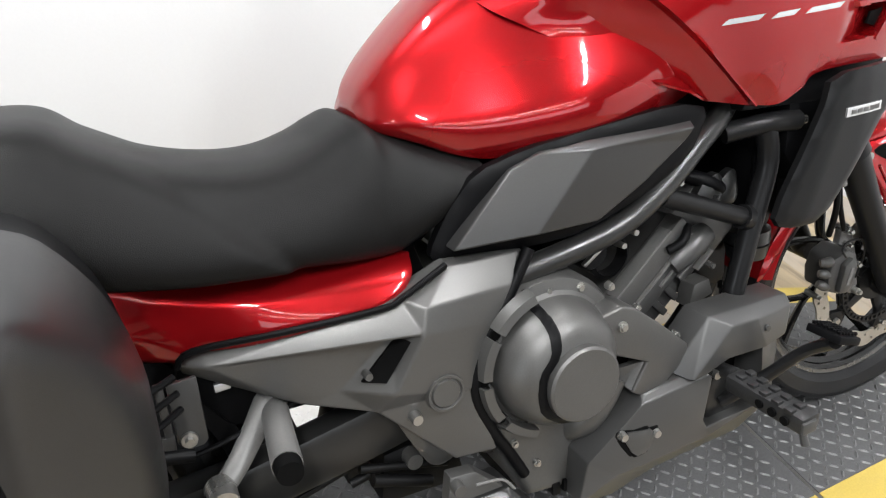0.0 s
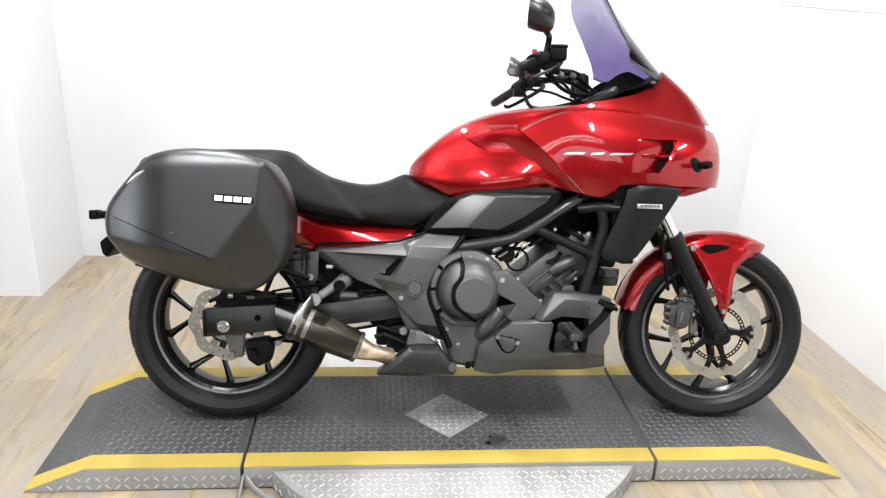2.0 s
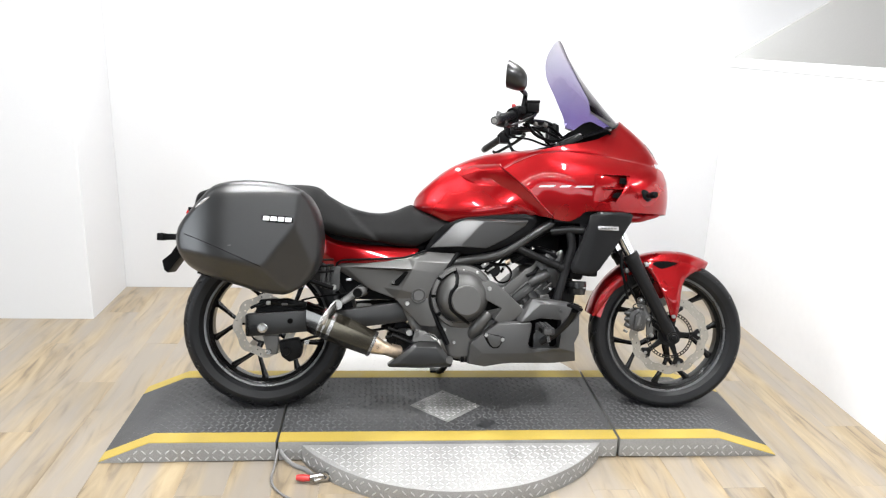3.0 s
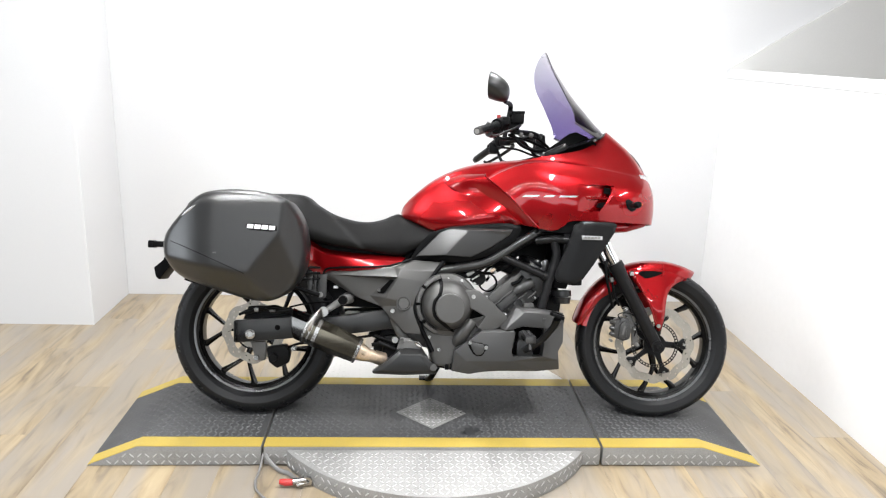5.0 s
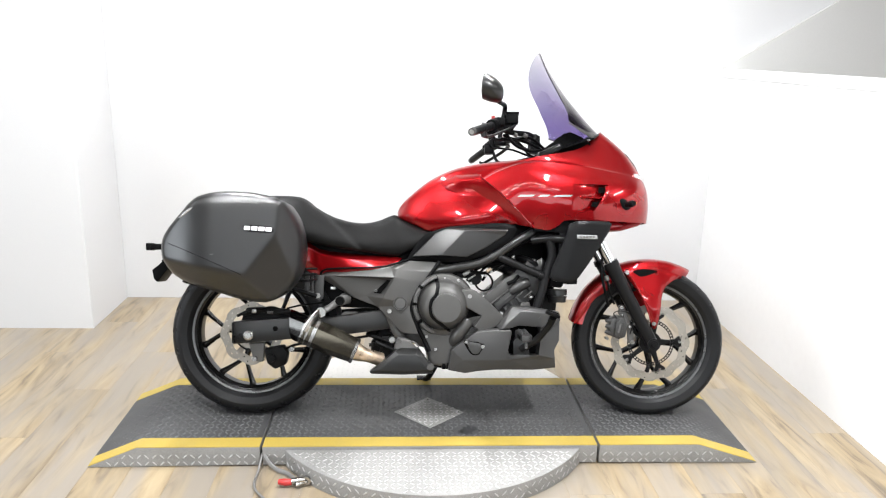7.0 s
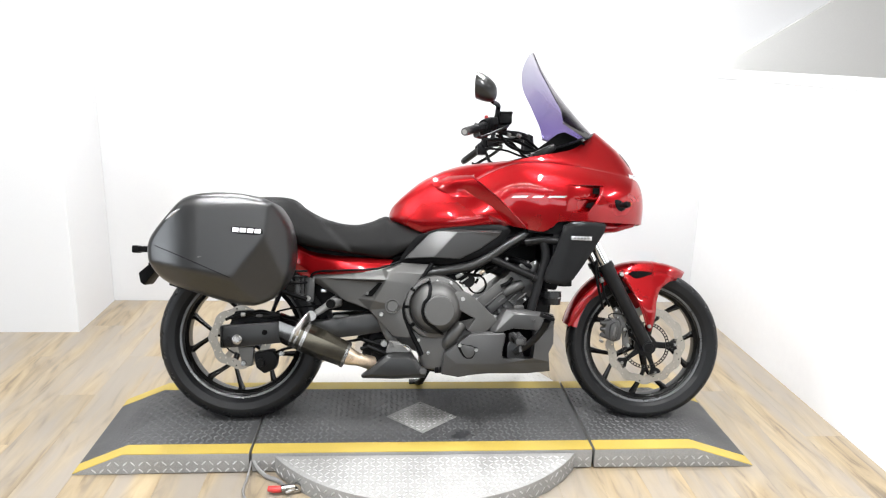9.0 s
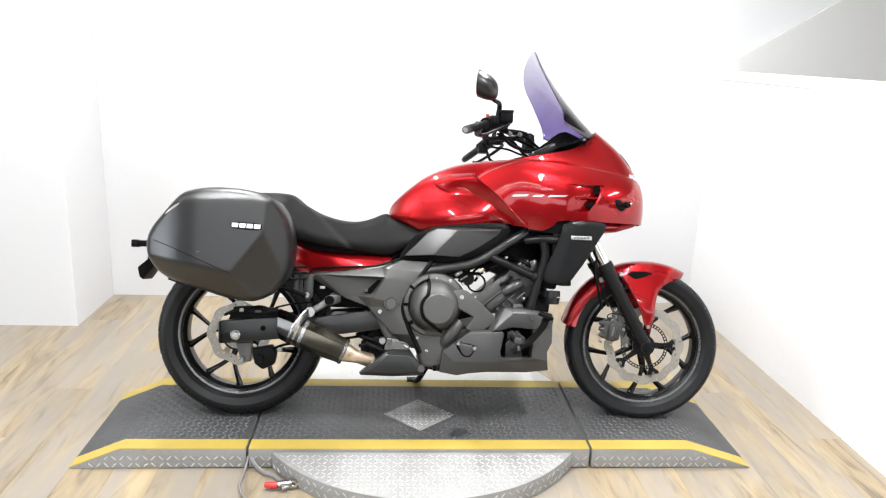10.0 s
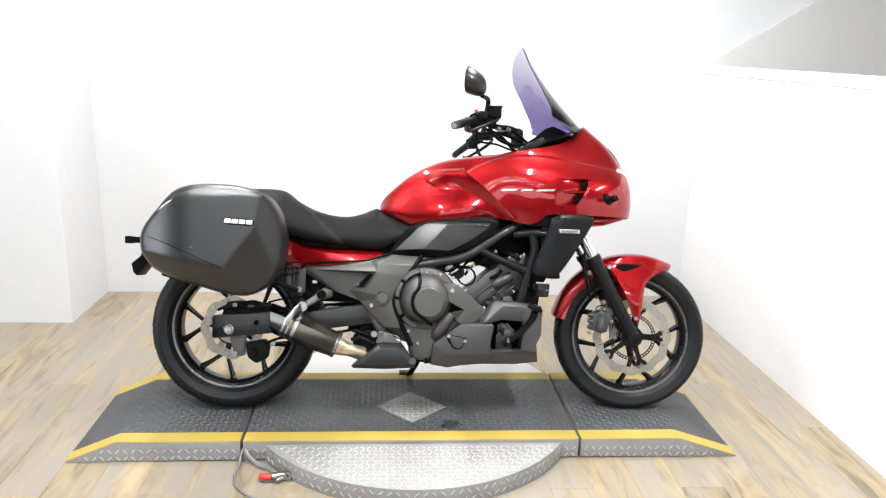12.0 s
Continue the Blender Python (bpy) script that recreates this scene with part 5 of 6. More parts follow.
for s in (1, -1):
    bm = facets(cowl_pts, cowl_faces, 0.07, 0.003, 10, 2)
    cowl = part("lower_cowl", bm if s == 1 else mirrored(bm), COWL, bike, "satin dark grey plastic lower cowl", sharp=50)
    bm = facets(upper_pts, upper_faces, 0.05, 0.003, 10, 2)
    part("upper_cowl", bm if s == 1 else mirrored(bm), COWL, cowl, sharp=50)
    mk = lambda bm: bm if s == 1 else mirrored(bm)
    part("access_cover", mk(panel([(0.034, 0.304), (0.120, 0.290), (0.116, 0.268), (0.096, 0.240), (0.066, 0.240), (0.048, 0.264)], lambda x, z: cowl_y(x, z) - 0.001, 0.004, 0.006, 0.004, 0.008)), SHADE_AND_BLACK, cowl)
    part("access_plate", mk(panel([(0.044, 0.296), (0.110, 0.282), (0.092, 0.248), (0.068, 0.248)], lambda x, z: cowl_y(x, z) - 0.005, 0.006, 0.004, 0.002, 0.008, 1)), COWL, cowl)
    for bx, bz in ((0.048, 0.291), (0.107, 0.274)):
        part("bolt", mk(rod((bx, -0.248, bz), (bx, -0.2575, bz), 0.0075, 0.0058, 14, 0.002)), BOLT, cowl)
    part("cowl_bolt", mk(rod((0.318, -0.236, 0.378), (0.318, -0.2545, 0.378), 0.006, 0.005, 12)), COWL, cowl)
    # Black sheet paints the shade inside the cowl's peg opening.
    part("hollow_shade", mk(panel([(0.195, 0.235), (0.195, 0.330), (0.240, 0.355), (0.325, 0.350), (0.325, 0.238)], lambda x, z: -0.1925, 0.003, 0.004, 0.001, 0.012)), SHADE_AND_BLACK, cowl)
    bracket = part("peg_bracket", mk(prism([(0.222, 0.226), (0.222, 0.290), (0.240, 0.318), (0.262, 0.312), (0.272, 0.292), (0.286, 0.234), (0.282, 0.226)], -0.232, -0.200, 0.004)), DARK_COVER, bike, "black footpeg bracket")
    peg = part("footpeg", mk(merged(rod((0.250, -0.212, 0.318), (0.247, -0.262, 0.326), 0.011, 0.012, 14, 0.002), box(0.242, -0.330, 0.322, 0.036, 0.130, 0.026, 0.006, Matrix.Rotation(radians(3), 4, "Z") @ Matrix.Rotation(radians(3), 4, "X")))), PEG_RUBBER, bracket, "worn black rubber footpeg")
    for k in range(5):
        yy = -0.284 - 0.022 * k
        for dx in (-0.009, 0.009):
            part("rib", mk(box(0.242 + dx + 0.05 * (yy + 0.33), yy, 0.335 + 0.052 * (yy + 0.33), 0.012, 0.013, 0.008, 0.002)), PEG_RUBBER, peg)
        part("dimple", mk(rod((0.2415 + 0.05 * (yy + 0.33) - 0.016, yy, 0.322 + 0.052 * (yy + 0.33)), (0.2415 + 0.05 * (yy + 0.33) - 0.0195, yy, 0.322 + 0.052 * (yy + 0.33)), 0.0068, 0.0068, 12)), SHADE_AND_BLACK, peg)
    part("end_plate", mk(box(0.2385, -0.397, 0.318, 0.026, 0.005, 0.018, 0.003)), COWL, peg, "grey end plate")
    part("feeler", mk(rod((0.241, -0.385, 0.306), (0.243, -0.391, 0.284), 0.005, 0.006, 10, 0.001)), COWL, peg)
    part("pivot", mk(rod((0.236, -0.226, 0.318), (0.236, -0.240, 0.318), 0.008, 0.007, 12, 0.001)), BOLT, bracket)
pedal = part("brake_pedal", tube([(0.250, -0.232, 0.262), (0.300, -0.262, 0.300), (0.338, -0.300, 0.352), (0.345, -0.345, 0.388)], [0.010, 0.010, 0.009, 0.010], 12, 6, 1.5), SATIN_BLACK, bike, "black rear brake pedal")
part("pedal_pad", box(0.345, -0.340, 0.398, 0.045, 0.055, 0.012, 0.003, Matrix.Rotation(radians(20), 4, "Y")), BLACK, pedal, "black knurled pedal pad")
for i in range(6):
    for j in range(6):
        part("stud", box(0.3285 + 0.0065 * i + 0.002, -0.360 + 0.008 * j, 0.4075 - 0.0024 * (i - 2.5), 0.0036, 0.0044, 0.004), BLACK, pedal)
part("belly", prism([(-0.09, 0.19), (-0.06, 0.26), (0.30, 0.30), (0.37, 0.22), (0.37, 0.19), (0.05, 0.165)], -0.155, 0.16, 0.015), ENGINE_DARK, bike, "black sump")
part("drain_block", merged(box(-0.002, -0.185, 0.197, 0.036, 0.03, 0.022, 0.004), box(0.03, -0.182, 0.195, 0.018, 0.03, 0.026, 0.003), box(-0.03, -0.182, 0.195, 0.014, 0.03, 0.022, 0.003)), BLACK, bike)
part("plug", box(-0.448, -0.105, 0.478, 0.020, 0.010, 0.011, 0.002), SILVER, bike, "small pale connector plug")
pivot_plate = part("pivot_arm", panel([(-0.262, 0.408), (-0.238, 0.415), (-0.180, 0.315), (-0.170, 0.290), (-0.196, 0.284), (-0.214, 0.296)], lambda x, z: -0.165, 0.02, 0.008, 0.006, 0.01), SATIN_GREY, bike, "grey frame pivot arm")
shield_pts = [(-0.303, -0.236, 0.180), (-0.255, -0.240, 0.218), (-0.211, -0.238, 0.256), (-0.190, -0.224, 0.266), (-0.124, -0.226, 0.264), (-0.104, -0.236, 0.236), (-0.070, -0.236, 0.188), (-0.074, -0.222, 0.172), (-0.180, -0.222, 0.168), (-0.296, -0.226, 0.172),
              (-0.198, -0.246, 0.246), (-0.134, -0.246, 0.244), (-0.092, -0.246, 0.190), (-0.180, -0.246, 0.184), (-0.268, -0.245, 0.188)]
shield_faces = [(0, 1, 14), (1, 2, 10, 14), (2, 3, 10), (3, 4, 11, 10), (4, 5, 12, 11), (5, 6, 12), (6, 7, 8, 13, 12), (8, 9, 14, 13), (9, 0, 14), (10, 11, 12, 13, 14)]
shield = part("exhaust_shield", facets(shield_pts, shield_faces, 0.05, 0.003, 8, 2), DARK_COVER, bike, "matt black exhaust shield", sharp=50)
part("bracket", facets([(-0.204, -0.214, 0.304), (-0.168, -0.216, 0.300), (-0.128, -0.222, 0.262), (-0.216, -0.222, 0.262)], [(0, 1, 2, 3)], 0.02, 0.003), SATIN_GREY, shield, "grey cast bracket")
part("bright_edge", tube([(-0.176, -0.232, 0.293), (-0.140, -0.236, 0.289), (-0.124, -0.240, 0.270)], 0.0022, 8, 4), PEG, shield)
for bx, by, bz, r in ((-0.198, -0.225, 0.291, 0.010), (-0.082, -0.242, 0.199, 0.014)):
    part("bolt", rod((bx, by + 0.01, bz), (bx, by - 0.006, bz), r, r * 0.85, 16, 0.002), SATIN_GREY, shield)
A, B = Vector((-0.580, -0.222, 0.349)), Vector((-0.345, -0.218, 0.249))


def oval(u, w, h, n=48):
    """A softly six-sided section across the silencer at the way u along it."""
    p = A + (B - A) * u
    t = (B - A).normalized()
    side = Vector((0, 1, 0))
    up = t.cross(side).normalized()
    out = []
    for k in range(n):
        a = 2 * math.pi * k / n
        c, s_ = math.cos(a), math.sin(a)
        m = 0.12 + 0.88 * math.cos(math.pi / 6) / math.cos((a + math.pi / 6) % (math.pi / 3) - math.pi / 6)
        out.append(p + side * (1.10 * w * m * c) + up * (1.02 * h * m * s_))
    return out


silencer = part("silencer", skin([oval(u, w, h) for u, w, h in ((0.16, 0.0, 0.0), (0.16, 0.050, 0.050), (0.20, 0.051, 0.051), (0.55, 0.051, 0.051), (0.93, 0.045, 0.045), (0.97, 0.043, 0.043), (0.98, 0.0, 0.0))], closed=True), MUFFLER, bike, "dark polished six-sided exhaust silencer", sharp=20)


def cut_ring(u, w, lean):
    """A section of the silencer cut on the slant, so that its end stands upright."""
    ring, up = oval(u, w, w), (B - A).normalized().cross(Vector((0, 1, 0))).normalized()
    centre = A + (B - A) * u
    return [p + (B - A) * (lean * (p - centre).dot(up) / 0.05) for p in ring]


part("end_cap", skin([cut_ring(0.10, 0.0, 0), cut_ring(0.07, 0.030, -0.05), cut_ring(0.0, 0.040, -0.085), cut_ring(-0.035, 0.045, -0.085), cut_ring(-0.030, 0.048, -0.085), oval(0.08, 0.0505, 0.0505), oval(0.165, 0.0512, 0.0512), oval(0.165, 0.0, 0.0)], closed=True), DARK_CHROME, silencer, "dark polished end cap cut upright", sharp=20)
part("outlet", skin([cut_ring(0.085, 0.0, 0), cut_ring(0.065, 0.027, -0.05), cut_ring(0.004, 0.0385, -0.085), cut_ring(-0.022, 0.0425, -0.085)], closed=True), SHADE_AND_BLACK, silencer, "black inside of the outlet")
for u0, u1 in ((0.155, 0.185), (0.225, 0.250), (0.300, 0.350)):
    part("band", skin([oval(u, w, w) for u, w in ((u0, 0.049), (u0, 0.0525), (u1, 0.0525), (u1, 0.049))], closed=True), STEEL, silencer, "polished steel band")
part("end_ring", skin([oval(u, w, w) for u, w in ((0.925, 0.043), (0.925, 0.0475), (0.965, 0.0465), (0.965, 0.041))], closed=True), STEEL, silencer, "polished steel ring")
part("link_pipe", tube([B + (B - A) * -0.05, B + (B - A) * 0.06, B + Vector((0.045, 0.012, -0.016)), B + Vector((0.08, 0.035, -0.03))], [0.036, 0.030, 0.024, 0.024, 0.026], 20, 5), HEAT, silencer, "heat-tinted steel pipe")
hang = part("silencer_hanger", merged(tube([(-0.530, -0.276, 0.330), (-0.516, -0.268, 0.356), (-0.494, -0.235, 0.384), (-0.482, -0.212, 0.394)], [0.014, 0.015, 0.016, 0.016], 12, 5, 0.3)), STEEL, bike, "steel silencer hanger")
part("hanger_bolt", merged(rod((-0.482, -0.185, 0.393), (-0.482, -0.222, 0.393), 0.0185, 0.0175, 22, 0.003), rod((-0.482, -0.220, 0.393), (-0.482, -0.226, 0.393), 0.008, 0.007, 6)), BOLT, hang, "pale round hanger bolt")
stay = part("passenger_peg_stay", tube([(-0.480, -0.192, 0.394), (-0.452, -0.170, 0.410), (-0.426, -0.146, 0.428), (-0.402, -0.125, 0.446), (-0.392, -0.118, 0.450)], [0.013, 0.014, 0.015, 0.018, 0.016], 12, 5, 0.6), PEG, bike, "cast grey passenger footpeg stay")
peg = part("passenger_peg", tube([(-0.394, -0.118, 0.436), (-0.402, -0.180, 0.437), (-0.410, -0.250, 0.438)], [0.018, 0.0175, 0.018], 18, 4), PEG, stay, "folding passenger footpeg")
part("peg_end", rod((-0.410, -0.248, 0.438), (-0.411, -0.268, 0.438), 0.0168, 0.0150, 20, 0.003), SHADE_AND_BLACK, peg, "black rubber peg end")
part("stay_bolt", rod((-0.386, -0.120, 0.444), (-0.387, -0.138, 0.443), 0.008, 0.007, 14), BOLT, stay)

# swing arm
swing = part("swing_arm", merged(prism([(-0.822, 0.350), (-0.812, 0.354), (-0.600, 0.368), (-0.590, 0.290), (-0.812, 0.270), (-0.820, 0.274)], -0.152, -0.112, 0.006),
                                 prism([(-0.600, 0.366), (-0.450, 0.372), (-0.250, 0.402), (-0.215, 0.392), (-0.222, 0.330), (-0.300, 0.318), (-0.440, 0.300), (-0.598, 0.292)], -0.142, -0.098, 0.008),
                                 prism([(-0.822, 0.350), (-0.600, 0.368), (-0.250, 0.400), (-0.222, 0.330), (-0.590, 0.290), (-0.820, 0.274)], 0.112, 0.150, 0.006), box(-0.40, 0, 0.35, 0.06, 0.26, 0.05, 0.01)), DARK_COVER, bike, "satin black box-section swing arm", xf=Matrix.Translation((0.006, 0, 0)))
axle = part("axle_nut", merged(lathe([(0.0, -0.014), (0.011, -0.014), (0.012, -0.008), (0.018, -0.006), (0.019, 0.0)], REAR[0], REAR[1], 24, False, -0.152)), STEEL, swing, "steel axle nut")
part("grommet", lathe([(0.0, -0.002), (0.006, -0.004), (0.009, -0.003), (0.010, 0.0)], -0.655, 0.328, 18, False, -0.152), SHADE_AND_BLACK, swing)
part("axle", rod((REAR[0], -0.16, REAR[1]), (REAR[0], 0.16, REAR[1]), 0.011), STEEL, swing)
part("adjuster", box(-0.806, -0.155, 0.312, 0.004, 0.004, 0.074, 0.001), ENGINE_DARK, swing)
part("rear_caliper", merged(prism([(-0.700, 0.250), (-0.690, 0.195), (-0.660, 0.172), (-0.620, 0.190), (-0.612, 0.232), (-0.630, 0.262)], -0.125, -0.060, 0.010), rod((-0.672, -0.125, 0.215), (-0.672, -0.135, 0.215), 0.016, 0.014, 18, 0.003)), ENGINE_DARK, bike, "black rear brake caliper")
part("caliper_bracket", prism([(-0.76, 0.27), (-0.70, 0.27), (-0.705, 0.20), (-0.74, 0.20)], -0.112, -0.098, 0.004), PEG, bike, "cast aluminium caliper bracket")
for bx, bz in ((-0.598, 0.248), (-0.735, 0.212)):
    part("bolt", rod((bx, -0.105, bz), (bx, -0.130, bz), 0.010, 0.009, 14, 0.002), BOLT, swing)
part("brake_hose", tube([(-0.62, -0.10, 0.25), (-0.56, -0.125, 0.270), (-0.40, -0.120, 0.285), (-0.30, -0.11, 0.30)], 0.005, 8, 5), BLACK, swing)
part("rear_linkage", merged(rod((-0.25, -0.08, 0.29), (-0.25, 0.08, 0.29), 0.03, 0.03, 20, 0.004), rod((-0.31, -0.10, 0.262), (-0.20, -0.10, 0.282), 0.007), box(-0.26, -0.02, 0.25, 0.09, 0.08, 0.05, 0.01), rod((-0.30, 0.0, 0.28), (-0.20, 0, 0.55), 0.03, 0.03, 18)), ENGINE_DARK, bike, "black rear suspension linkage")
part("collector_box", merged(prism([(-0.275, 0.215), (-0.262, 0.300), (-0.150, 0.306), (-0.135, 0.205)], -0.115, 0.10, 0.014), rod((-0.30, -0.125, 0.300), (-0.17, -0.125, 0.258), 0.006), rod((-0.285, -0.128, 0.276), (-0.20, -0.128, 0.240), 0.009)), ENGINE_DARK, bike, "black exhaust collector box")
part("linkage_bolt", rod((-0.222, -0.10, 0.285), (-0.222, -0.135, 0.285), 0.014, 0.012, 16, 0.002), BOLT, bike)
part("hugger", skin([[(REAR[0] + r * math.cos(a), y, REAR[1] + r * math.sin(a)) for r, y in ((0.30, -0.09), (0.328, -0.085), (0.338, -0.04), (0.34, 0.0), (0.338, 0.04), (0.328, -0.085), (0.30, 0.09))] for a in np.linspace(radians(12), radians(75), 22)], 0.004), BLACK, bike, "black rear tyre hugger")
part("rear_mudguard", skin([[(x, y, z - 0.6 * y * y) for y in np.linspace(-0.095, 0.095, 9)] for x, z in ((-0.42, 0.52), (-0.55, 0.63), (-0.80, 0.665), (-0.98, 0.665), (-1.05, 0.64), (-1.09, 0.58))], 0.006), BLACK, bike, "black rear mudguard")
lamp = part("tail_lamp", prism([(-1.02, 0.69), (-1.05, 0.715), (-1.04, 0.735), (-1.00, 0.745)], -0.08, 0.08, 0.008), LAMP_RED, bike, "red tail lamp")
for s in (-1, 1):
    sig = part("rear_signal", merged(rod((-1.095, s * 0.05, 0.626), (-1.092, s * 0.13, 0.627), 0.009, 0.008, 12), box(-1.082, s * 0.15, 0.627, 0.045, 0.045, 0.022, 0.006), box(-1.112, s * 0.15, 0.627, 0.022, 0.05, 0.027, 0.005)), BLACK, bike, "small black rear turn signal")
part("plate_bracket", merged(prism([(-1.06, 0.62), (-1.11, 0.565), (-1.140, 0.540), (-1.132, 0.505), (-1.118, 0.493), (-1.095, 0.525), (-1.06, 0.57)], -0.05, 0.06, 0.005)), BLACK, bike, "black number plate bracket")
for k in range(3):
    part("carrier_rod", tube([(-0.60 + 0.004 * k, -0.20, 0.505 + 0.022 * k), (-0.54, -0.215, 0.508 + 0.022 * k), (-0.50, -0.19, 0.512 + 0.02 * k)], 0.004, 8, 4), BLACK, bike, "black case carrier rod")
part("carrier_plate", merged(prism([(-0.548, 0.448), (-0.546, 0.537), (-0.528, 0.537), (-0.530, 0.458)], -0.170, -0.163, 0.002), prism([(-0.532, 0.448), (-0.531, 0.470), (-0.514, 0.470), (-0.516, 0.446)], -0.170, -0.163, 0.002), prism([(-0.524, 0.468), (-0.523, 0.537), (-0.513, 0.536), (-0.515, 0.468)], -0.170, -0.163, 0.002)), COWL, bike, "dark grey slotted case carrier plate")
tab = part("carrier_tab", prism([(-0.513, 0.448), (-0.510, 0.528), (-0.476, 0.528), (-0.479, 0.444), (-0.485, 0.438), (-0.503, 0.438)], -0.158, -0.151, 0.003), COWL, bike, "dark grey carrier tab")
part("bolt", merged(rod((-0.500, -0.156, 0.452), (-0.500, -0.162, 0.452), 0.0105, 0.0095, 16, 0.001), rod((-0.500, -0.161, 0.452), (-0.500, -0.168, 0.452), 0.006, 0.0055, 6)), BOLT, tab)
clutter = part("rear_harness", merged(*[tube([(-0.800 + 0.02 * k, -0.125 - 0.008 * (k % 3), 0.372 + 0.006 * k), (-0.735 + 0.015 * k, -0.135, 0.398 - 0.008 * (k % 2)), (-0.665, -0.140 + 0.006 * k, 0.384 + 0.010 * (k % 3)), (-0.598, -0.130, 0.392 - 0.006 * k)], 0.0055 + 0.001 * (k % 2), 8, 5) for k in range(4)]), ENGINE_DARK, bike, "black hoses and wires over the swing arm")
part("clip", box(-0.735, -0.142, 0.392, 0.016, 0.010, 0.014, 0.003), BOLT, clutter)
part("clip", box(-0.676, -0.146, 0.388, 0.022, 0.008, 0.009, 0.002), PEG, clutter)
part("caliper_mount", prism([(-0.790, 0.352), (-0.770, 0.402), (-0.700, 0.405), (-0.610, 0.398), (-0.600, 0.360)], -0.110, -0.092, 0.004), ENGINE_DARK, bike, "black rear brake bracket")
part("carrier_bar", tube([(-0.50, -0.19, 0.45), (-0.62, -0.20, 0.49), (-0.80, -0.205, 0.55), (-0.95, -0.2, 0.62), (-1.0, -0.15, 0.66)], 0.008, 10, 6), BLACK, bike, "black case carrier tube")
part("brake_line", tube([(-0.62, -0.10, 0.40), (-0.56, -0.13, 0.415), (-0.48, -0.15, 0.425), (-0.36, -0.13, 0.44)], 0.0035, 8, 6), BLACK, bike)
part("side_stand", merged(tube([(-0.02, 0.13, 0.20), (-0.065, 0.20, 0.10), (-0.085, 0.262, 0.075)], 0.012, 12, 4), box(-0.088, 0.268, 0.079, 0.06, 0.035, 0.010, 0.003, Matrix.Rotation(radians(16), 4, "X"))), SATIN_BLACK, bike, "black side stand, folded out")

# front fork, mudguard and handlebar, all turned a little to the right
fx = lambda z: GUARD[0] - 0.006 - (z - GUARD[1]) * math.tan(RAKE)
for s in (-1, 1):
    y = s * 0.110
    leg = part("fork_leg", merged(tube([(fx(0.282), y, 0.282), (fx(0.34), y, 0.34), (fx(0.585), y, 0.585)], [0.021, 0.0235, 0.0242, 0.0245, 0.0275], 22, 4), rod((fx(0.583), y, 0.583), (fx(0.602), y, 0.602), 0.031, 0.029, 22, 0.004), rod((FRONT[0], y - 0.026, FRONT[1]), (FRONT[0], y + 0.026, FRONT[1]), 0.024, 0.024, 20, 0.004)), SATIN_BLACK, bike, "satin black fork slider", xf=STEER)
    part("stanchion", rod((fx(0.58), y, 0.58), (fx(0.86), y, 0.86), 0.0205, 0.0205, 22), CHROME, leg, "chromed fork tube", xf=STEER)
    part("axle_cap", lathe([(0.0, -0.004), (0.009, -0.004), (0.011, -0.001), (0.016, -0.001), (0.018, 0.002)], FRONT[0], FRONT[1], 22, False, y - 0.028 if s < 0 else y + 0.026), ENGINE_DARK, leg, xf=STEER)
clamp = part("fork_clamp", merged(prism([(fx(0.84) - 0.05, 0.86), (fx(0.84) + 0.03, 0.89), (fx(0.84) + 0.04, 0.86), (fx(0.84) - 0.04, 0.83)], -0.135, 0.135, 0.01), prism([(fx(1.02) - 0.06, 1.015), (fx(1.02) + 0.025, 1.055), (fx(1.02) + 0.035, 1.03), (fx(1.02) - 0.05, 0.99)], -0.13, 0.13, 0.01)), SATIN_BLACK, bike, "black fork clamps", xf=STEER)
arc = lambda a, r: (GUARD[0] + r * math.cos(radians(a)), GUARD[1] + r * math.sin(radians(a)))


def guard_strip(a0, a1, r, w0, w1, tip=0.0, n=26):
    rows = []
    for k in range(n):
        u = k / (n - 1)
        a = a0 + (a1 - a0) * u
        w = w0 + (w1 - w0) * u
        w *= math.sqrt(max(0.02, 1 - max(0, (0.14 - u) / 0.145) ** 2)) if tip else 1
        row = []
        for y, dr in ((-1, -0.034), (-0.97, -0.018), (-0.88, -0.005), (-0.6, 0.004), (-0.25, 0.008), (0, 0.009), (0.25, 0.008), (0.6, 0.004), (0.88, -0.005), (0.97, -0.018), (1, -0.034)):
            x, z = arc(a, r + dr + 0.016 * max(0, 0.25 - u) * (1 if tip else 0))
            row.append((x, y * w, z))
        rows.append(row)
    return skin(rows, 0.004)


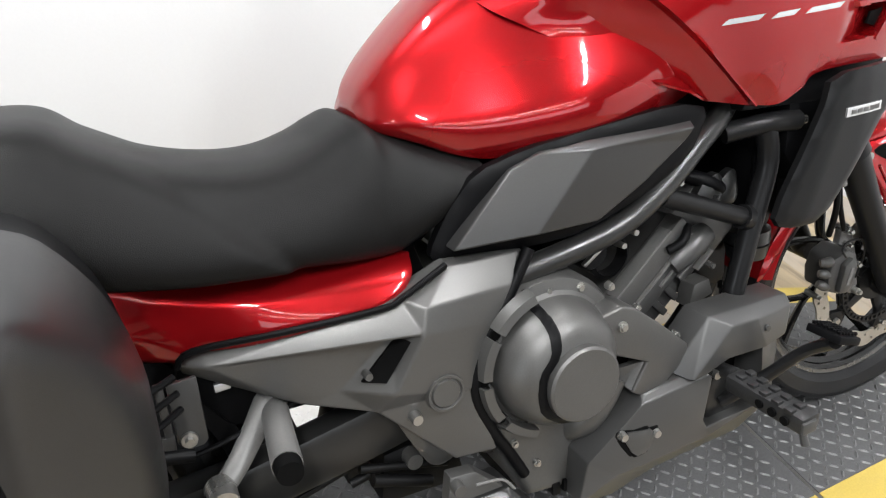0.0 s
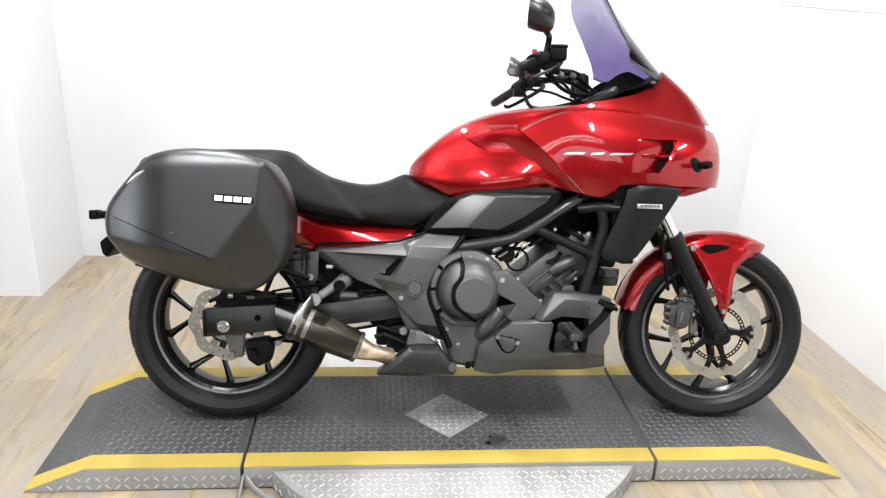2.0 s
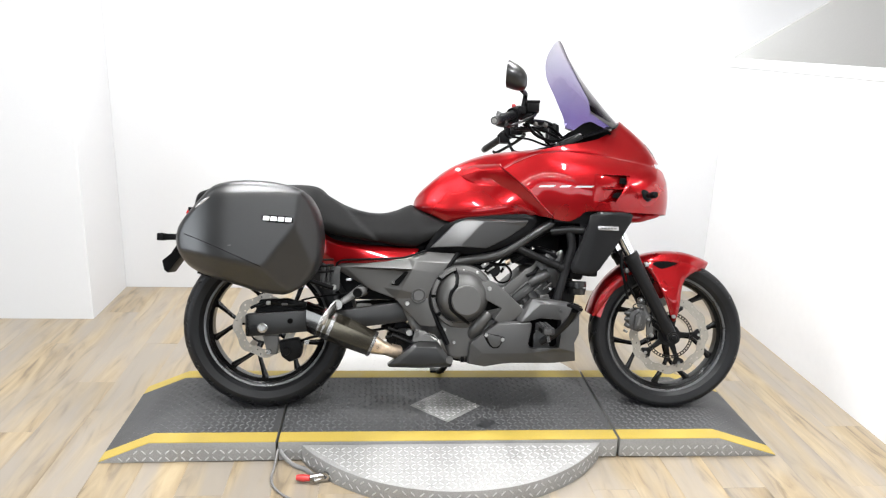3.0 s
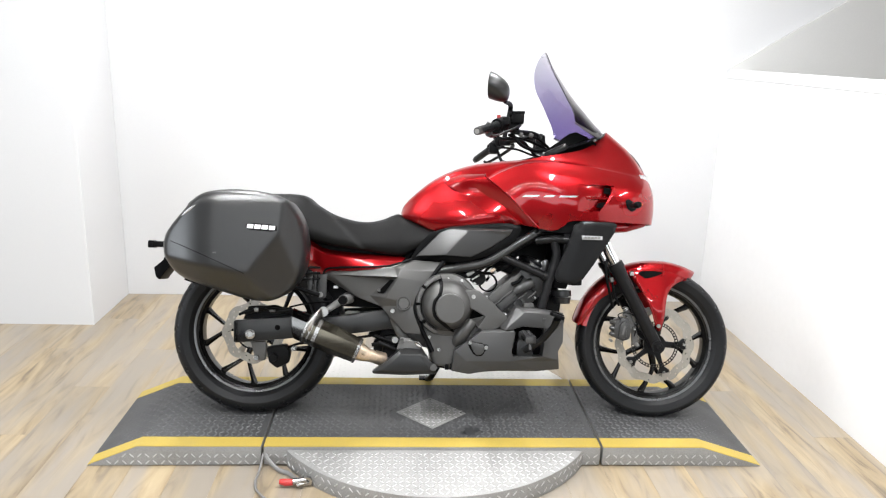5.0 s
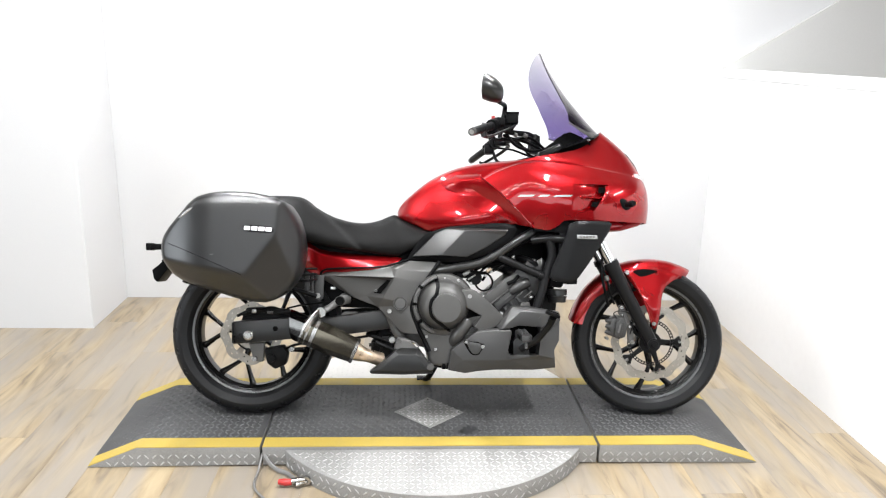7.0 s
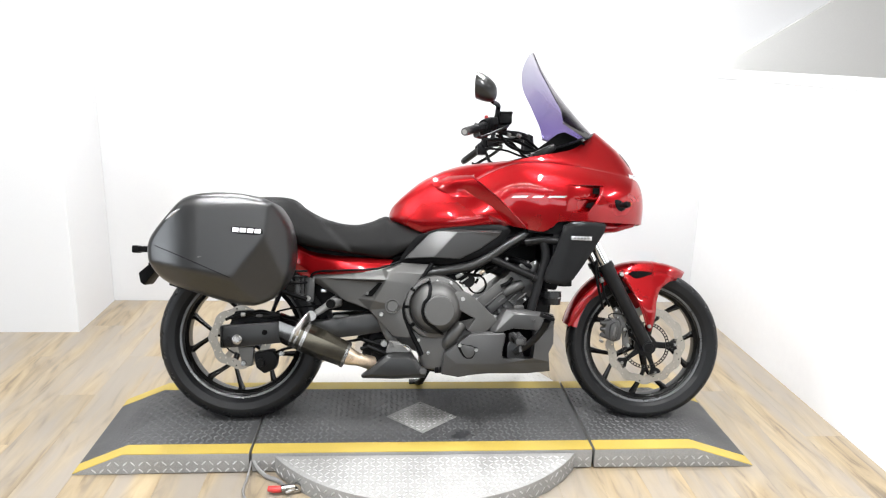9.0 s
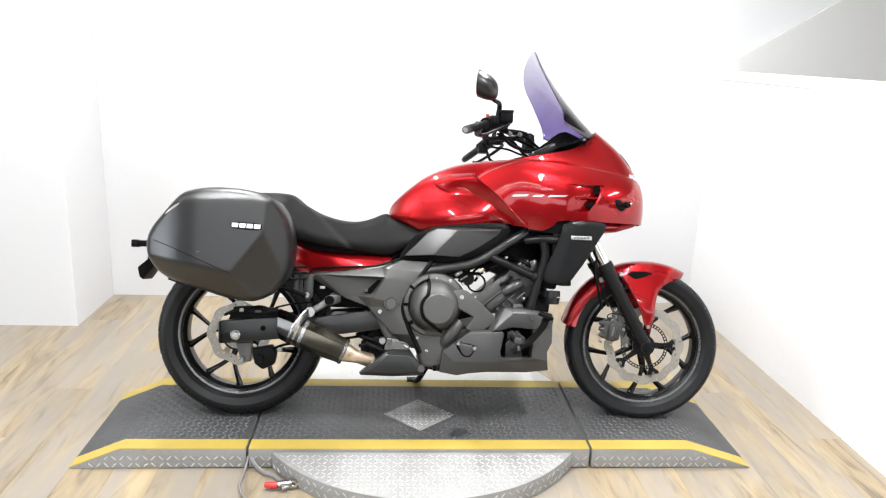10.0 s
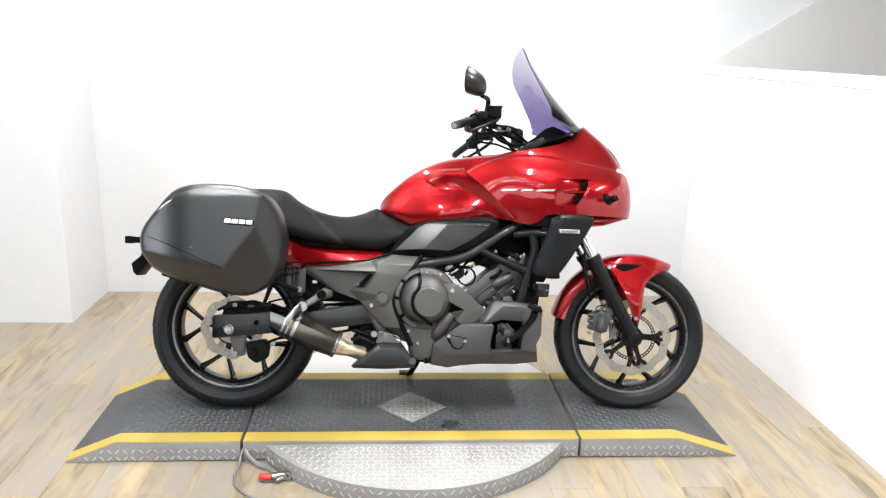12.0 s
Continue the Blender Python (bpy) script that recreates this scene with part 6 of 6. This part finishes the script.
guard = part("front_mudguard", guard_strip(58.5, 168, 0.3035, 0.060, 0.078, 1.0, 40), RED, bike, "glossy candy red front mudguard", sharp=50, xf=STEER)
guard_edge = [(0.905, 0.540), (0.852, 0.567), (0.766, 0.583), (0.690, 0.577), (0.668, 0.568), (0.684, 0.545), (0.722, 0.490), (0.757, 0.420), (0.780, 0.345), (0.793, 0.345), (0.806, 0.395), (0.812, 0.460), (0.826, 0.504), (0.866, 0.535)]
guard_y = lambda x, z: -0.080 - 0.036 * ramp01(0.605 - z, 0.0, 0.20) + 0.10 * max(0, x - 0.80) + 0.08 * max(0, 0.42 - z)
for s in (1, -1):
    mk = lambda bm: bm if s == 1 else mirrored(bm)
    side = part("mudguard_side", mk(panel(guard_edge, guard_y, 0.008, 0.010, 0.008, 0.010)), RED, guard, xf=STEER)
    part("vent", mk(panel([(0.702, 0.564), (0.722, 0.573), (0.770, 0.574), (0.806, 0.567), (0.768, 0.552), (0.742, 0.545), (0.730, 0.546)], lambda x, z: guard_y(x, z) - 0.002, 0.003, 0.003, 0.001, 0.008, 1)), SHADE_AND_BLACK, side, "black vent slot", xf=STEER)
    part("bolt", mk(rod((0.784, -0.098, 0.366), (0.784, -0.114, 0.366), 0.0085, 0.007, 14, 0.001)), BOLT, side, xf=STEER)
    part("bolt", mk(rod((0.681, -0.080, 0.562), (0.681, -0.100, 0.562), 0.0095, 0.008, 14, 0.001)), BOLT, side, xf=STEER)
    part("edge_trim", mk(tube([(0.690, -0.112, 0.548), (0.722, -0.116, 0.496), (0.750, -0.114, 0.440), (0.774, -0.110, 0.370)], 0.003, 8, 5)), RED, side, xf=STEER)
    rear_flap = mk(panel([(0.604, 0.534), (0.580, 0.516), (0.536, 0.476), (0.500, 0.420), (0.478, 0.356), (0.494, 0.362), (0.524, 0.404), (0.566, 0.462), (0.606, 0.484), (0.616, 0.505)], lambda x, z: -0.083, 0.008, 0.008, 0.006, 0.010))
    part("rear_flap", rear_flap, RED, guard, xf=STEER)
caliper = part("front_caliper", merged(prism([(0.612, 0.352), (0.622, 0.384), (0.650, 0.396), (0.674, 0.384), (0.683, 0.350), (0.676, 0.312), (0.650, 0.304), (0.616, 0.318)], -0.112, -0.052, 0.008),
                                       prism([(0.630, 0.318), (0.636, 0.372), (0.654, 0.384), (0.664, 0.368), (0.660, 0.322), (0.646, 0.312)], -0.124, -0.108, 0.006)), COWL, bike, "grey cast front brake caliper", xf=STEER)
for k in range(3):
    part("fin", tube([(0.630, -0.098, 0.325 + 0.024 * k), (0.614, -0.103, 0.328 + 0.024 * k), (0.602, -0.098, 0.334 + 0.021 * k)], [0.0105, 0.0095, 0.0075], 10, 4), COWL, caliper, xf=STEER)
part("caliper_bracket", prism([(0.652, 0.398), (0.656, 0.434), (0.672, 0.434), (0.690, 0.392), (0.706, 0.350), (0.716, 0.300), (0.704, 0.280), (0.690, 0.292), (0.686, 0.345), (0.672, 0.384)], -0.088, -0.072, 0.004), PEG, caliper, "cast aluminium bracket", xf=STEER)
for bx, bz, r in ((0.662, 0.426, 0.009), (0.664, 0.398, 0.006), (0.694, 0.352, 0.0085), (0.707, 0.291, 0.009), (0.609, 0.304, 0.007)):
    part("bolt", merged(rod((bx, -0.070, bz), (bx, -0.100, bz), r * 0.85, r * 0.75, 14, 0.001), rod((bx, -0.099, bz), (bx, -0.106, bz), r * 0.6, r * 0.5, 6)), BOLT, caliper, xf=STEER)
part("mark", box(0.650, -0.1245, 0.348, 0.007, 0.001, 0.034, 0, Matrix.Rotation(radians(14), 4, "Y")), PEG, caliper, xf=STEER)
part("pipe", tube([(0.640, -0.118, 0.386), (0.628, -0.118, 0.405), (0.650, -0.112, 0.414), (0.690, -0.106, 0.404), (0.704, -0.100, 0.366), (0.696, -0.096, 0.322)], 0.0022, 8, 6), SATIN_BLACK, caliper, "thin black brake pipe", xf=STEER)
part("brake_hose", tube([(0.610, -0.10, 0.43), (0.590, -0.125, 0.50), (0.575, -0.125, 0.58), (0.590, -0.09, 0.66), (0.56, -0.06, 0.80)], 0.0055, 10, 6), BLACK, bike, "black brake hose", xf=STEER)
part("hose", tube([(0.632, -0.11, 0.44), (0.610, -0.115, 0.49), (0.600, -0.110, 0.54), (0.56, -0.09, 0.62)], 0.0045, 10, 6), BLACK, bike, xf=STEER)
part("hose_clip", rod((0.602, -0.118, 0.532), (0.596, -0.118, 0.548), 0.009, 0.009, 12, 0.002), PEG, bike, xf=STEER)

GRIP_A, GRIP_B = (0.152, 0.245, 1.068), (0.085, 0.388, 1.030)
RISE = {-1: Vector((0.006, 0, 0.027)), 1: Vector((0.008, 0, -0.004))}
bar = part("handlebar", merged(*[tube([(0.335, s * 0.045, 1.075), (0.300, s * 0.075, 1.085), (0.235, s * 0.155, 1.083), Vector((GRIP_A[0], s * GRIP_A[1], GRIP_A[2])) + RISE[s], Vector((GRIP_B[0], s * GRIP_B[1], GRIP_B[2])) + RISE[s]], 0.0112, 14, 6) for s in (-1, 1)],
                               *[rod((0.335, s * 0.05, 1.02), (0.335, s * 0.05, 1.082), 0.022, 0.019, 18, 0.003) for s in (-1, 1)], rod((0.335, -0.06, 1.075), (0.335, 0.06, 1.075), 0.014, 0.014, 14)), SATIN_BLACK, bike, "black handlebar", xf=STEER_BAR)
for s in (-1, 1):
    ga, gb = Vector((GRIP_A[0], s * GRIP_A[1], GRIP_A[2])) + RISE[s], Vector((GRIP_B[0], s * GRIP_B[1], GRIP_B[2])) + RISE[s]
    d = (gb - ga).normalized()
    grip = part("grip", tube([ga, ga.lerp(gb, 0.4), gb], [0.0165, 0.0138, 0.0138, 0.0142, 0.0152], 18, 6), RUBBER, bar, "black ribbed rubber grip", xf=STEER_BAR)
    for k in range(8):
        part("rib", rod(ga.lerp(gb, 0.12 + 0.1 * k), ga.lerp(gb, 0.16 + 0.1 * k), 0.0152, 0.0152, 18, 0.001), RUBBER, bar, xf=STEER_BAR)
    part("bar_end", rod(gb, gb + d * 0.018, 0.0150, 0.0135, 18, 0.004), ENGINE, grip, "dark metal bar end", xf=STEER_BAR)
    part("bar_end_ring", rod(gb + d * 0.018, gb + d * 0.0195, 0.009, 0.008, 14), BOLT, grip, xf=STEER_BAR)
    house = ga - d * 0.035
    switch = part("switch_housing", merged(rod(ga - d * 0.068, ga + d * 0.004, 0.026, 0.024, 18, 0.005), box(house.x - 0.012, house.y, house.z - 0.016, 0.042, 0.055, 0.046, 0.009), box(house.x + 0.020, house.y, house.z + 0.010, 0.03, 0.045, 0.03, 0.007)), BLACK, bar, "black switch housing", xf=STEER_BAR)
    part("switch_button", box(house.x - 0.008, house.y - s * 0.004, house.z + 0.028, 0.014, 0.018, 0.012, 0.003), RED_SWITCH if s < 0 else BLACK, switch, "red stop switch" if s < 0 else "", xf=STEER_BAR)
    part("switch_button", box(house.x - 0.036, house.y, house.z - 0.006, 0.010, 0.016, 0.012, 0.003), BLACK, switch, xf=STEER_BAR)
    mount = ga - d * 0.085
    part("lever", tube([mount + Vector((0.030, 0, -0.010)), mount + Vector((0.050, s * 0.03, -0.014)), ga + Vector((0.055, s * 0.04, -0.018)), gb + Vector((0.052, -s * 0.02, -0.016)), gb + Vector((0.036, s * 0.006, -0.014))], [0.009, 0.008, 0.007, 0.006, 0.009], 12, 6, 0.7), SATIN_BLACK, bar, "black hand lever", xf=STEER_BAR)
    part("lever_mount", box(mount.x + 0.014, mount.y, mount.z - 0.002, 0.05, 0.032, 0.034, 0.007), BLACK, bar, xf=STEER_BAR)
    stem0 = mount + Vector((0.010, 0, 0.012))
    mir = Vector((0.152, -0.415, 1.206)) if s < 0 else Vector((0.150, 0.262, 1.145))
    fold = 8 if s < 0 else -7
    size = 1.0 if s < 0 else 0.72
    stem = part("mirror", tube([stem0, stem0 + Vector((0.006, s * 0.010, 0.05)), stem0.lerp(mir, 0.55) + Vector((0.010, 0, 0.0)), mir + Vector((0.026, -s * 0.026, -0.045)), mir + Vector((0.020, -s * 0.018, -0.018))], [0.0100, 0.0090, 0.0072, 0.0072, 0.012], 12, 6), BLACK, bar, "black handlebar mirror", xf=STEER_BAR)
    shell = []
    for i in range(13):
        u = math.pi / 2 * i / 12
        ring = []
        for k in range(28):
            a = 2 * math.pi * k / 28
            m = (abs(math.cos(a)) ** 1.75 + abs(math.sin(a)) ** 1.75) ** (-1 / 1.75)
            ring.append((0.068 * math.sin(u) - 0.026, s * 0.075 * m * math.cos(a) * math.cos(u) ** 0.75, 0.045 * m * math.sin(a) * math.cos(u) ** 0.6 * (1 + 0.22 * math.cos(a)) - 0.022 * math.sin(u)))
        shell.append(ring)
    sh = skin(shell, closed=True)
    part("mirror_shell", sh, DARK_COVER, stem, "black plastic mirror shell", xf=STEER_BAR @ Matrix.Translation(mir) @ Matrix.Rotation(radians(s * fold), 4, "Z") @ Matrix.Rotation(radians(6), 4, "Y") @ Matrix.Scale(size, 4))
    gl = skin([[(-0.0255, s * 0.071 * j / 4 * ((abs(math.cos(a)) ** 2.1 + abs(math.sin(a)) ** 2.1) ** (-1 / 2.1)) * math.cos(a), 0.040 * j / 4 * ((abs(math.cos(a)) ** 2.1 + abs(math.sin(a)) ** 2.1) ** (-1 / 2.1)) * math.sin(a) * (1 + 0.18 * math.cos(a))) for a in (2 * math.pi * k / 28 for k in range(28))] for j in range(1, 5)], closed=True)
    bmesh.ops.contextual_create(gl, geom=[e for e in gl.edges if e.is_boundary and max(abs(e.verts[0].co.y), abs(e.verts[0].co.z)) < 0.03])
    part("mirror_face", gl, MIRROR, stem, "mirror glass", xf=STEER_BAR @ Matrix.Translation(mir) @ Matrix.Rotation(radians(s * fold), 4, "Z") @ Matrix.Rotation(radians(6), 4, "Y") @ Matrix.Scale(size, 4))
reservoir = part("brake_reservoir", merged(box(0.236, -0.190, 1.126, 0.045, 0.055, 0.034, 0.005), box(0.236, -0.190, 1.147, 0.050, 0.060, 0.010, 0.003), box(0.222, -0.19, 1.100, 0.04, 0.03, 0.03, 0.006)), BLACK, bar, "black brake fluid reservoir", xf=STEER_BAR)
for k, (y0, z0) in enumerate(((-0.17, 1.07), (-0.15, 1.06), (0.17, 1.07), (0.14, 1.055), (-0.19, 1.05))):
    part("control_cable", tube([(0.205 - 0.01 * k, y0, z0), (0.255, y0 * 0.8, z0 + 0.012 * (k % 3 - 1)), (0.310, y0 * 0.55, z0 - 0.012 * k), (0.370, y0 * 0.4, 1.03 - 0.01 * k), (0.42, y0 * 0.3, 0.99)], 0.0055 if k < 3 else 0.0045, 10, 6), BLACK, bar, xf=STEER_BAR)
part("brake_hose", tube([(0.215, -0.17, 1.08), (0.25, -0.16, 1.035), (0.31, -0.13, 1.015), (0.37, -0.09, 1.02), (0.42, -0.06, 0.99)], 0.006, 10, 6), BLACK, bar, "black hose with metal collar", xf=STEER_BAR)
part("clutch_hose", tube([(0.18, 0.20, 1.04), (0.20, 0.15, 0.995), (0.26, 0.08, 0.99), (0.34, 0.03, 1.005), (0.40, 0.0, 1.0)], 0.0065, 10, 6), BLACK, bar, xf=STEER_BAR)
for x, y, z in ((0.285, -0.138, 1.075), (0.245, -0.16, 1.075)):
    part("hose_collar", rod((x, y, z), (x + 0.012, y + 0.006, z - 0.004), 0.008, 0.008, 12, 0.001), PEG, bar, xf=STEER_BAR)

# ---- hard side case on the bike's right ----
CASE_AT = Vector((-0.75, -0.40, 0.44))
pannier = bpy.data.objects.new("side_case", None)
scene.collection.objects.link(pannier)
pannier.matrix_world = bike.matrix_world @ Matrix.Translation(CASE_AT)
tagged(pannier, "textured black hard side case mounted beside the rear wheel", "motorcycle luggage")
HOME = Matrix.Translation(-CASE_AT)


def soft_max(*v, k=0.010):
    m = max(v)
    return m + k * math.log(sum(math.exp((x - m) / k) for x in v))


def case_y(x, z):
    """The outer skin: a broad face that rounds off rearwards and falls away over softly creased facets."""
    front = 1.15 * (x + 0.593 - 0.10 * (z - 0.72))
    corner = 0.62 * ((x + 0.607) * 0.79 - (z - 0.655) * 0.612)
    low = 1.10 * (0.531 - z - 0.195 * (x + 0.703))
    top = 0.40 * (z - 0.766 - 0.03 * (x + 0.75))
    rear = 1.9 * max(0.0, -0.80 - x) ** 2
    crease = 0.16 * (0.531 - z - 0.41 * (x + 0.703)) if x < -0.703 else 0.0
    return -0.518 + soft_max(0.0, front, corner, low, top, k=0.0022) + rear + 0.3 * max(0.0, crease)


case_edge = [(-0.985, 0.628), (-0.982, 0.592), (-0.970, 0.556), (-0.952, 0.530), (-0.915, 0.508), (-0.854, 0.489), (-0.795, 0.470), (-0.742, 0.452), (-0.686, 0.441), (-0.636, 0.440), (-0.588, 0.464), (-0.552, 0.503), (-0.530, 0.543), (-0.522, 0.588), (-0.520, 0.632), (-0.526, 0.677), (-0.537, 0.715), (-0.553, 0.745), (-0.573, 0.772), (-0.600, 0.786), (-0.636, 0.795), (-0.686, 0.803), (-0.752, 0.806), (-0.810, 0.801), (-0.852, 0.790), (-0.874, 0.774), (-0.913, 0.731), (-0.952, 0.690), (-0.975, 0.660)]
shell_y = lambda x, z: min(case_y(x, z), -0.335)
lid_bm = panel(case_edge, shell_y, 0.05, 0.016, 0.014, 0.0085, 1)
for v in list(lid_bm.verts)[len(lid_bm.verts) // 2:]:
    v.co.y = max(v.co.y, -0.318)
part("lid", lid_bm, CASE, pannier, "textured matt black case lid", sharp=60, xf=HOME.copy())
inner = [(-0.76 + (x + 0.76) * 0.965, 0.64 + (z - 0.64) * 0.96) for x, z in case_edge]
part("base_shell", prism([tuple(q) for q in soft_outline(inner, 2)], -0.330, -0.235, 0.006), BLACK, pannier, "black inner case shell", xf=HOME.copy())
# Silver tube painted in as the highlight on the case's rear edge.
part("glint_strip", tube([(a, case_y(a, b) + 0.001, b) for a, b in ((-0.912, 0.716), (-0.896, 0.728), (-0.880, 0.740), (-0.864, 0.750))], [0.001, 0.0045, 0.0045, 0.001], 10, 5), SILVER, pannier, "bright strip painted as a glint on the edge", xf=HOME.copy())
mark = part("name_plate", panel([(-0.704, 0.697), (-0.606, 0.691), (-0.604, 0.668), (-0.702, 0.674)], lambda x, z: case_y(x, z) - 0.0015, 0.003, 0.003, 0.001, 0.01, 1), BLACK, pannier, "black plate with plain white shapes", xf=HOME.copy())
for k in range(4):
    x = -0.699 + 0.0228 * k
    z = 0.6925 - 0.0014 * k
    shape = [(x + 0.002, z), (x + 0.0205, z - 0.0012), (x + 0.0185, z - 0.0140), (x, z - 0.0128)]
    part("letter_shape", panel(shape, lambda a, b: case_y(a, b) - 0.0035, 0.003, 0.001, 0.0003, 0.006, 0), WHITE_MARK, mark, xf=HOME.copy())
part("hinge", box(-0.905, -0.36, 0.505, 0.05, 0.05, 0.014, 0.003, Matrix.Rotation(radians(17), 4, "Y")), BLACK, pannier, xf=HOME.copy())
part("latch", box(-0.79, -0.36, 0.800, 0.09, 0.05, 0.012, 0.004), BLACK, pannier, xf=HOME.copy())
part("scratch", panel([(-0.808, 0.600), (-0.796, 0.602), (-0.795, 0.599), (-0.806, 0.597)], lambda x, z: case_y(x, z) - 0.0008, 0.001, 0.001, 0.0002, 0.006, 1), PEG, pannier, "small scuff", xf=HOME.copy())
part("crease_line", tube([(a, case_y(a, b) - 0.0002, b) for a, b in ((-0.950, 0.634), (-0.900, 0.616), (-0.844, 0.594), (-0.788, 0.570), (-0.745, 0.551), (-0.706, 0.534))], 0.0012, 6, 4), BLACK, pannier, xf=HOME.copy())

# ---- cable and clamp on the floor ----
lead = bpy.data.objects.new("clamp_lead", None)
scene.collection.objects.link(lead)
lead.matrix_world = pose(-0.60, -0.36, 0)
tagged(lead, "grey cable with a red-handled metal clamp on the floor", "cable clamp")
part("strap", tube([(-0.075, 0.085, 0.050), (-0.055, 0.06, 0.030), (-0.02, 0.035, 0.012), (0.02, 0.01, 0.012), (0.055, -0.035, 0.014)], 0.008, 10, 6, 0.4), CABLE, lead, "flat grey strap")
part("cable", tube([(-0.078, 0.082, 0.045), (-0.085, 0.03, 0.008), (-0.085, -0.04, 0.006), (-0.06, -0.10, 0.006), (0.0, -0.155, 0.006), (0.10, -0.19, 0.006), (0.22, -0.215, 0.006)], 0.0042, 10, 8), CABLE, lead, "grey cable")
jaw = part("clamp", merged(rod((0.045, -0.055, 0.022), (0.088, -0.050, 0.026), 0.012, 0.010, 14, 0.002), rod((0.058, -0.072, 0.016), (0.092, -0.046, 0.016), 0.007, 0.007, 12), lathe([(0.008, -0.006), (0.016, -0.006), (0.016, 0.006), (0.008, 0.006)], 0.092, 0.022, 20, True, -0.050)), STEEL, lead, "steel clamp jaw")
part("handle", tube([(0.0, -0.052, 0.020), (0.022, -0.056, 0.020), (0.044, -0.058, 0.021)], [0.009, 0.0125, 0.010], 14, 4), CLAMP_RED, jaw, "red plastic grip")

# ---- floor planks, laid along the room ----
PW, PL, GAP = 0.152, 1.22, 0.0002


def plank_mesh(length):
    bm = box(0, 0, 0.0, PW - GAP, length - GAP, 0.0036)
    for v in bm.verts:
        if v.co.z > 0:
            v.co.x *= 1 - 0.0003 / PW
            v.co.y *= 1 - 0.0003 / length
    me = bpy.data.meshes.new("plank")
    bm.to_mesh(me)
    bm.free()
    me.materials.append(PLANK)
    return me


whole, third, two_thirds = plank_mesh(PL), plank_mesh(PL / 3), plank_mesh(PL * 2 / 3)
rnd = random.Random(5)
for i in range(-23, 12):
    x = RIGHT - 0.012 - PW / 2 - (11 - i) * PW
    y = BACK - 0.004
    first = [whole, third, two_thirds][(i * 2) % 3]
    while y > -2.1:
        me = first if first else whole
        length = {whole: PL, third: PL / 3, two_thirds: PL * 2 / 3}[me]
        first = None
        if not (x < PILLAR_X - 0.05 and y - length > PILLAR_Y):
            ob = new("plank", me)
            ob.parent = floor
            ob.location = (x, y - length / 2, -0.0018)
        y -= length
